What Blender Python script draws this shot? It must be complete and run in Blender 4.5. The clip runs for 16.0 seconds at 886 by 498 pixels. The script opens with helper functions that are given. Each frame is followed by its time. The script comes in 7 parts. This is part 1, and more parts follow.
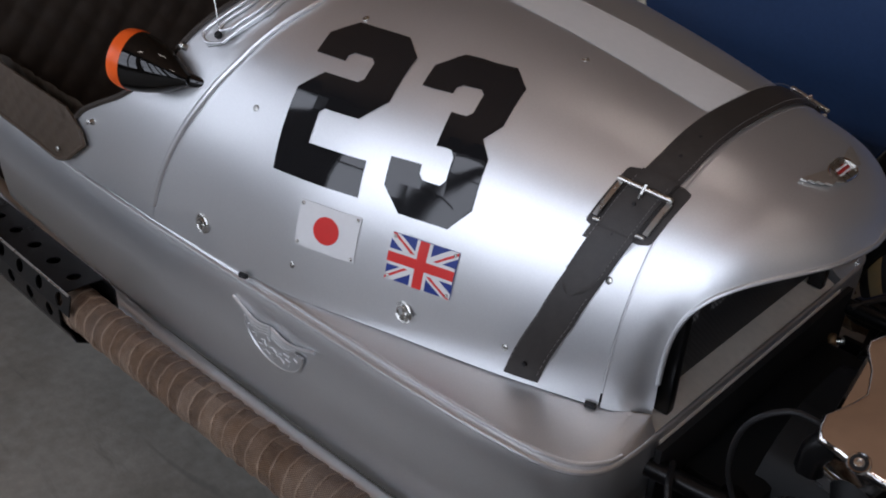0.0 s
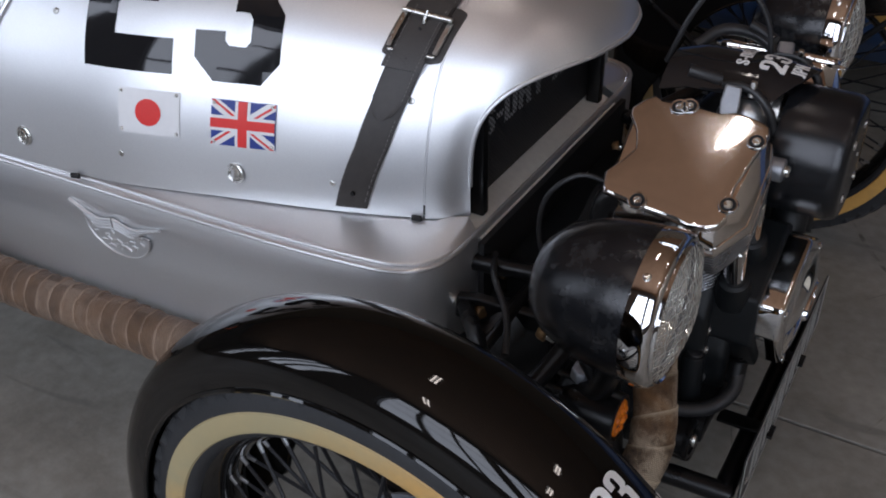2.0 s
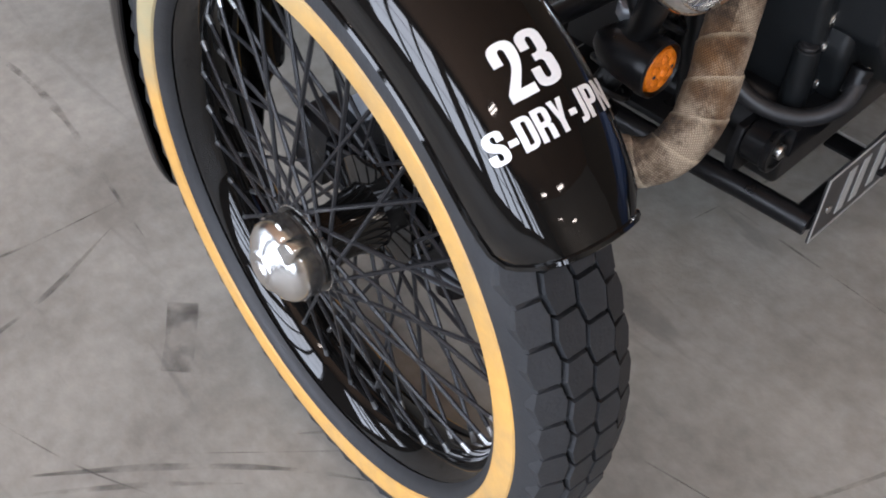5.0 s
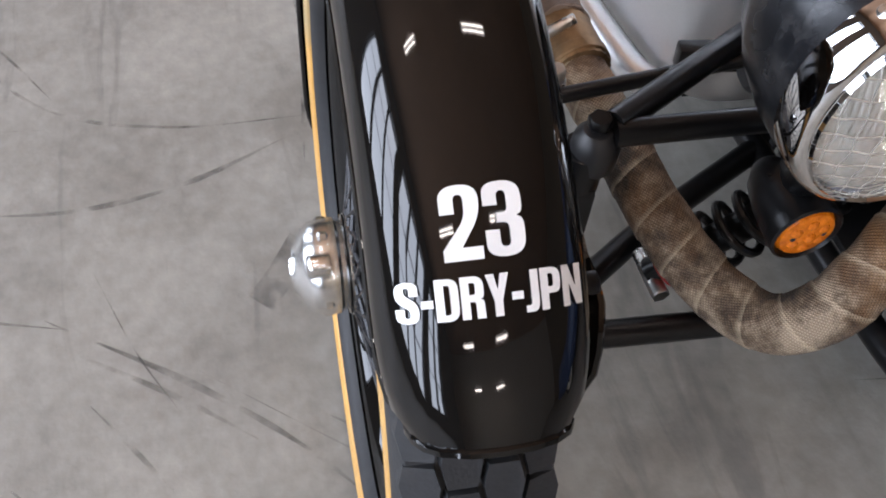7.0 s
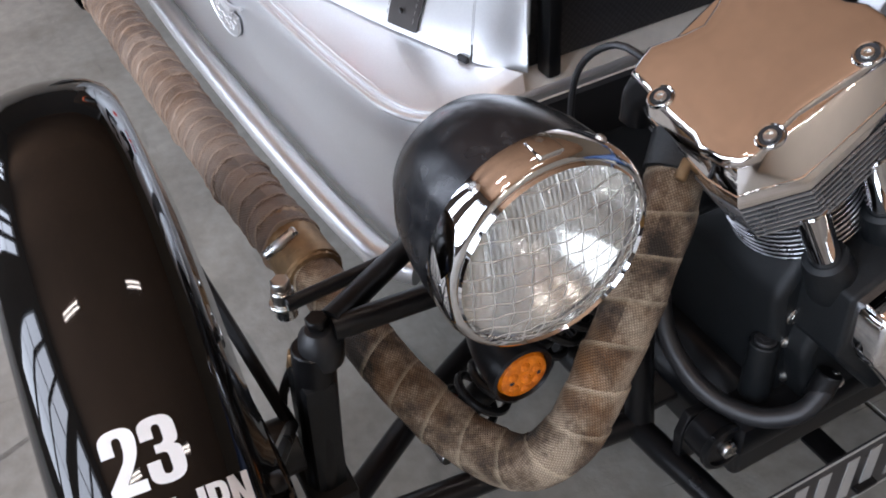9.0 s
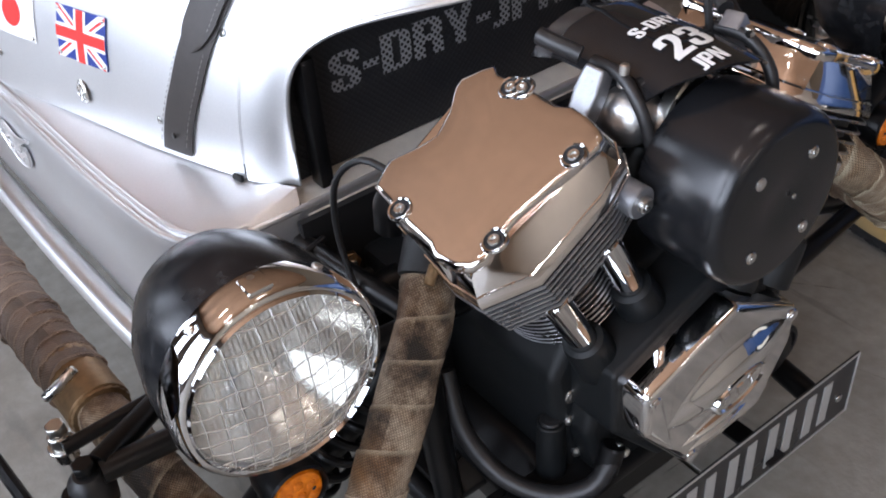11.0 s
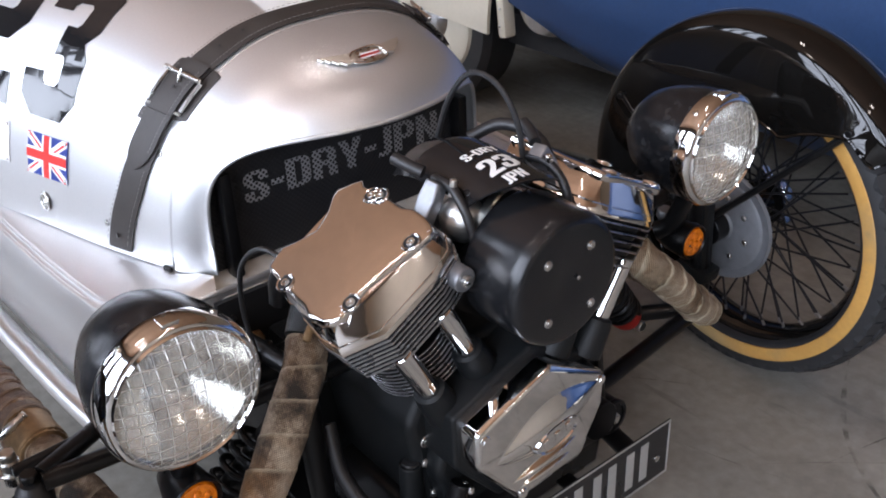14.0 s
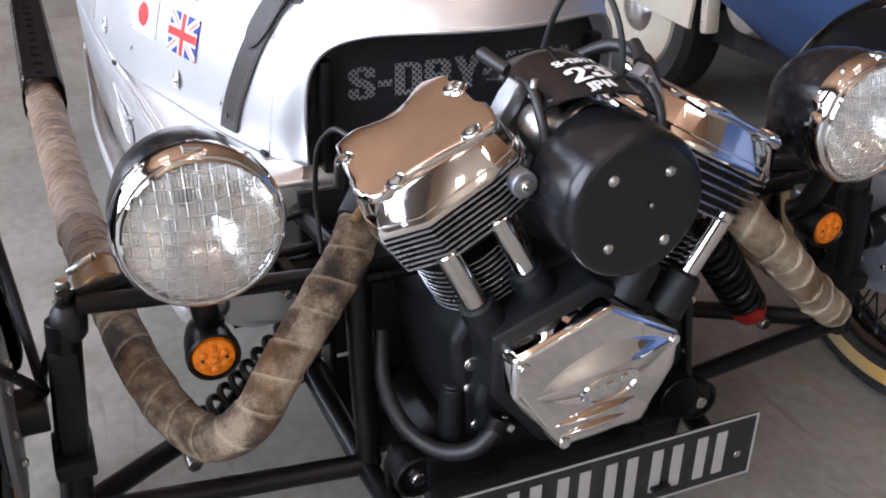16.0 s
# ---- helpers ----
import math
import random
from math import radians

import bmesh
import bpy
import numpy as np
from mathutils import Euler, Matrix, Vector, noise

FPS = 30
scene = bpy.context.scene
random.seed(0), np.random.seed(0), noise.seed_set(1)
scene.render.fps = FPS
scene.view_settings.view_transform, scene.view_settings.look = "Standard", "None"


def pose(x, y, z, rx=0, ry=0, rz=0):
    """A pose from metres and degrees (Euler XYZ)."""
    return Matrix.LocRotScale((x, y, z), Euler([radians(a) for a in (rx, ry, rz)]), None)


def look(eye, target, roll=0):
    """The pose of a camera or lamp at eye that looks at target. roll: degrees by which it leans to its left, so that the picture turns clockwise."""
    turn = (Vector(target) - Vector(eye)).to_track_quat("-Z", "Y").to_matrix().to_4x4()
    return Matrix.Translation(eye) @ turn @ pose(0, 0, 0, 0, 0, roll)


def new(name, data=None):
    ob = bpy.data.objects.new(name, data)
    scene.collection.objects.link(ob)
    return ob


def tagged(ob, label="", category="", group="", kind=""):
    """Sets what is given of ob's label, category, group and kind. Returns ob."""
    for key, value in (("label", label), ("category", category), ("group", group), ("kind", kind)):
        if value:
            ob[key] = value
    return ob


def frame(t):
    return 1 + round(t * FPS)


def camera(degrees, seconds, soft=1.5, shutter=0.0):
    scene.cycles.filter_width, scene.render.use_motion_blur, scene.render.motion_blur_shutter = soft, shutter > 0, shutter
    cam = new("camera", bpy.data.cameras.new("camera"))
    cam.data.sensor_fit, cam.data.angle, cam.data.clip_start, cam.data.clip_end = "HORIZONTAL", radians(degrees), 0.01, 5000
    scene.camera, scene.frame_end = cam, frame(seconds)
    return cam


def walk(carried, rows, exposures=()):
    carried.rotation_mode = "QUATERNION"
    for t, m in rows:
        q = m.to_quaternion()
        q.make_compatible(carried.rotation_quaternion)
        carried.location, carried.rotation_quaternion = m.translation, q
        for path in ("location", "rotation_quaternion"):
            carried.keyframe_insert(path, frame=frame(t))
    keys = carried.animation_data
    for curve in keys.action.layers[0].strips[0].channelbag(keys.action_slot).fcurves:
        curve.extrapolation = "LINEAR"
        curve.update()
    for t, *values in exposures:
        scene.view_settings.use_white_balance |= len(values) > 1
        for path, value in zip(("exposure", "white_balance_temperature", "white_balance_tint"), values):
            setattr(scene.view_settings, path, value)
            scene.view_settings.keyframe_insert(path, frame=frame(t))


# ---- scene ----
cam = camera(48.8, 16.0, 1.9)
PATH = [
    (0, (0.214, -1.163, 1.363), (-0.946, 0.08, 0.31), 2.9),
    (0.5, (0.251, -1.232, 1.353), (-0.793, 0.094, 0.28), 2.7),
    (1, (0.284, -1.311, 1.358), (-0.658, 0.106, 0.307), 2.5),
    (1.5, (0.312, -1.348, 1.354), (-0.575, 0.104, 0.303), 1.2),
    (2, (0.356, -1.333, 1.296), (-0.5, 0.085, 0.176), -1.3),
    (2.5, (0.431, -1.319, 1.253), (-0.453, 0.026, 0.066), -2.9),
    (3, (0.487, -1.305, 1.225), (-0.437, -0.06, -0.039), -3.0),
    (3.5, (0.523, -1.279, 1.165), (-0.422, -0.12, -0.162), -3.6),
    (4, (0.55, -1.241, 1.11), (-0.393, -0.189, -0.306), -2.8),
    (4.2, (0.563, -1.246, 1.076), (-0.406, -0.205, -0.33), -2.9),
    (6.3, (0.464, -0.941, 1.034), (-0.58, -0.419, -0.59), 4.5),
    (6.5, (0.474, -0.921, 1.041), (-0.626, -0.481, -0.571), 3.5),
    (7, (0.5, -0.902, 1.063), (-0.685, -0.558, -0.511), 2.6),
    (7.5, (0.519, -0.887, 1.076), (-0.726, -0.526, -0.447), 2.4),
    (8, (0.539, -0.855, 1.098), (-0.764, -0.422, -0.356), 0.2),
    (8.5, (0.562, -0.814, 1.109), (-0.78, -0.249, -0.262), -3.1),
    (9, (0.587, -0.78, 1.121), (-0.766, -0.131, -0.201), -4.5),
    (9.5, (0.616, -0.755, 1.13), (-0.731, -0.039, -0.163), -4.9),
    (10, (0.638, -0.728, 1.137), (-0.702, 0.04, -0.134), -5.3),
    (10.2, (0.642, -0.715, 1.143), (-0.692, 0.07, -0.124), -5.5),
    (12.3, (0.679, -0.621, 1.19), (-0.607, 0.404, 0.051), -4.5),
    (12.5, (0.687, -0.621, 1.197), (-0.599, 0.414, 0.069), -4.3),
    (13, (0.736, -0.651, 1.221), (-0.543, 0.437, 0.134), -3.1),
    (13.5, (0.85, -0.716, 1.24), (-0.456, 0.403, 0.22), -2.0),
    (14, (0.952, -0.76, 1.262), (-0.42, 0.309, 0.274), -2.5),
    (14.5, (1.009, -0.717, 1.257), (-0.395, 0.266, 0.228), -1.5),
    (15, (1.068, -0.631, 1.242), (-0.447, 0.138, 0.188), -0.7),
    (15.5, (1.083, -0.608, 1.174), (-0.495, 0.097, 0.167), -0.2),
    (16, (1.059, -0.605, 1.088), (-0.563, 0.105, 0.157), 1.0),
]
walk(cam, [(t, look(eye, target, roll)) for t, eye, target, roll in PATH],
     exposures=[(0, -1.83, 6260, 19), (1.5, -1.73, 6230, 19), (2.5, -1.08, 6100, 18), (3.5, -0.27, 6220, 18), (7.0, -0.06, 6130, 18), (9.0, -0.17, 6100, 18), (14.0, -0.2, 6150, 19), (15.5, -0.04, 6140, 19), (16.0, 0.15, 6140, 19)])

# ---- world, light ----
world = bpy.data.worlds.new("overcast_sky")
scene.world = world
world.use_nodes = True
sky = world.node_tree.nodes.new("ShaderNodeTexSky")
sky.sky_type, sky.sun_disc = 'NISHITA', False
sky.sun_elevation, sky.sun_rotation = radians(45), radians(180)
bg = world.node_tree.nodes["Background"]
bg.inputs["Strength"].default_value = 0.08
world.node_tree.links.new(sky.outputs[0], bg.inputs["Color"])


def area_lamp(name, m, w, h, power, colour):
    d = bpy.data.lights.new(name, 'AREA')
    d.shape, d.size, d.size_y, d.energy, d.color = 'RECTANGLE', w, h, power, colour
    ob = new(name, d)
    ob.matrix_world = m
    return ob


# daylight in the tall windows of the right-hand wall; end bays are added fill
WIN_Y, WIN_Z0, WIN_Z1 = -5.4, 1.0, 5.9
# first bay added to lift the ceiling behind, last to lift front faces
BAYS = ((-13.4, -10.2), (-7.4, -4.6), (-2.6, 0.62), (1.15, 4.35), (4.9, 7.0))
for bx0, bx1 in BAYS:
    area_lamp("window_daylight", look(((bx0 + bx1) / 2, WIN_Y - 0.35, (WIN_Z0 + WIN_Z1) / 2), ((bx0 + bx1) / 2, 0, (WIN_Z0 + WIN_Z1) / 2)),
              bx1 - bx0, WIN_Z1 - WIN_Z0, 37.0 * (bx1 - bx0) * (WIN_Z1 - WIN_Z0), (0.84, 0.93, 1.0))


# ---- materials ----
def material(name, colour, rough=0.5, metal=0.0, vary=0.12, scale=6.0, bump=0.0, bump_scale=200.0, fine=90.0, coat=0.0, dirt=None, dirt_amt=0.0, dirt_scale=3.0, spec=0.5, rough_vary=0.08):
    """A surface with colour varied at two scales, roughness varied, and fine relief."""
    m = bpy.data.materials.new(name)
    m.use_nodes = True
    nt = m.node_tree
    n, l = nt.nodes, nt.links
    b = n["Principled BSDF"]
    tc = n.new("ShaderNodeTexCoord")
    big = n.new("ShaderNodeTexNoise")
    big.inputs["Scale"].default_value, big.inputs["Detail"].default_value = scale, 5
    small = n.new("ShaderNodeTexNoise")
    small.inputs["Scale"].default_value, small.inputs["Detail"].default_value = fine, 3
    for t in (big, small):
        l.new(tc.outputs["Object"], t.inputs["Vector"])
    mix = n.new("ShaderNodeMath")
    mix.operation = 'MULTIPLY_ADD'
    mix.inputs[1].default_value = 0.6
    l.new(big.outputs["Fac"], mix.inputs[0])
    sm = n.new("ShaderNodeMath")
    sm.operation = 'MULTIPLY'
    sm.inputs[1].default_value = 0.4
    l.new(small.outputs["Fac"], sm.inputs[0])
    l.new(sm.outputs[0], mix.inputs[2])
    ramp = n.new("ShaderNodeValToRGB")
    r, g, bl = colour
    ramp.color_ramp.elements[0].position, ramp.color_ramp.elements[1].position = 0.3, 0.7
    ramp.color_ramp.elements[0].color = (r * (1 - vary), g * (1 - vary), bl * (1 - vary), 1)
    ramp.color_ramp.elements[1].color = (min(1, r * (1 + vary)), min(1, g * (1 + vary)), min(1, bl * (1 + vary)), 1)
    l.new(mix.outputs[0], ramp.inputs["Fac"])
    col = ramp.outputs["Color"]
    if dirt:
        dn = n.new("ShaderNodeTexNoise")
        dn.inputs["Scale"].default_value, dn.inputs["Detail"].default_value = dirt_scale, 8
        dn.inputs["Roughness"].default_value = 0.65
        l.new(tc.outputs["Object"], dn.inputs["Vector"])
        dr = n.new("ShaderNodeValToRGB")
        dr.color_ramp.elements[0].position, dr.color_ramp.elements[1].position = 0.5, 0.72
        dr.color_ramp.elements[0].color, dr.color_ramp.elements[1].color = (0, 0, 0, 1), (dirt_amt, dirt_amt, dirt_amt, 1)
        l.new(dn.outputs["Fac"], dr.inputs["Fac"])
        mx = n.new("ShaderNodeMixRGB")
        mx.inputs["Color2"].default_value = (*dirt, 1)
        l.new(dr.outputs["Color"], mx.inputs["Fac"])
        l.new(col, mx.inputs["Color1"])
        col = mx.outputs["Color"]
    l.new(col, b.inputs["Base Color"])
    rr = n.new("ShaderNodeMapRange")
    rr.inputs["To Min"].default_value, rr.inputs["To Max"].default_value = max(0, rough - rough_vary), min(1, rough + rough_vary)
    l.new(big.outputs["Fac"], rr.inputs["Value"])
    l.new(rr.outputs["Result"], b.inputs["Roughness"])
    b.inputs["Metallic"].default_value = metal
    b.inputs["Specular IOR Level"].default_value = spec
    b.inputs["Coat Weight"].default_value = coat
    b.inputs["Coat Roughness"].default_value = 0.03
    if bump:
        bn = n.new("ShaderNodeTexNoise")
        bn.inputs["Scale"].default_value, bn.inputs["Detail"].default_value = bump_scale, 4
        l.new(tc.outputs["Object"], bn.inputs["Vector"])
        bp = n.new("ShaderNodeBump")
        bp.inputs["Strength"].default_value, bp.inputs["Distance"].default_value = bump, 0.002
        l.new(bn.outputs["Fac"], bp.inputs["Height"])
        l.new(bp.outputs["Normal"], b.inputs["Normal"])
    return m


SILVER = material("satin_silver_paint", (0.79, 0.8, 0.81), 0.385, 0.86, 0.05, 3.0, bump=0.04, bump_scale=900, fine=400)
SILVER_EDGE = material("bright_silver_trim", (0.8, 0.8, 0.8), 0.36, 0.85, 0.05)
BLACK_GLOSS = material("gloss_black_paint", (0.005, 0.0046, 0.0042), 0.04, 0, 0.2, rough_vary=0.012, spec=0.45)
BLACK_SATIN = material("satin_black_paint", (0.0055, 0.0055, 0.006), 0.3, 0, 0.25, 12, bump=0.1, bump_scale=500, dirt=(0.04, 0.036, 0.032), dirt_amt=0.08, dirt_scale=14, spec=0.3)
BOWL = material("scuffed_black_enamel", (0.008, 0.0085, 0.01), 0.24, 0, 0.2, 9, bump=0.05, bump_scale=300, dirt=(0.09, 0.09, 0.09), dirt_amt=0.3, dirt_scale=55, spec=0.45, rough_vary=0.1)
BLACK_WRINKLE = material("wrinkle_black_casting", (0.0075, 0.0088, 0.0098), 0.42, 0, 0.25, 12, bump=0.35, bump_scale=700, dirt=(0.035, 0.035, 0.032), dirt_amt=0.1, dirt_scale=9, spec=0.35)
AIR_BLACK = material("powder_black_drum", (0.008, 0.0086, 0.01), 0.24, 0, 0.15, 10, bump=0.03, bump_scale=500, dirt=(0.03, 0.03, 0.03), dirt_amt=0.04, dirt_scale=20, spec=0.5, rough_vary=0.03)
DECAL_BLACK = material("black_vinyl", (0.012, 0.012, 0.013), 0.05, 0, 0.15, rough_vary=0.03)
DECAL_WHITE = material("white_vinyl", (0.78, 0.77, 0.75), 0.35, 0, 0.04)
CHROME = material("chrome_plate", (0.82, 0.82, 0.82), 0.035, 1.0, 0.03, 4, rough_vary=0.02)
STEEL = material("zinc_plated_steel", (0.62, 0.61, 0.58), 0.28, 1.0, 0.12, 40)
ALLOY = material("cast_aluminium", (0.55, 0.55, 0.54), 0.33, 0.95, 0.1, 30, bump=0.15, bump_scale=300)
ROCKER = material("polished_rocker_alloy", (0.86, 0.82, 0.79), 0.075, 1.0, 0.04, 8, bump=0.015, bump_scale=60, rough_vary=0.03)
DULL_ALLOY = material("dull_cast_alloy", (0.3, 0.31, 0.33), 0.42, 0.8, 0.2, 25, bump=0.2, bump_scale=250)
POLISHED = material("polished_aluminium", (0.75, 0.75, 0.75), 0.16, 1.0, 0.06, 20)
PLATE_GREY = material("grey_cast_plate", (0.19, 0.2, 0.22), 0.5, 0.25, 0.15, 25, bump=0.1, bump_scale=250)
BRASS = material("heat_stained_steel", (0.27, 0.17, 0.085), 0.5, 0.7, 0.35, 30, dirt=(0.07, 0.05, 0.03), dirt_amt=0.6, dirt_scale=30)
RUBBER = material("black_tyre_rubber", (0.021, 0.022, 0.024), 0.6, 0, 0.2, 9, bump=0.2, bump_scale=350, dirt=(0.05, 0.047, 0.043), dirt_amt=0.25, dirt_scale=14)
HOSE = material("black_hose_rubber", (0.015, 0.015, 0.016), 0.42, 0, 0.2, 30)
TAN_WALL = material("tan_sidewall_rubber", (0.6, 0.33, 0.085), 0.55, 0, 0.12, 5, bump=0.1, bump_scale=300, dirt=(0.2, 0.19, 0.13), dirt_amt=0.75, dirt_scale=4)


def stain_tan():
    """A grey-green bloom on one stretch of the wall, strongest towards the rim."""
    n, l = TAN_WALL.node_tree.nodes, TAN_WALL.node_tree.links
    b = n["Principled BSDF"]
    tc, dot, add, ramp, nz, mul, mx = (n.new(k) for k in ("ShaderNodeTexCoord", "ShaderNodeVectorMath", "ShaderNodeMath", "ShaderNodeValToRGB", "ShaderNodeTexNoise", "ShaderNodeMath", "ShaderNodeMixRGB"))
    dot.operation = 'DOT_PRODUCT'
    dot.inputs[1].default_value = (-0.62, 0.78, 0)
    l.new(tc.outputs["Object"], dot.inputs[0])
    nz.inputs["Scale"].default_value, nz.inputs["Detail"].default_value = 16, 5
    l.new(tc.outputs["Object"], nz.inputs["Vector"])
    add.operation = 'MULTIPLY_ADD'
    add.inputs[1].default_value = 0.06
    l.new(nz.outputs["Fac"], add.inputs[0])
    l.new(dot.outputs["Value"], add.inputs[2])
    ramp.color_ramp.elements[0].position, ramp.color_ramp.elements[1].position = 0.2, 0.3
    l.new(add.outputs[0], ramp.inputs["Fac"])
    mul.operation = 'MULTIPLY'
    mul.inputs[1].default_value = 0.8
    l.new(ramp.outputs["Color"], mul.inputs[0])
    old = b.inputs["Base Color"].links[0].from_socket
    mx.inputs["Color2"].default_value = (0.33, 0.31, 0.19, 1)
    l.new(mul.outputs[0], mx.inputs["Fac"])
    l.new(old, mx.inputs["Color1"])
    l.new(mx.outputs["Color"], b.inputs["Base Color"])


stain_tan()
LEATHER = material("dark_grey_leather", (0.033, 0.028, 0.025), 0.5, 0, 0.25, 25, bump=0.16, bump_scale=420)
STITCH = material("grey_thread", (0.22, 0.21, 0.2), 0.8, 0, 0.15)
BROWN_LEATHER = material("brown_quilted_leather", (0.07, 0.049, 0.033), 0.5, 0, 0.25, 15, bump=0.4, bump_scale=350)
DARK_LEATHER = material("dark_brown_leather", (0.035, 0.026, 0.02), 0.5, 0, 0.25, 15, bump=0.4, bump_scale=350)
ORANGE = material("orange_paint", (0.95, 0.13, 0.015), 0.3, 0, 0.05)
RED = material("red_paint", (0.36, 0.018, 0.013), 0.4, 0, 0.15, 20)
FLAG_RED = material("red_print", (0.72, 0.035, 0.03), 0.4, 0, 0.05)
FLAG_BLUE = material("blue_print", (0.02, 0.045, 0.25), 0.4, 0, 0.08)
FLAG_WHITE = material("white_enamel", (0.78, 0.78, 0.78), 0.35, 0, 0.04)
BLUE_PAINT = material("royal_blue_paint", (0.026, 0.06, 0.15), 0.32, 0.1, 0.15, 2.0)
CREAM = material("cream_paint", (0.72, 0.66, 0.53), 0.25, 0, 0.05, coat=0.5)
PLATE_SILVER = material("silver_plate_print", (0.55, 0.55, 0.53), 0.35, 0.5, 0.08)
PLATE_BLACK = material("black_plate", (0.012, 0.012, 0.013), 0.3, 0, 0.15, dirt=(0.08, 0.075, 0.07), dirt_amt=0.3, dirt_scale=25)
WALL = material("painted_block_wall", (0.2, 0.2, 0.2), 0.7, 0, 0.08, 1.2, bump=0.2, bump_scale=60)
# pale so that the unseen front wall throws soft light back
WALL_PALE = material("cream_bounce_wall", (0.68, 0.62, 0.52), 0.7, 0, 0.06, 1.2, bump=0.2, bump_scale=60)
# dark so that the unseen left wall returns little light
WALL_DARK = material("brown_low_bounce_wall", (0.15, 0.11, 0.07), 0.7, 0, 0.12, 1.2, bump=0.2, bump_scale=60)
CEILING = material("brown_timber_ceiling", (0.47, 0.265, 0.15), 0.7, 0, 0.2, 0.35, fine=3.0)
DARK = material("dark_interior", (0.01, 0.01, 0.011), 0.7, 0, 0.2)


def concrete():
    m = material("worn_concrete", (0.262, 0.247, 0.216), 0.5, 0, 0.32, 3.2, bump=0.3, bump_scale=120, fine=38, dirt=(0.165, 0.15, 0.125), dirt_amt=0.95, dirt_scale=4.0, rough_vary=0.16)
    nt = m.node_tree
    n, l = nt.nodes, nt.links
    b = n["Principled BSDF"]
    tc = n.new("ShaderNodeTexCoord")
    mp = n.new("ShaderNodeMapping")
    mp.inputs["Scale"].default_value = (1.0, 7.0, 1.0)
    mp.inputs["Rotation"].default_value = (0, 0, 0.5)
    l.new(tc.outputs["Object"], mp.inputs["Vector"])
    scr = n.new("ShaderNodeTexNoise")
    scr.inputs["Scale"].default_value, scr.inputs["Detail"].default_value, scr.inputs["Distortion"].default_value = 2.5, 9, 1.2
    l.new(mp.outputs["Vector"], scr.inputs["Vector"])
    rp = n.new("ShaderNodeValToRGB")
    rp.color_ramp.elements[0].position, rp.color_ramp.elements[1].position = 0.60, 0.70
    rp.color_ramp.elements[0].color, rp.color_ramp.elements[1].color = (0, 0, 0, 1), (0.5, 0.5, 0.5, 1)
    l.new(scr.outputs["Fac"], rp.inputs["Fac"])
    mx = n.new("ShaderNodeMixRGB")
    mx.inputs["Color2"].default_value = (0.13, 0.125, 0.115, 1)
    old = b.inputs["Base Color"].links[0].from_socket
    l.new(rp.outputs["Color"], mx.inputs["Fac"])
    l.new(old, mx.inputs["Color1"])
    l.new(mx.outputs["Color"], b.inputs["Base Color"])
    return m


CONCRETE = concrete()


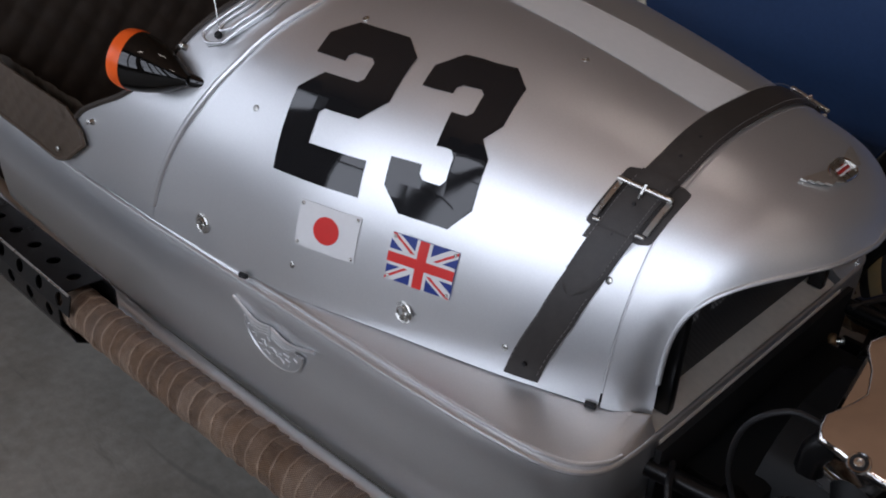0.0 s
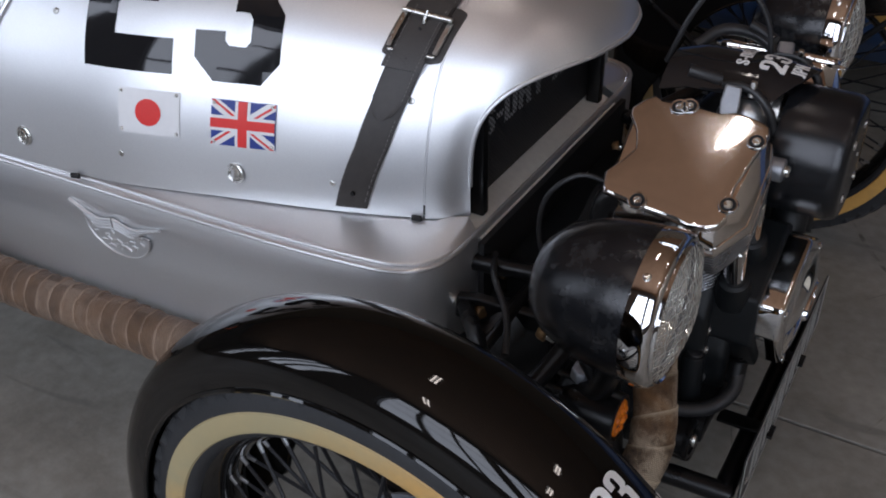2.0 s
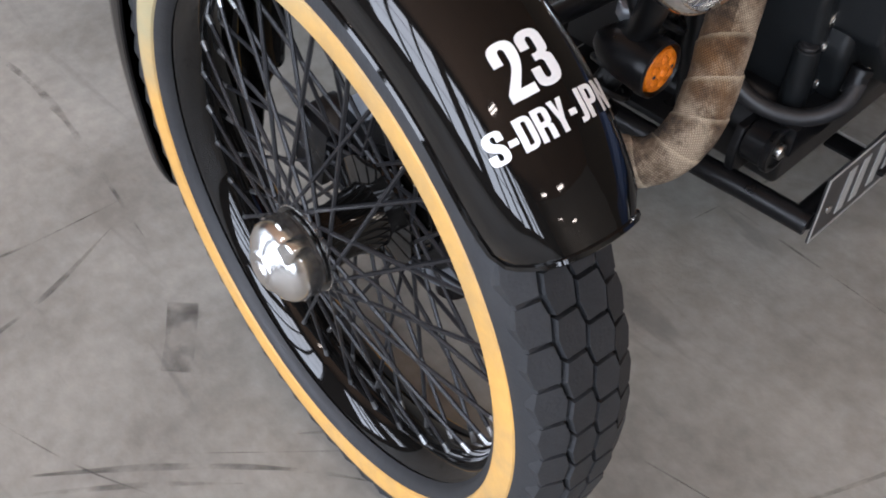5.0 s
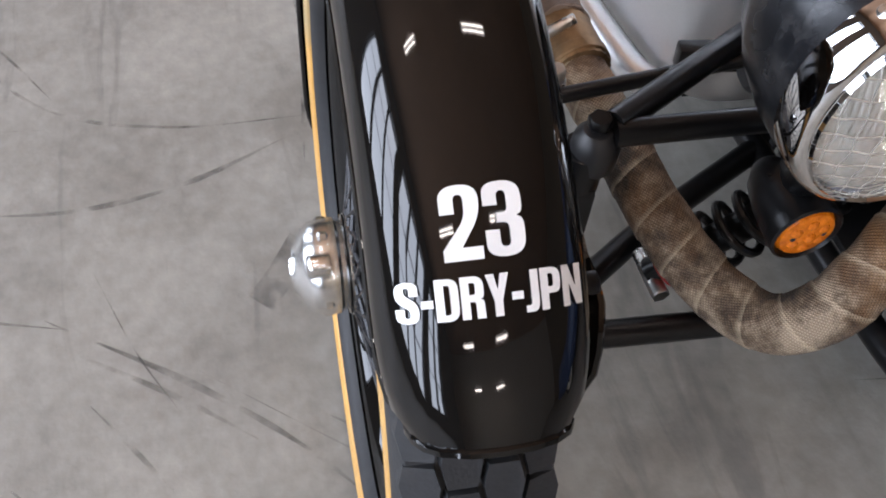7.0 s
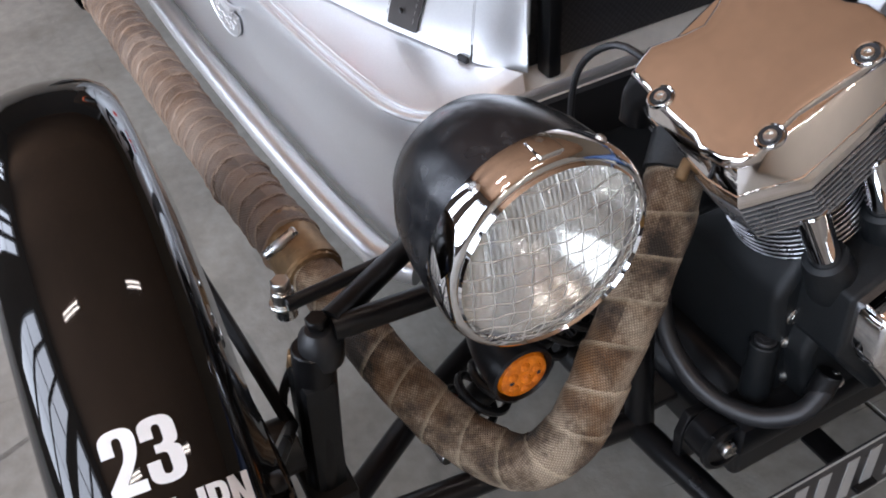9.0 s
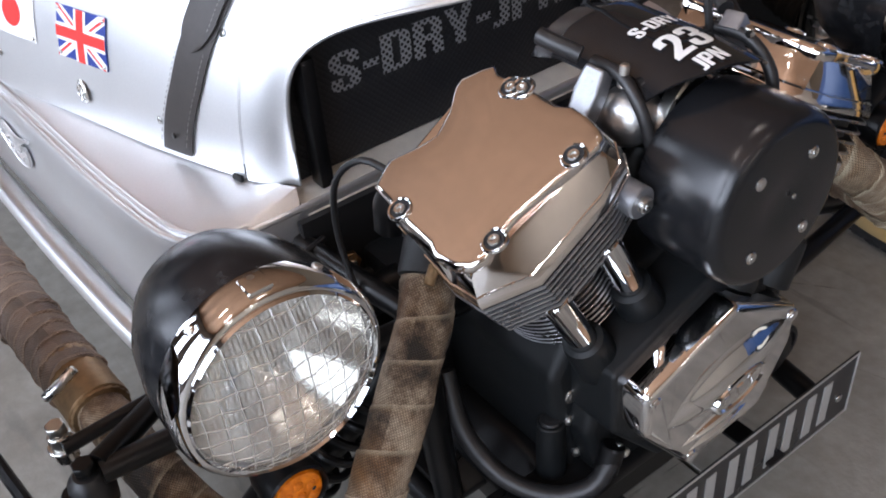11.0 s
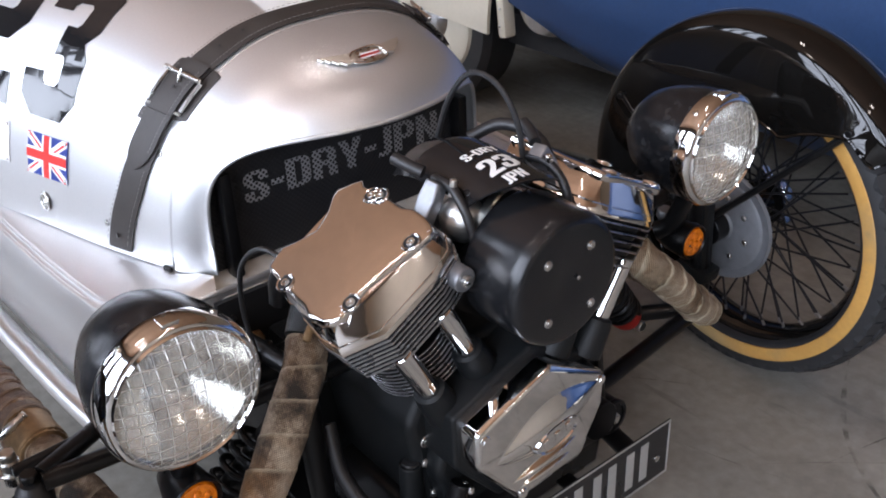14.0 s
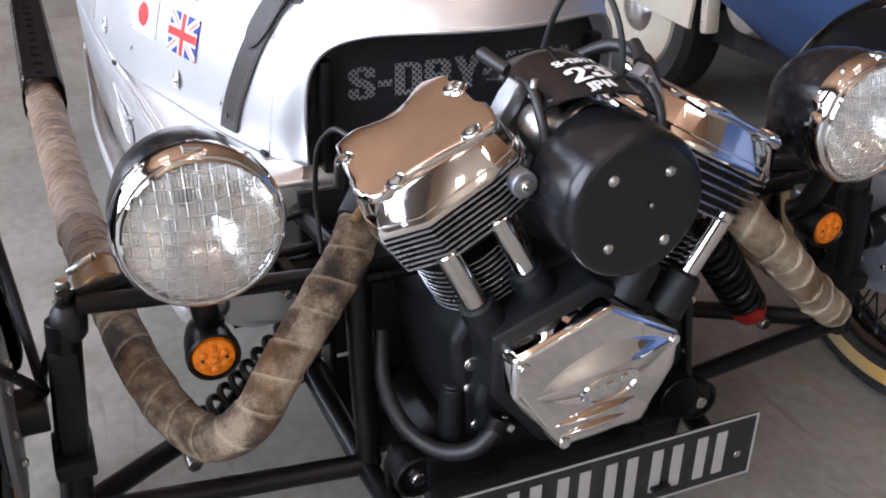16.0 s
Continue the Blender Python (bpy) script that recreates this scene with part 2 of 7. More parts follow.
def wrap_material(name, dark_c, mid_c, pale_c, pitch, soil=0.86, rust=0.0):
    """Woven heat tape: fine cross weave in the tube's own length and girth, lapped turns, each stained differently."""
    m = bpy.data.materials.new(name)
    m.use_nodes = True
    nt = m.node_tree
    n, l = nt.nodes, nt.links
    b = n["Principled BSDF"]

    def math_node(op, a, c=None):
        k = n.new("ShaderNodeMath")
        k.operation = op
        for s, v in ((0, a), (1, c)):
            if v is None:
                continue
            if isinstance(v, (int, float)):
                k.inputs[s].default_value = v
            else:
                l.new(v, k.inputs[s])
        return k.outputs[0]

    uv = n.new("ShaderNodeUVMap")
    tc = n.new("ShaderNodeTexCoord")
    sep = n.new("ShaderNodeSeparateXYZ")
    l.new(uv.outputs["UV"], sep.inputs[0])
    turn = math_node('SUBTRACT', math_node('DIVIDE', sep.outputs["X"], pitch), math_node('DIVIDE', sep.outputs["Y"], 2 * math.pi * 0.03))
    phase = math_node('FRACT', turn)
    which = math_node('FLOOR', turn)
    wn = n.new("ShaderNodeTexWhiteNoise")
    wn.noise_dimensions = '1D'
    l.new(which, wn.inputs["W"])
    waves = []
    for ang in (0.55, -1.02):
        mp = n.new("ShaderNodeMapping")
        mp.inputs["Rotation"].default_value = (0, 0, ang)
        l.new(uv.outputs["UV"], mp.inputs["Vector"])
        w = n.new("ShaderNodeTexWave")
        w.inputs["Scale"].default_value, w.inputs["Distortion"].default_value = 120.0, 1.5
        w.inputs["Detail"].default_value = 1
        l.new(mp.outputs["Vector"], w.inputs["Vector"])
        waves.append(w.outputs["Fac"])
    weave = math_node('MULTIPLY', waves[0], waves[1])
    stain = n.new("ShaderNodeTexNoise")
    stain.inputs["Scale"].default_value, stain.inputs["Detail"].default_value, stain.inputs["Roughness"].default_value = 13, 9, 0.72
    l.new(tc.outputs["Object"], stain.inputs["Vector"])
    tone = math_node('ADD', math_node('ADD', math_node('MULTIPLY', math_node('SUBTRACT', stain.outputs["Fac"], 0.5), soil), 0.44), math_node('MULTIPLY', wn.outputs["Value"], 0.14))
    rp = n.new("ShaderNodeValToRGB")
    e = rp.color_ramp.elements
    e[0].position, e[0].color = 0.36, (*dark_c, 1)
    e[1].position, e[1].color = 0.68, (*pale_c, 1)
    rp.color_ramp.elements.new(0.5).color = (*mid_c, 1)
    l.new(tone, rp.inputs["Fac"])
    mul = n.new("ShaderNodeMixRGB")
    mul.blend_type = 'MULTIPLY'
    mul.inputs["Fac"].default_value = 0.75
    wr = n.new("ShaderNodeValToRGB")
    wr.color_ramp.elements[0].color, wr.color_ramp.elements[1].position = (0.3, 0.27, 0.24, 1), 0.45
    l.new(weave, wr.inputs["Fac"])
    # scorched, rusty patches
    patch = n.new("ShaderNodeTexNoise")
    patch.inputs["Scale"].default_value, patch.inputs["Detail"].default_value, patch.inputs["Roughness"].default_value = 7, 7, 0.68
    patch.inputs["Distortion"].default_value = 0.6
    l.new(tc.outputs["Object"], patch.inputs["Vector"])
    pr = n.new("ShaderNodeMapRange")
    pr.inputs["From Min"].default_value, pr.inputs["From Max"].default_value, pr.inputs["To Max"].default_value = 0.47, 0.66, rust
    l.new(patch.outputs["Fac"], pr.inputs["Value"])
    scorch = n.new("ShaderNodeMixRGB")
    scorch.inputs["Color2"].default_value = (0.36, 0.17, 0.05, 1)
    l.new(pr.outputs["Result"], scorch.inputs["Fac"])
    l.new(rp.outputs["Color"], scorch.inputs["Color1"])
    l.new(scorch.outputs["Color"], mul.inputs["Color1"])
    l.new(wr.outputs["Color"], mul.inputs["Color2"])
    # frayed pale edge of each lap
    edge = n.new("ShaderNodeValToRGB")
    edge.color_ramp.elements[0].position, edge.color_ramp.elements[0].color = 0.0, (0.7, 0.7, 0.7, 1)
    edge.color_ramp.elements[1].position, edge.color_ramp.elements[1].color = 0.13, (0, 0, 0, 1)
    l.new(phase, edge.inputs["Fac"])
    fray = n.new("ShaderNodeMixRGB")
    fray.inputs["Color2"].default_value = (*[min(1, c * 1.5) for c in pale_c], 1)
    l.new(math_node('MULTIPLY', edge.outputs["Color"], stain.outputs["Fac"]), fray.inputs["Fac"])
    l.new(mul.outputs["Color"], fray.inputs["Color1"])
    l.new(fray.outputs["Color"], b.inputs["Base Color"])
    b.inputs["Roughness"].default_value = 0.48
    b.inputs["Specular IOR Level"].default_value = 0.5
    bp = n.new("ShaderNodeBump")
    bp.inputs["Strength"].default_value, bp.inputs["Distance"].default_value = 1.0, 0.002
    l.new(weave, bp.inputs["Height"])
    l.new(bp.outputs["Normal"], b.inputs["Normal"])
    return m


PITCH, WIDE_PITCH = 0.027, 0.043
WRAP = wrap_material("woven_heat_tape", (0.1, 0.066, 0.045), (0.27, 0.185, 0.13), (0.5, 0.38, 0.29), PITCH, 0.6, 0.3)
WRAP_DOWN = wrap_material("wide_heat_tape", (0.045, 0.033, 0.023), (0.235, 0.165, 0.105), (0.72, 0.58, 0.42), WIDE_PITCH, 1.75, 0.7)
WRAP_PALE = wrap_material("pale_heat_tape", (0.15, 0.105, 0.06), (0.42, 0.325, 0.215), (0.76, 0.65, 0.49), WIDE_PITCH, 1.2, 0.45)


def fluted_lens():
    """Clear moulded glass: upright flutes above, pebbled below; white mixed in for daylight brightness."""
    m = bpy.data.materials.new("fluted_headlight_glass")
    m.use_nodes = True
    n, l = m.node_tree.nodes, m.node_tree.links
    n.remove(n["Principled BSDF"])
    clear, gloss, brightener, m1, m2 = (n.new(k) for k in ("ShaderNodeBsdfTransparent", "ShaderNodeBsdfGlossy", "ShaderNodeBsdfDiffuse", "ShaderNodeMixShader", "ShaderNodeMixShader"))
    clear.inputs["Color"].default_value, gloss.inputs["Roughness"].default_value = (0.94, 0.94, 0.91, 1), 0.26
    # diffuse white in the glass stands in for light gathered by the reflector
    brightener.inputs["Color"].default_value = (0.86, 0.86, 0.83, 1)
    m1.inputs["Fac"].default_value, m2.inputs["Fac"].default_value = 0.3, 0.2
    l.new(clear.outputs[0], m1.inputs[1])
    l.new(brightener.outputs[0], m1.inputs[2])
    l.new(m1.outputs[0], m2.inputs[1])
    l.new(gloss.outputs[0], m2.inputs[2])
    l.new(m2.outputs[0], n["Material Output"].inputs["Surface"])
    tc, sep, w, nz, mask, mix, bp = (n.new(k) for k in ("ShaderNodeTexCoord", "ShaderNodeSeparateXYZ", "ShaderNodeTexWave", "ShaderNodeTexVoronoi", "ShaderNodeMapRange", "ShaderNodeMixRGB", "ShaderNodeBump"))
    w.bands_direction = 'Y'
    w.inputs["Scale"].default_value, w.inputs["Distortion"].default_value = 78, 0.0
    nz.inputs["Scale"].default_value = 230
    for k in (w, nz):
        l.new(tc.outputs["Object"], k.inputs["Vector"])
    l.new(tc.outputs["Object"], sep.inputs[0])
    l.new(sep.outputs["Z"], mask.inputs["Value"])
    mask.inputs["From Min"].default_value, mask.inputs["From Max"].default_value = 0.608, 0.622
    l.new(mask.outputs["Result"], mix.inputs["Fac"])
    l.new(nz.outputs["Distance"], mix.inputs["Color1"])
    l.new(w.outputs["Fac"], mix.inputs["Color2"])
    bp.inputs["Strength"].default_value, bp.inputs["Distance"].default_value = 0.8, 0.003
    l.new(mix.outputs["Color"], bp.inputs["Height"])
    for k in (gloss, brightener):
        l.new(bp.outputs["Normal"], k.inputs["Normal"])
    return m


LENS = fluted_lens()
REFLECTOR = material("silvered_reflector", (0.97, 0.95, 0.9), 0.16, 1.0, 0.03, bump=0.4, bump_scale=60, rough_vary=0.04)
# paler, duller than the body silver: reflected light put into the colour
LEDGE = material("lightened_silver_ledge", (0.8, 0.76, 0.69), 0.45, 0.25, 0.1, 9, bump=0.1)
AMBER_BODY = material("amber_reflector", (1.0, 0.21, 0.006), 0.2, 0.0, 0.4, 140, bump=1.0, bump_scale=130)


# ---- mesh helpers ----
def part(name, bm, mat, parent=None, label="", smooth=True, recalc=True):
    """Links a bmesh as one mesh object under a thing or a part."""
    if recalc:
        bmesh.ops.recalc_face_normals(bm, faces=bm.faces)
    me = bpy.data.meshes.new(name)
    bm.to_mesh(me)
    bm.free()
    caps = set()
    for p in me.polygons:
        p.use_smooth = smooth
    if smooth:
        me.set_sharp_from_angle(angle=radians(38))
        for p in me.polygons:
            if len(p.vertices) > 4:
                p.use_smooth = False
                for k in p.edge_keys:
                    caps.add(k)
        for e in me.edges:
            if e.key in caps:
                e.use_edge_sharp = True
    me.materials.append(mat)
    ob = new(name, me)
    ob.parent = parent
    if label:
        tagged(ob, label)
    return ob


def shared(name, me, parent, m):
    """One more object on a mesh that is there already."""
    ob = new(name, me)
    ob.parent = parent
    ob.matrix_local = m
    return ob


def frame_of(p0, p1):
    """A matrix at p0 whose z runs to p1."""
    d = Vector(p1) - Vector(p0)
    return Matrix.Translation(Vector(p0)) @ d.to_track_quat('Z', 'Y').to_matrix().to_4x4()


def add_lathe(bm, profile, m, seg=32, caps=True):
    """Spins (radius, height) pairs round the z axis of m."""
    rings = []
    for r, h in profile:
        if r < 1e-6:
            rings.append([bm.verts.new(m @ Vector((0, 0, h)))])
        else:
            rings.append([bm.verts.new(m @ Vector((r * math.cos(2 * math.pi * i / seg), r * math.sin(2 * math.pi * i / seg), h))) for i in range(seg)])
    for a, b in zip(rings, rings[1:]):
        for i in range(seg):
            j = (i + 1) % seg
            if len(a) == 1 and len(b) == 1:
                continue
            if len(a) == 1:
                bm.faces.new((a[0], b[i], b[j]))
            elif len(b) == 1:
                bm.faces.new((a[i], b[0], a[j]))
            else:
                bm.faces.new((a[i], b[i], b[j], a[j]))
    if caps:
        for ring in (rings[0], rings[-1]):
            if len(ring) > 2:
                bm.faces.new(ring)
    return bm


def lathe(profile, m, seg=32, caps=True):
    return add_lathe(bmesh.new(), profile, m, seg, caps)


def add_rod(bm, p0, p1, r, seg=16, r1=None, bevel=0.0015):
    h = (Vector(p1) - Vector(p0)).length
    r1 = r if r1 is None else r1
    bv = min(bevel, r * 0.4, h * 0.3)
    return add_lathe(bm, [(r - bv, 0), (r, bv), (r1, h - bv), (r1 - bv, h)], frame_of(p0, p1), seg)


def rod(p0, p1, r, seg=16, r1=None, bevel=0.0015):
    return add_rod(bmesh.new(), p0, p1, r, seg, r1, bevel)


def smooth_path(points, step=0.01):
    """A Catmull-Rom path through the points, in even steps."""
    P = [Vector(p) for p in points]
    P = [P[0] * 2 - P[1]] + P + [P[-1] * 2 - P[-2]]
    out = []
    for i in range(1, len(P) - 2):
        a, b, c, d = P[i - 1:i + 3]
        n = max(2, int((c - b).length / step))
        for k in range(n):
            t = k / n
            out.append(0.5 * ((2 * b) + (c - a) * t + (2 * a - 5 * b + 4 * c - d) * t * t + (3 * b - a - 3 * c + d) * t ** 3))
    out.append(P[-2])
    return out


def add_tube(bm, path, radius, seg=12, ridge=0.0, pitch=0.03, jitter=0.0):
    """Sweeps a ring along a path; radius a number or f(fraction). ridge: height of lapped spiral turns."""
    uvl = bm.loops.layers.uv.verify()
    n = len(path)
    rad = radius if callable(radius) else (lambda f: radius)
    tang = [(path[min(i + 1, n - 1)] - path[max(i - 1, 0)]).normalized() for i in range(n)]
    ref = Vector((0, 0, 1)) if abs(tang[0].z) < 0.9 else Vector((1, 0, 0))
    nor = (ref - tang[0] * ref.dot(tang[0])).normalized()
    rings, dist = [], 0.0
    info = {}
    for i, p in enumerate(path):
        if i:
            dist += (p - path[i - 1]).length
            nor = (nor - tang[i] * nor.dot(tang[i])).normalized()
        bi = tang[i].cross(nor)
        ring = []
        for k in range(seg):
            a = 2 * math.pi * k / seg
            r = rad(i / (n - 1))
            if ridge:
                turn = dist / pitch - k / seg
                f = turn - math.floor(turn)
                r += ridge * (1 - f) * (0.6 + 0.8 * noise.noise(Vector((math.floor(turn) * 3.7, a, 0))))
            if jitter:
                r += jitter * noise.noise(Vector((dist * 25, math.cos(a) * 1.5, math.sin(a) * 1.5)))
            v = bm.verts.new(p + nor * (r * math.cos(a)) + bi * (r * math.sin(a)))
            info[v] = (dist, a * 0.03)
            ring.append(v)
        rings.append(ring)
    for a, b in zip(rings, rings[1:]):
        for k in range(seg):
            j = (k + 1) % seg
            f = bm.faces.new((a[k], b[k], b[j], a[j]))
            for lp in f.loops:
                u, w = info[lp.vert]
                if j == 0 and lp.vert in (a[0], b[0]):
                    w = 2 * math.pi * 0.03
                lp[uvl].uv = (u, w)
    bm.faces.new(rings[0])
    bm.faces.new(rings[-1])
    return bm


def tube(points, radius, seg=12, step=0.01, **k):
    return add_tube(bmesh.new(), smooth_path(points, step), radius, seg, **k)


def add_box(bm, size, m, bevel=0.0):
    r = bmesh.ops.create_cube(bm, size=1, matrix=m @ Matrix.Diagonal((*size, 1)))
    if bevel:
        edges = {e for v in r["verts"] for e in v.link_edges}
        bmesh.ops.bevel(bm, geom=list(edges), offset=bevel, segments=2, affect='EDGES', profile=0.6, clamp_overlap=True)
    return bm


def box(size, m, bevel=0.0):
    return add_box(bmesh.new(), size, m, bevel)


def add_grid(bm, rows, close=False):
    """A quad sheet through rows of points."""
    V = [[bm.verts.new(p) for p in row] for row in rows]
    for a, b in zip(V, V[1:]):
        m = len(a)
        for i in range(m if close else m - 1):
            j = (i + 1) % m
            bm.faces.new((a[i], a[j], b[j], b[i]))
    return bm


def thicken(bm, t):
    bmesh.ops.recalc_face_normals(bm, faces=bm.faces)
    bmesh.ops.solidify(bm, geom=bm.faces[:], thickness=t)
    return bm


def add_prism(bm, poly, m, h, bevel=0.0, taper=1.0):
    """A polygon in m's xy plane, drawn up by h along z."""
    cx, cy = sum(p[0] for p in poly) / len(poly), sum(p[1] for p in poly) / len(poly)
    lo = [bm.verts.new(m @ Vector((x, y, 0))) for x, y in poly]
    hi = [bm.verts.new(m @ Vector((cx + (x - cx) * taper, cy + (y - cy) * taper, h))) for x, y in poly]
    f0, f1 = bm.faces.new(lo), bm.faces.new(hi)
    n = len(poly)
    sides = [bm.faces.new((lo[i], lo[(i + 1) % n], hi[(i + 1) % n], hi[i])) for i in range(n)]
    if bevel:
        bmesh.ops.recalc_face_normals(bm, faces=[f0, f1] + sides)
        edges = list(set(f1.edges) | {e for s in sides for e in s.edges if e not in f0.edges})
        bmesh.ops.bevel(bm, geom=edges, offset=bevel, segments=3, affect='EDGES', profile=0.5, clamp_overlap=True)
    return bm


def prism(poly, m, h, bevel=0.0, taper=1.0):
    return add_prism(bmesh.new(), poly, m, h, bevel, taper)


def flat_shape(polys, step=0.012):
    """Flat polygons in xy, cut into small cells so that they can be bent."""
    bm = bmesh.new()
    for poly in polys:
        bm.faces.new([bm.verts.new((x, y, 0)) for x, y in poly])
    return cells(bm, step)


def cells(bm, step):
    xs, ys = [v.co.x for v in bm.verts], [v.co.y for v in bm.verts]
    for axis, lo, hi in ((0, min(xs), max(xs)), (1, min(ys), max(ys))):
        c = lo + step
        while c < hi:
            co, no = Vector((0, 0, 0)), Vector((0, 0, 0))
            co[axis], no[axis] = c, 1
            bmesh.ops.bisect_plane(bm, geom=bm.verts[:] + bm.edges[:] + bm.faces[:], plane_co=co, plane_no=no)
            c += step
    return bm


def bend(bm, f):
    for v in bm.verts:
        v.co = f(v.co.x, v.co.y)
    return bm


def rounded(corners, n=5):
    """An outline whose corners (x, y, radius) are rounded off."""
    out, m = [], len(corners)
    for i, (x, y, r) in enumerate(corners):
        p, a, b = Vector((x, y)), Vector(corners[i - 1][:2]), Vector(corners[(i + 1) % m][:2])
        if not r:
            out.append((x, y))
            continue
        ra, rb = min(r, (a - p).length * 0.49), min(r, (b - p).length * 0.49)
        p0, p1 = p + (a - p).normalized() * ra, p + (b - p).normalized() * rb
        for k in range(n + 1):
            t = k / n
            q = p0 * (1 - t) ** 2 + p * (2 * t * (1 - t)) * 1.0 + p1 * t * t
            out.append((q.x, q.y))
    return out


# heavy condensed capitals: outlines, then holes, each corner with its rounding
GLYPHS = {
    "2": (0.54, [[(0, .62, 0), (0, 1, .3), (.54, 1, .3), (.54, .58, .2), (.26, .17, .02), (.54, .17, 0), (.54, 0, 0), (0, 0, 0), (0, .15, 0), (.33, .55, .14), (.33, .87, .09), (.2, .87, .09), (.2, .62, 0)]]),
    "3": (0.55, [[(0, .68, 0), (0, 1, .3), (.54, 1, .3), (.54, .57, .12), (.45, .525, .02), (.55, .48, .12), (.55, 0, .32), (0, 0, .32), (0, .36, 0), (.2, .36, 0), (.2, .13, .08), (.34, .13, .08), (.34, .45, .09), (.17, .45, 0), (.17, .58, 0), (.33, .58, .08), (.33, .87, .08), (.2, .87, .08), (.2, .68, 0)]]),
    "S": (0.52, [[(.32, .66, 0), (.32, .87, .07), (.2, .87, .07), (.2, .7, .08), (.52, .47, .2), (.52, 0, .28), (0, 0, .28), (0, .35, 0), (.2, .35, 0), (.2, .13, .07), (.32, .13, .07), (.32, .33, .08), (0, .54, .2), (0, 1, .28), (.52, 1, .28), (.52, .66, 0)]]),
    "-": (0.28, [[(0, .34, 0), (0, .53, 0), (.28, .53, 0), (.28, .34, 0)]]),
    "D": (0.54, [[(0, 0, 0), (0, 1, 0), (.54, 1, .28), (.54, 0, .28)], [(.2, .15, 0), (.34, .15, .07), (.34, .85, .07), (.2, .85, 0)]]),
    "R": (0.55, [[(0, 0, 0), (0, 1, 0), (.54, 1, .25), (.54, .5, .12), (.45, .46, 0), (.54, .42, .1), (.55, 0, 0), (.35, 0, 0), (.34, .4, .06), (.2, .4, 0), (.2, 0, 0)], [(.2, .57, 0), (.34, .57, .06), (.34, .85, .06), (.2, .85, 0)]]),
    "Y": (0.56, [[(0, 1, 0), (.2, 1, 0), (.28, .62, 0), (.36, 1, 0), (.56, 1, 0), (.38, .37, 0), (.38, 0, 0), (.18, 0, 0), (.18, .37, 0)]]),
    "J": (0.34, [[(.14, 1, 0), (.34, 1, 0), (.34, 0, .24), (0, 0, 0), (0, .16, 0), (.14, .16, .06)]]),
    "P": (0.52, [[(0, 0, 0), (0, 1, 0), (.52, 1, .25), (.52, .38, .25), (.2, .38, 0), (.2, 0, 0)], [(.2, .54, 0), (.33, .54, .06), (.33, .85, .06), (.2, .85, 0)]]),
    "N": (0.55, [[(0, 0, 0), (0, 1, 0), (.19, 1, 0), (.37, .46, 0), (.37, 1, 0), (.55, 1, 0), (.55, 0, 0), (.37, 0, 0), (.19, .54, 0), (.19, 0, 0)]]),
}


def lettering(text, height, width):
    """Flat heavy letters as a bmesh: left and bottom at the origin, of that height and whole width."""
    cu = bpy.data.curves.new("letters", 'CURVE')
    cu.dimensions, cu.fill_mode = '2D', 'FRONT'
    x = 0.0
    for ch in text:
        w, outlines = GLYPHS[ch]
        for corners in outlines:
            pts = rounded(corners)
            sp = cu.splines.new('POLY')
            sp.points.add(len(pts) - 1)
            sp.use_cyclic_u = True
            for q, (px, py) in zip(sp.points, pts):
                q.co = (x + px, py, 0, 1)
        x += w + 0.05
    x -= 0.05
    ob = bpy.data.objects.new("letters", cu)
    scene.collection.objects.link(ob)
    me = bpy.data.meshes.new_from_object(ob.evaluated_get(bpy.context.evaluated_depsgraph_get()))
    bpy.data.objects.remove(ob)
    bpy.data.curves.remove(cu)
    bm = bmesh.new()
    bm.from_mesh(me)
    bpy.data.meshes.remove(me)
    for v in bm.verts:
        v.co = Vector((v.co.x * width / x, v.co.y * height, 0))
    return bm


def arc_poly(cx, cy, r, a0, a1, n):
    return [(cx + r * math.cos(a0 + (a1 - a0) * i / n), cy + r * math.sin(a0 + (a1 - a0) * i / n)) for i in range(n + 1)]


# ---- the hall ----
X0, X1, Y0, Y1, TOP = -24.0, 11.0, WIN_Y, 9.0, 7.0


def structure(name, bm, mat, label, smooth=False):
    ob = part(name, bm, mat, None, "", smooth)
    return tagged(ob, label, kind="structure")


floor = bmesh.new()
JOINT_Y, JOINT_X = 0.125, -3.4
for ya, yb in ((Y0 - 0.3, JOINT_Y - 0.004), (JOINT_Y + 0.004, Y1 + 0.3)):
    for xa, xb in ((X0 - 0.3, JOINT_X - 0.004), (JOINT_X + 0.004, X1 + 0.3)):
        add_box(floor, (xb - xa, yb - ya, 0.2), pose((xa + xb) / 2, (ya + yb) / 2, -0.1), 0.002)
add_box(floor, (X1 - X0 + 0.6, Y1 - Y0 + 0.6, 0.1), pose((X0 + X1) / 2, (Y0 + Y1) / 2, -0.058 - 0.05))
structure("floor", floor, CONCRETE, "worn grey concrete floor with saw-cut joints and scuffs")
# front wall added out of view as a pale reflector
structure("wall_front", box((0.3, Y1 - Y0 + 0.6, TOP), pose(X1 + 0.15, (Y0 + Y1) / 2, TOP / 2)), WALL_PALE, "unseen front wall, pale to bounce light onto the car's front")
structure("wall_back", box((0.3, Y1 - Y0 + 0.6, TOP), pose(X0 - 0.15, (Y0 + Y1) / 2, TOP / 2)), WALL, "plain grey painted wall")
# left wall, out of view, kept dark to shape the bounce
structure("wall_left", box((X1 - X0, 0.3, TOP), pose((X0 + X1) / 2, Y1 + 0.15, TOP / 2)), WALL_DARK, "unseen left wall, dark brown to hold down bounce light")
wall = bmesh.new()
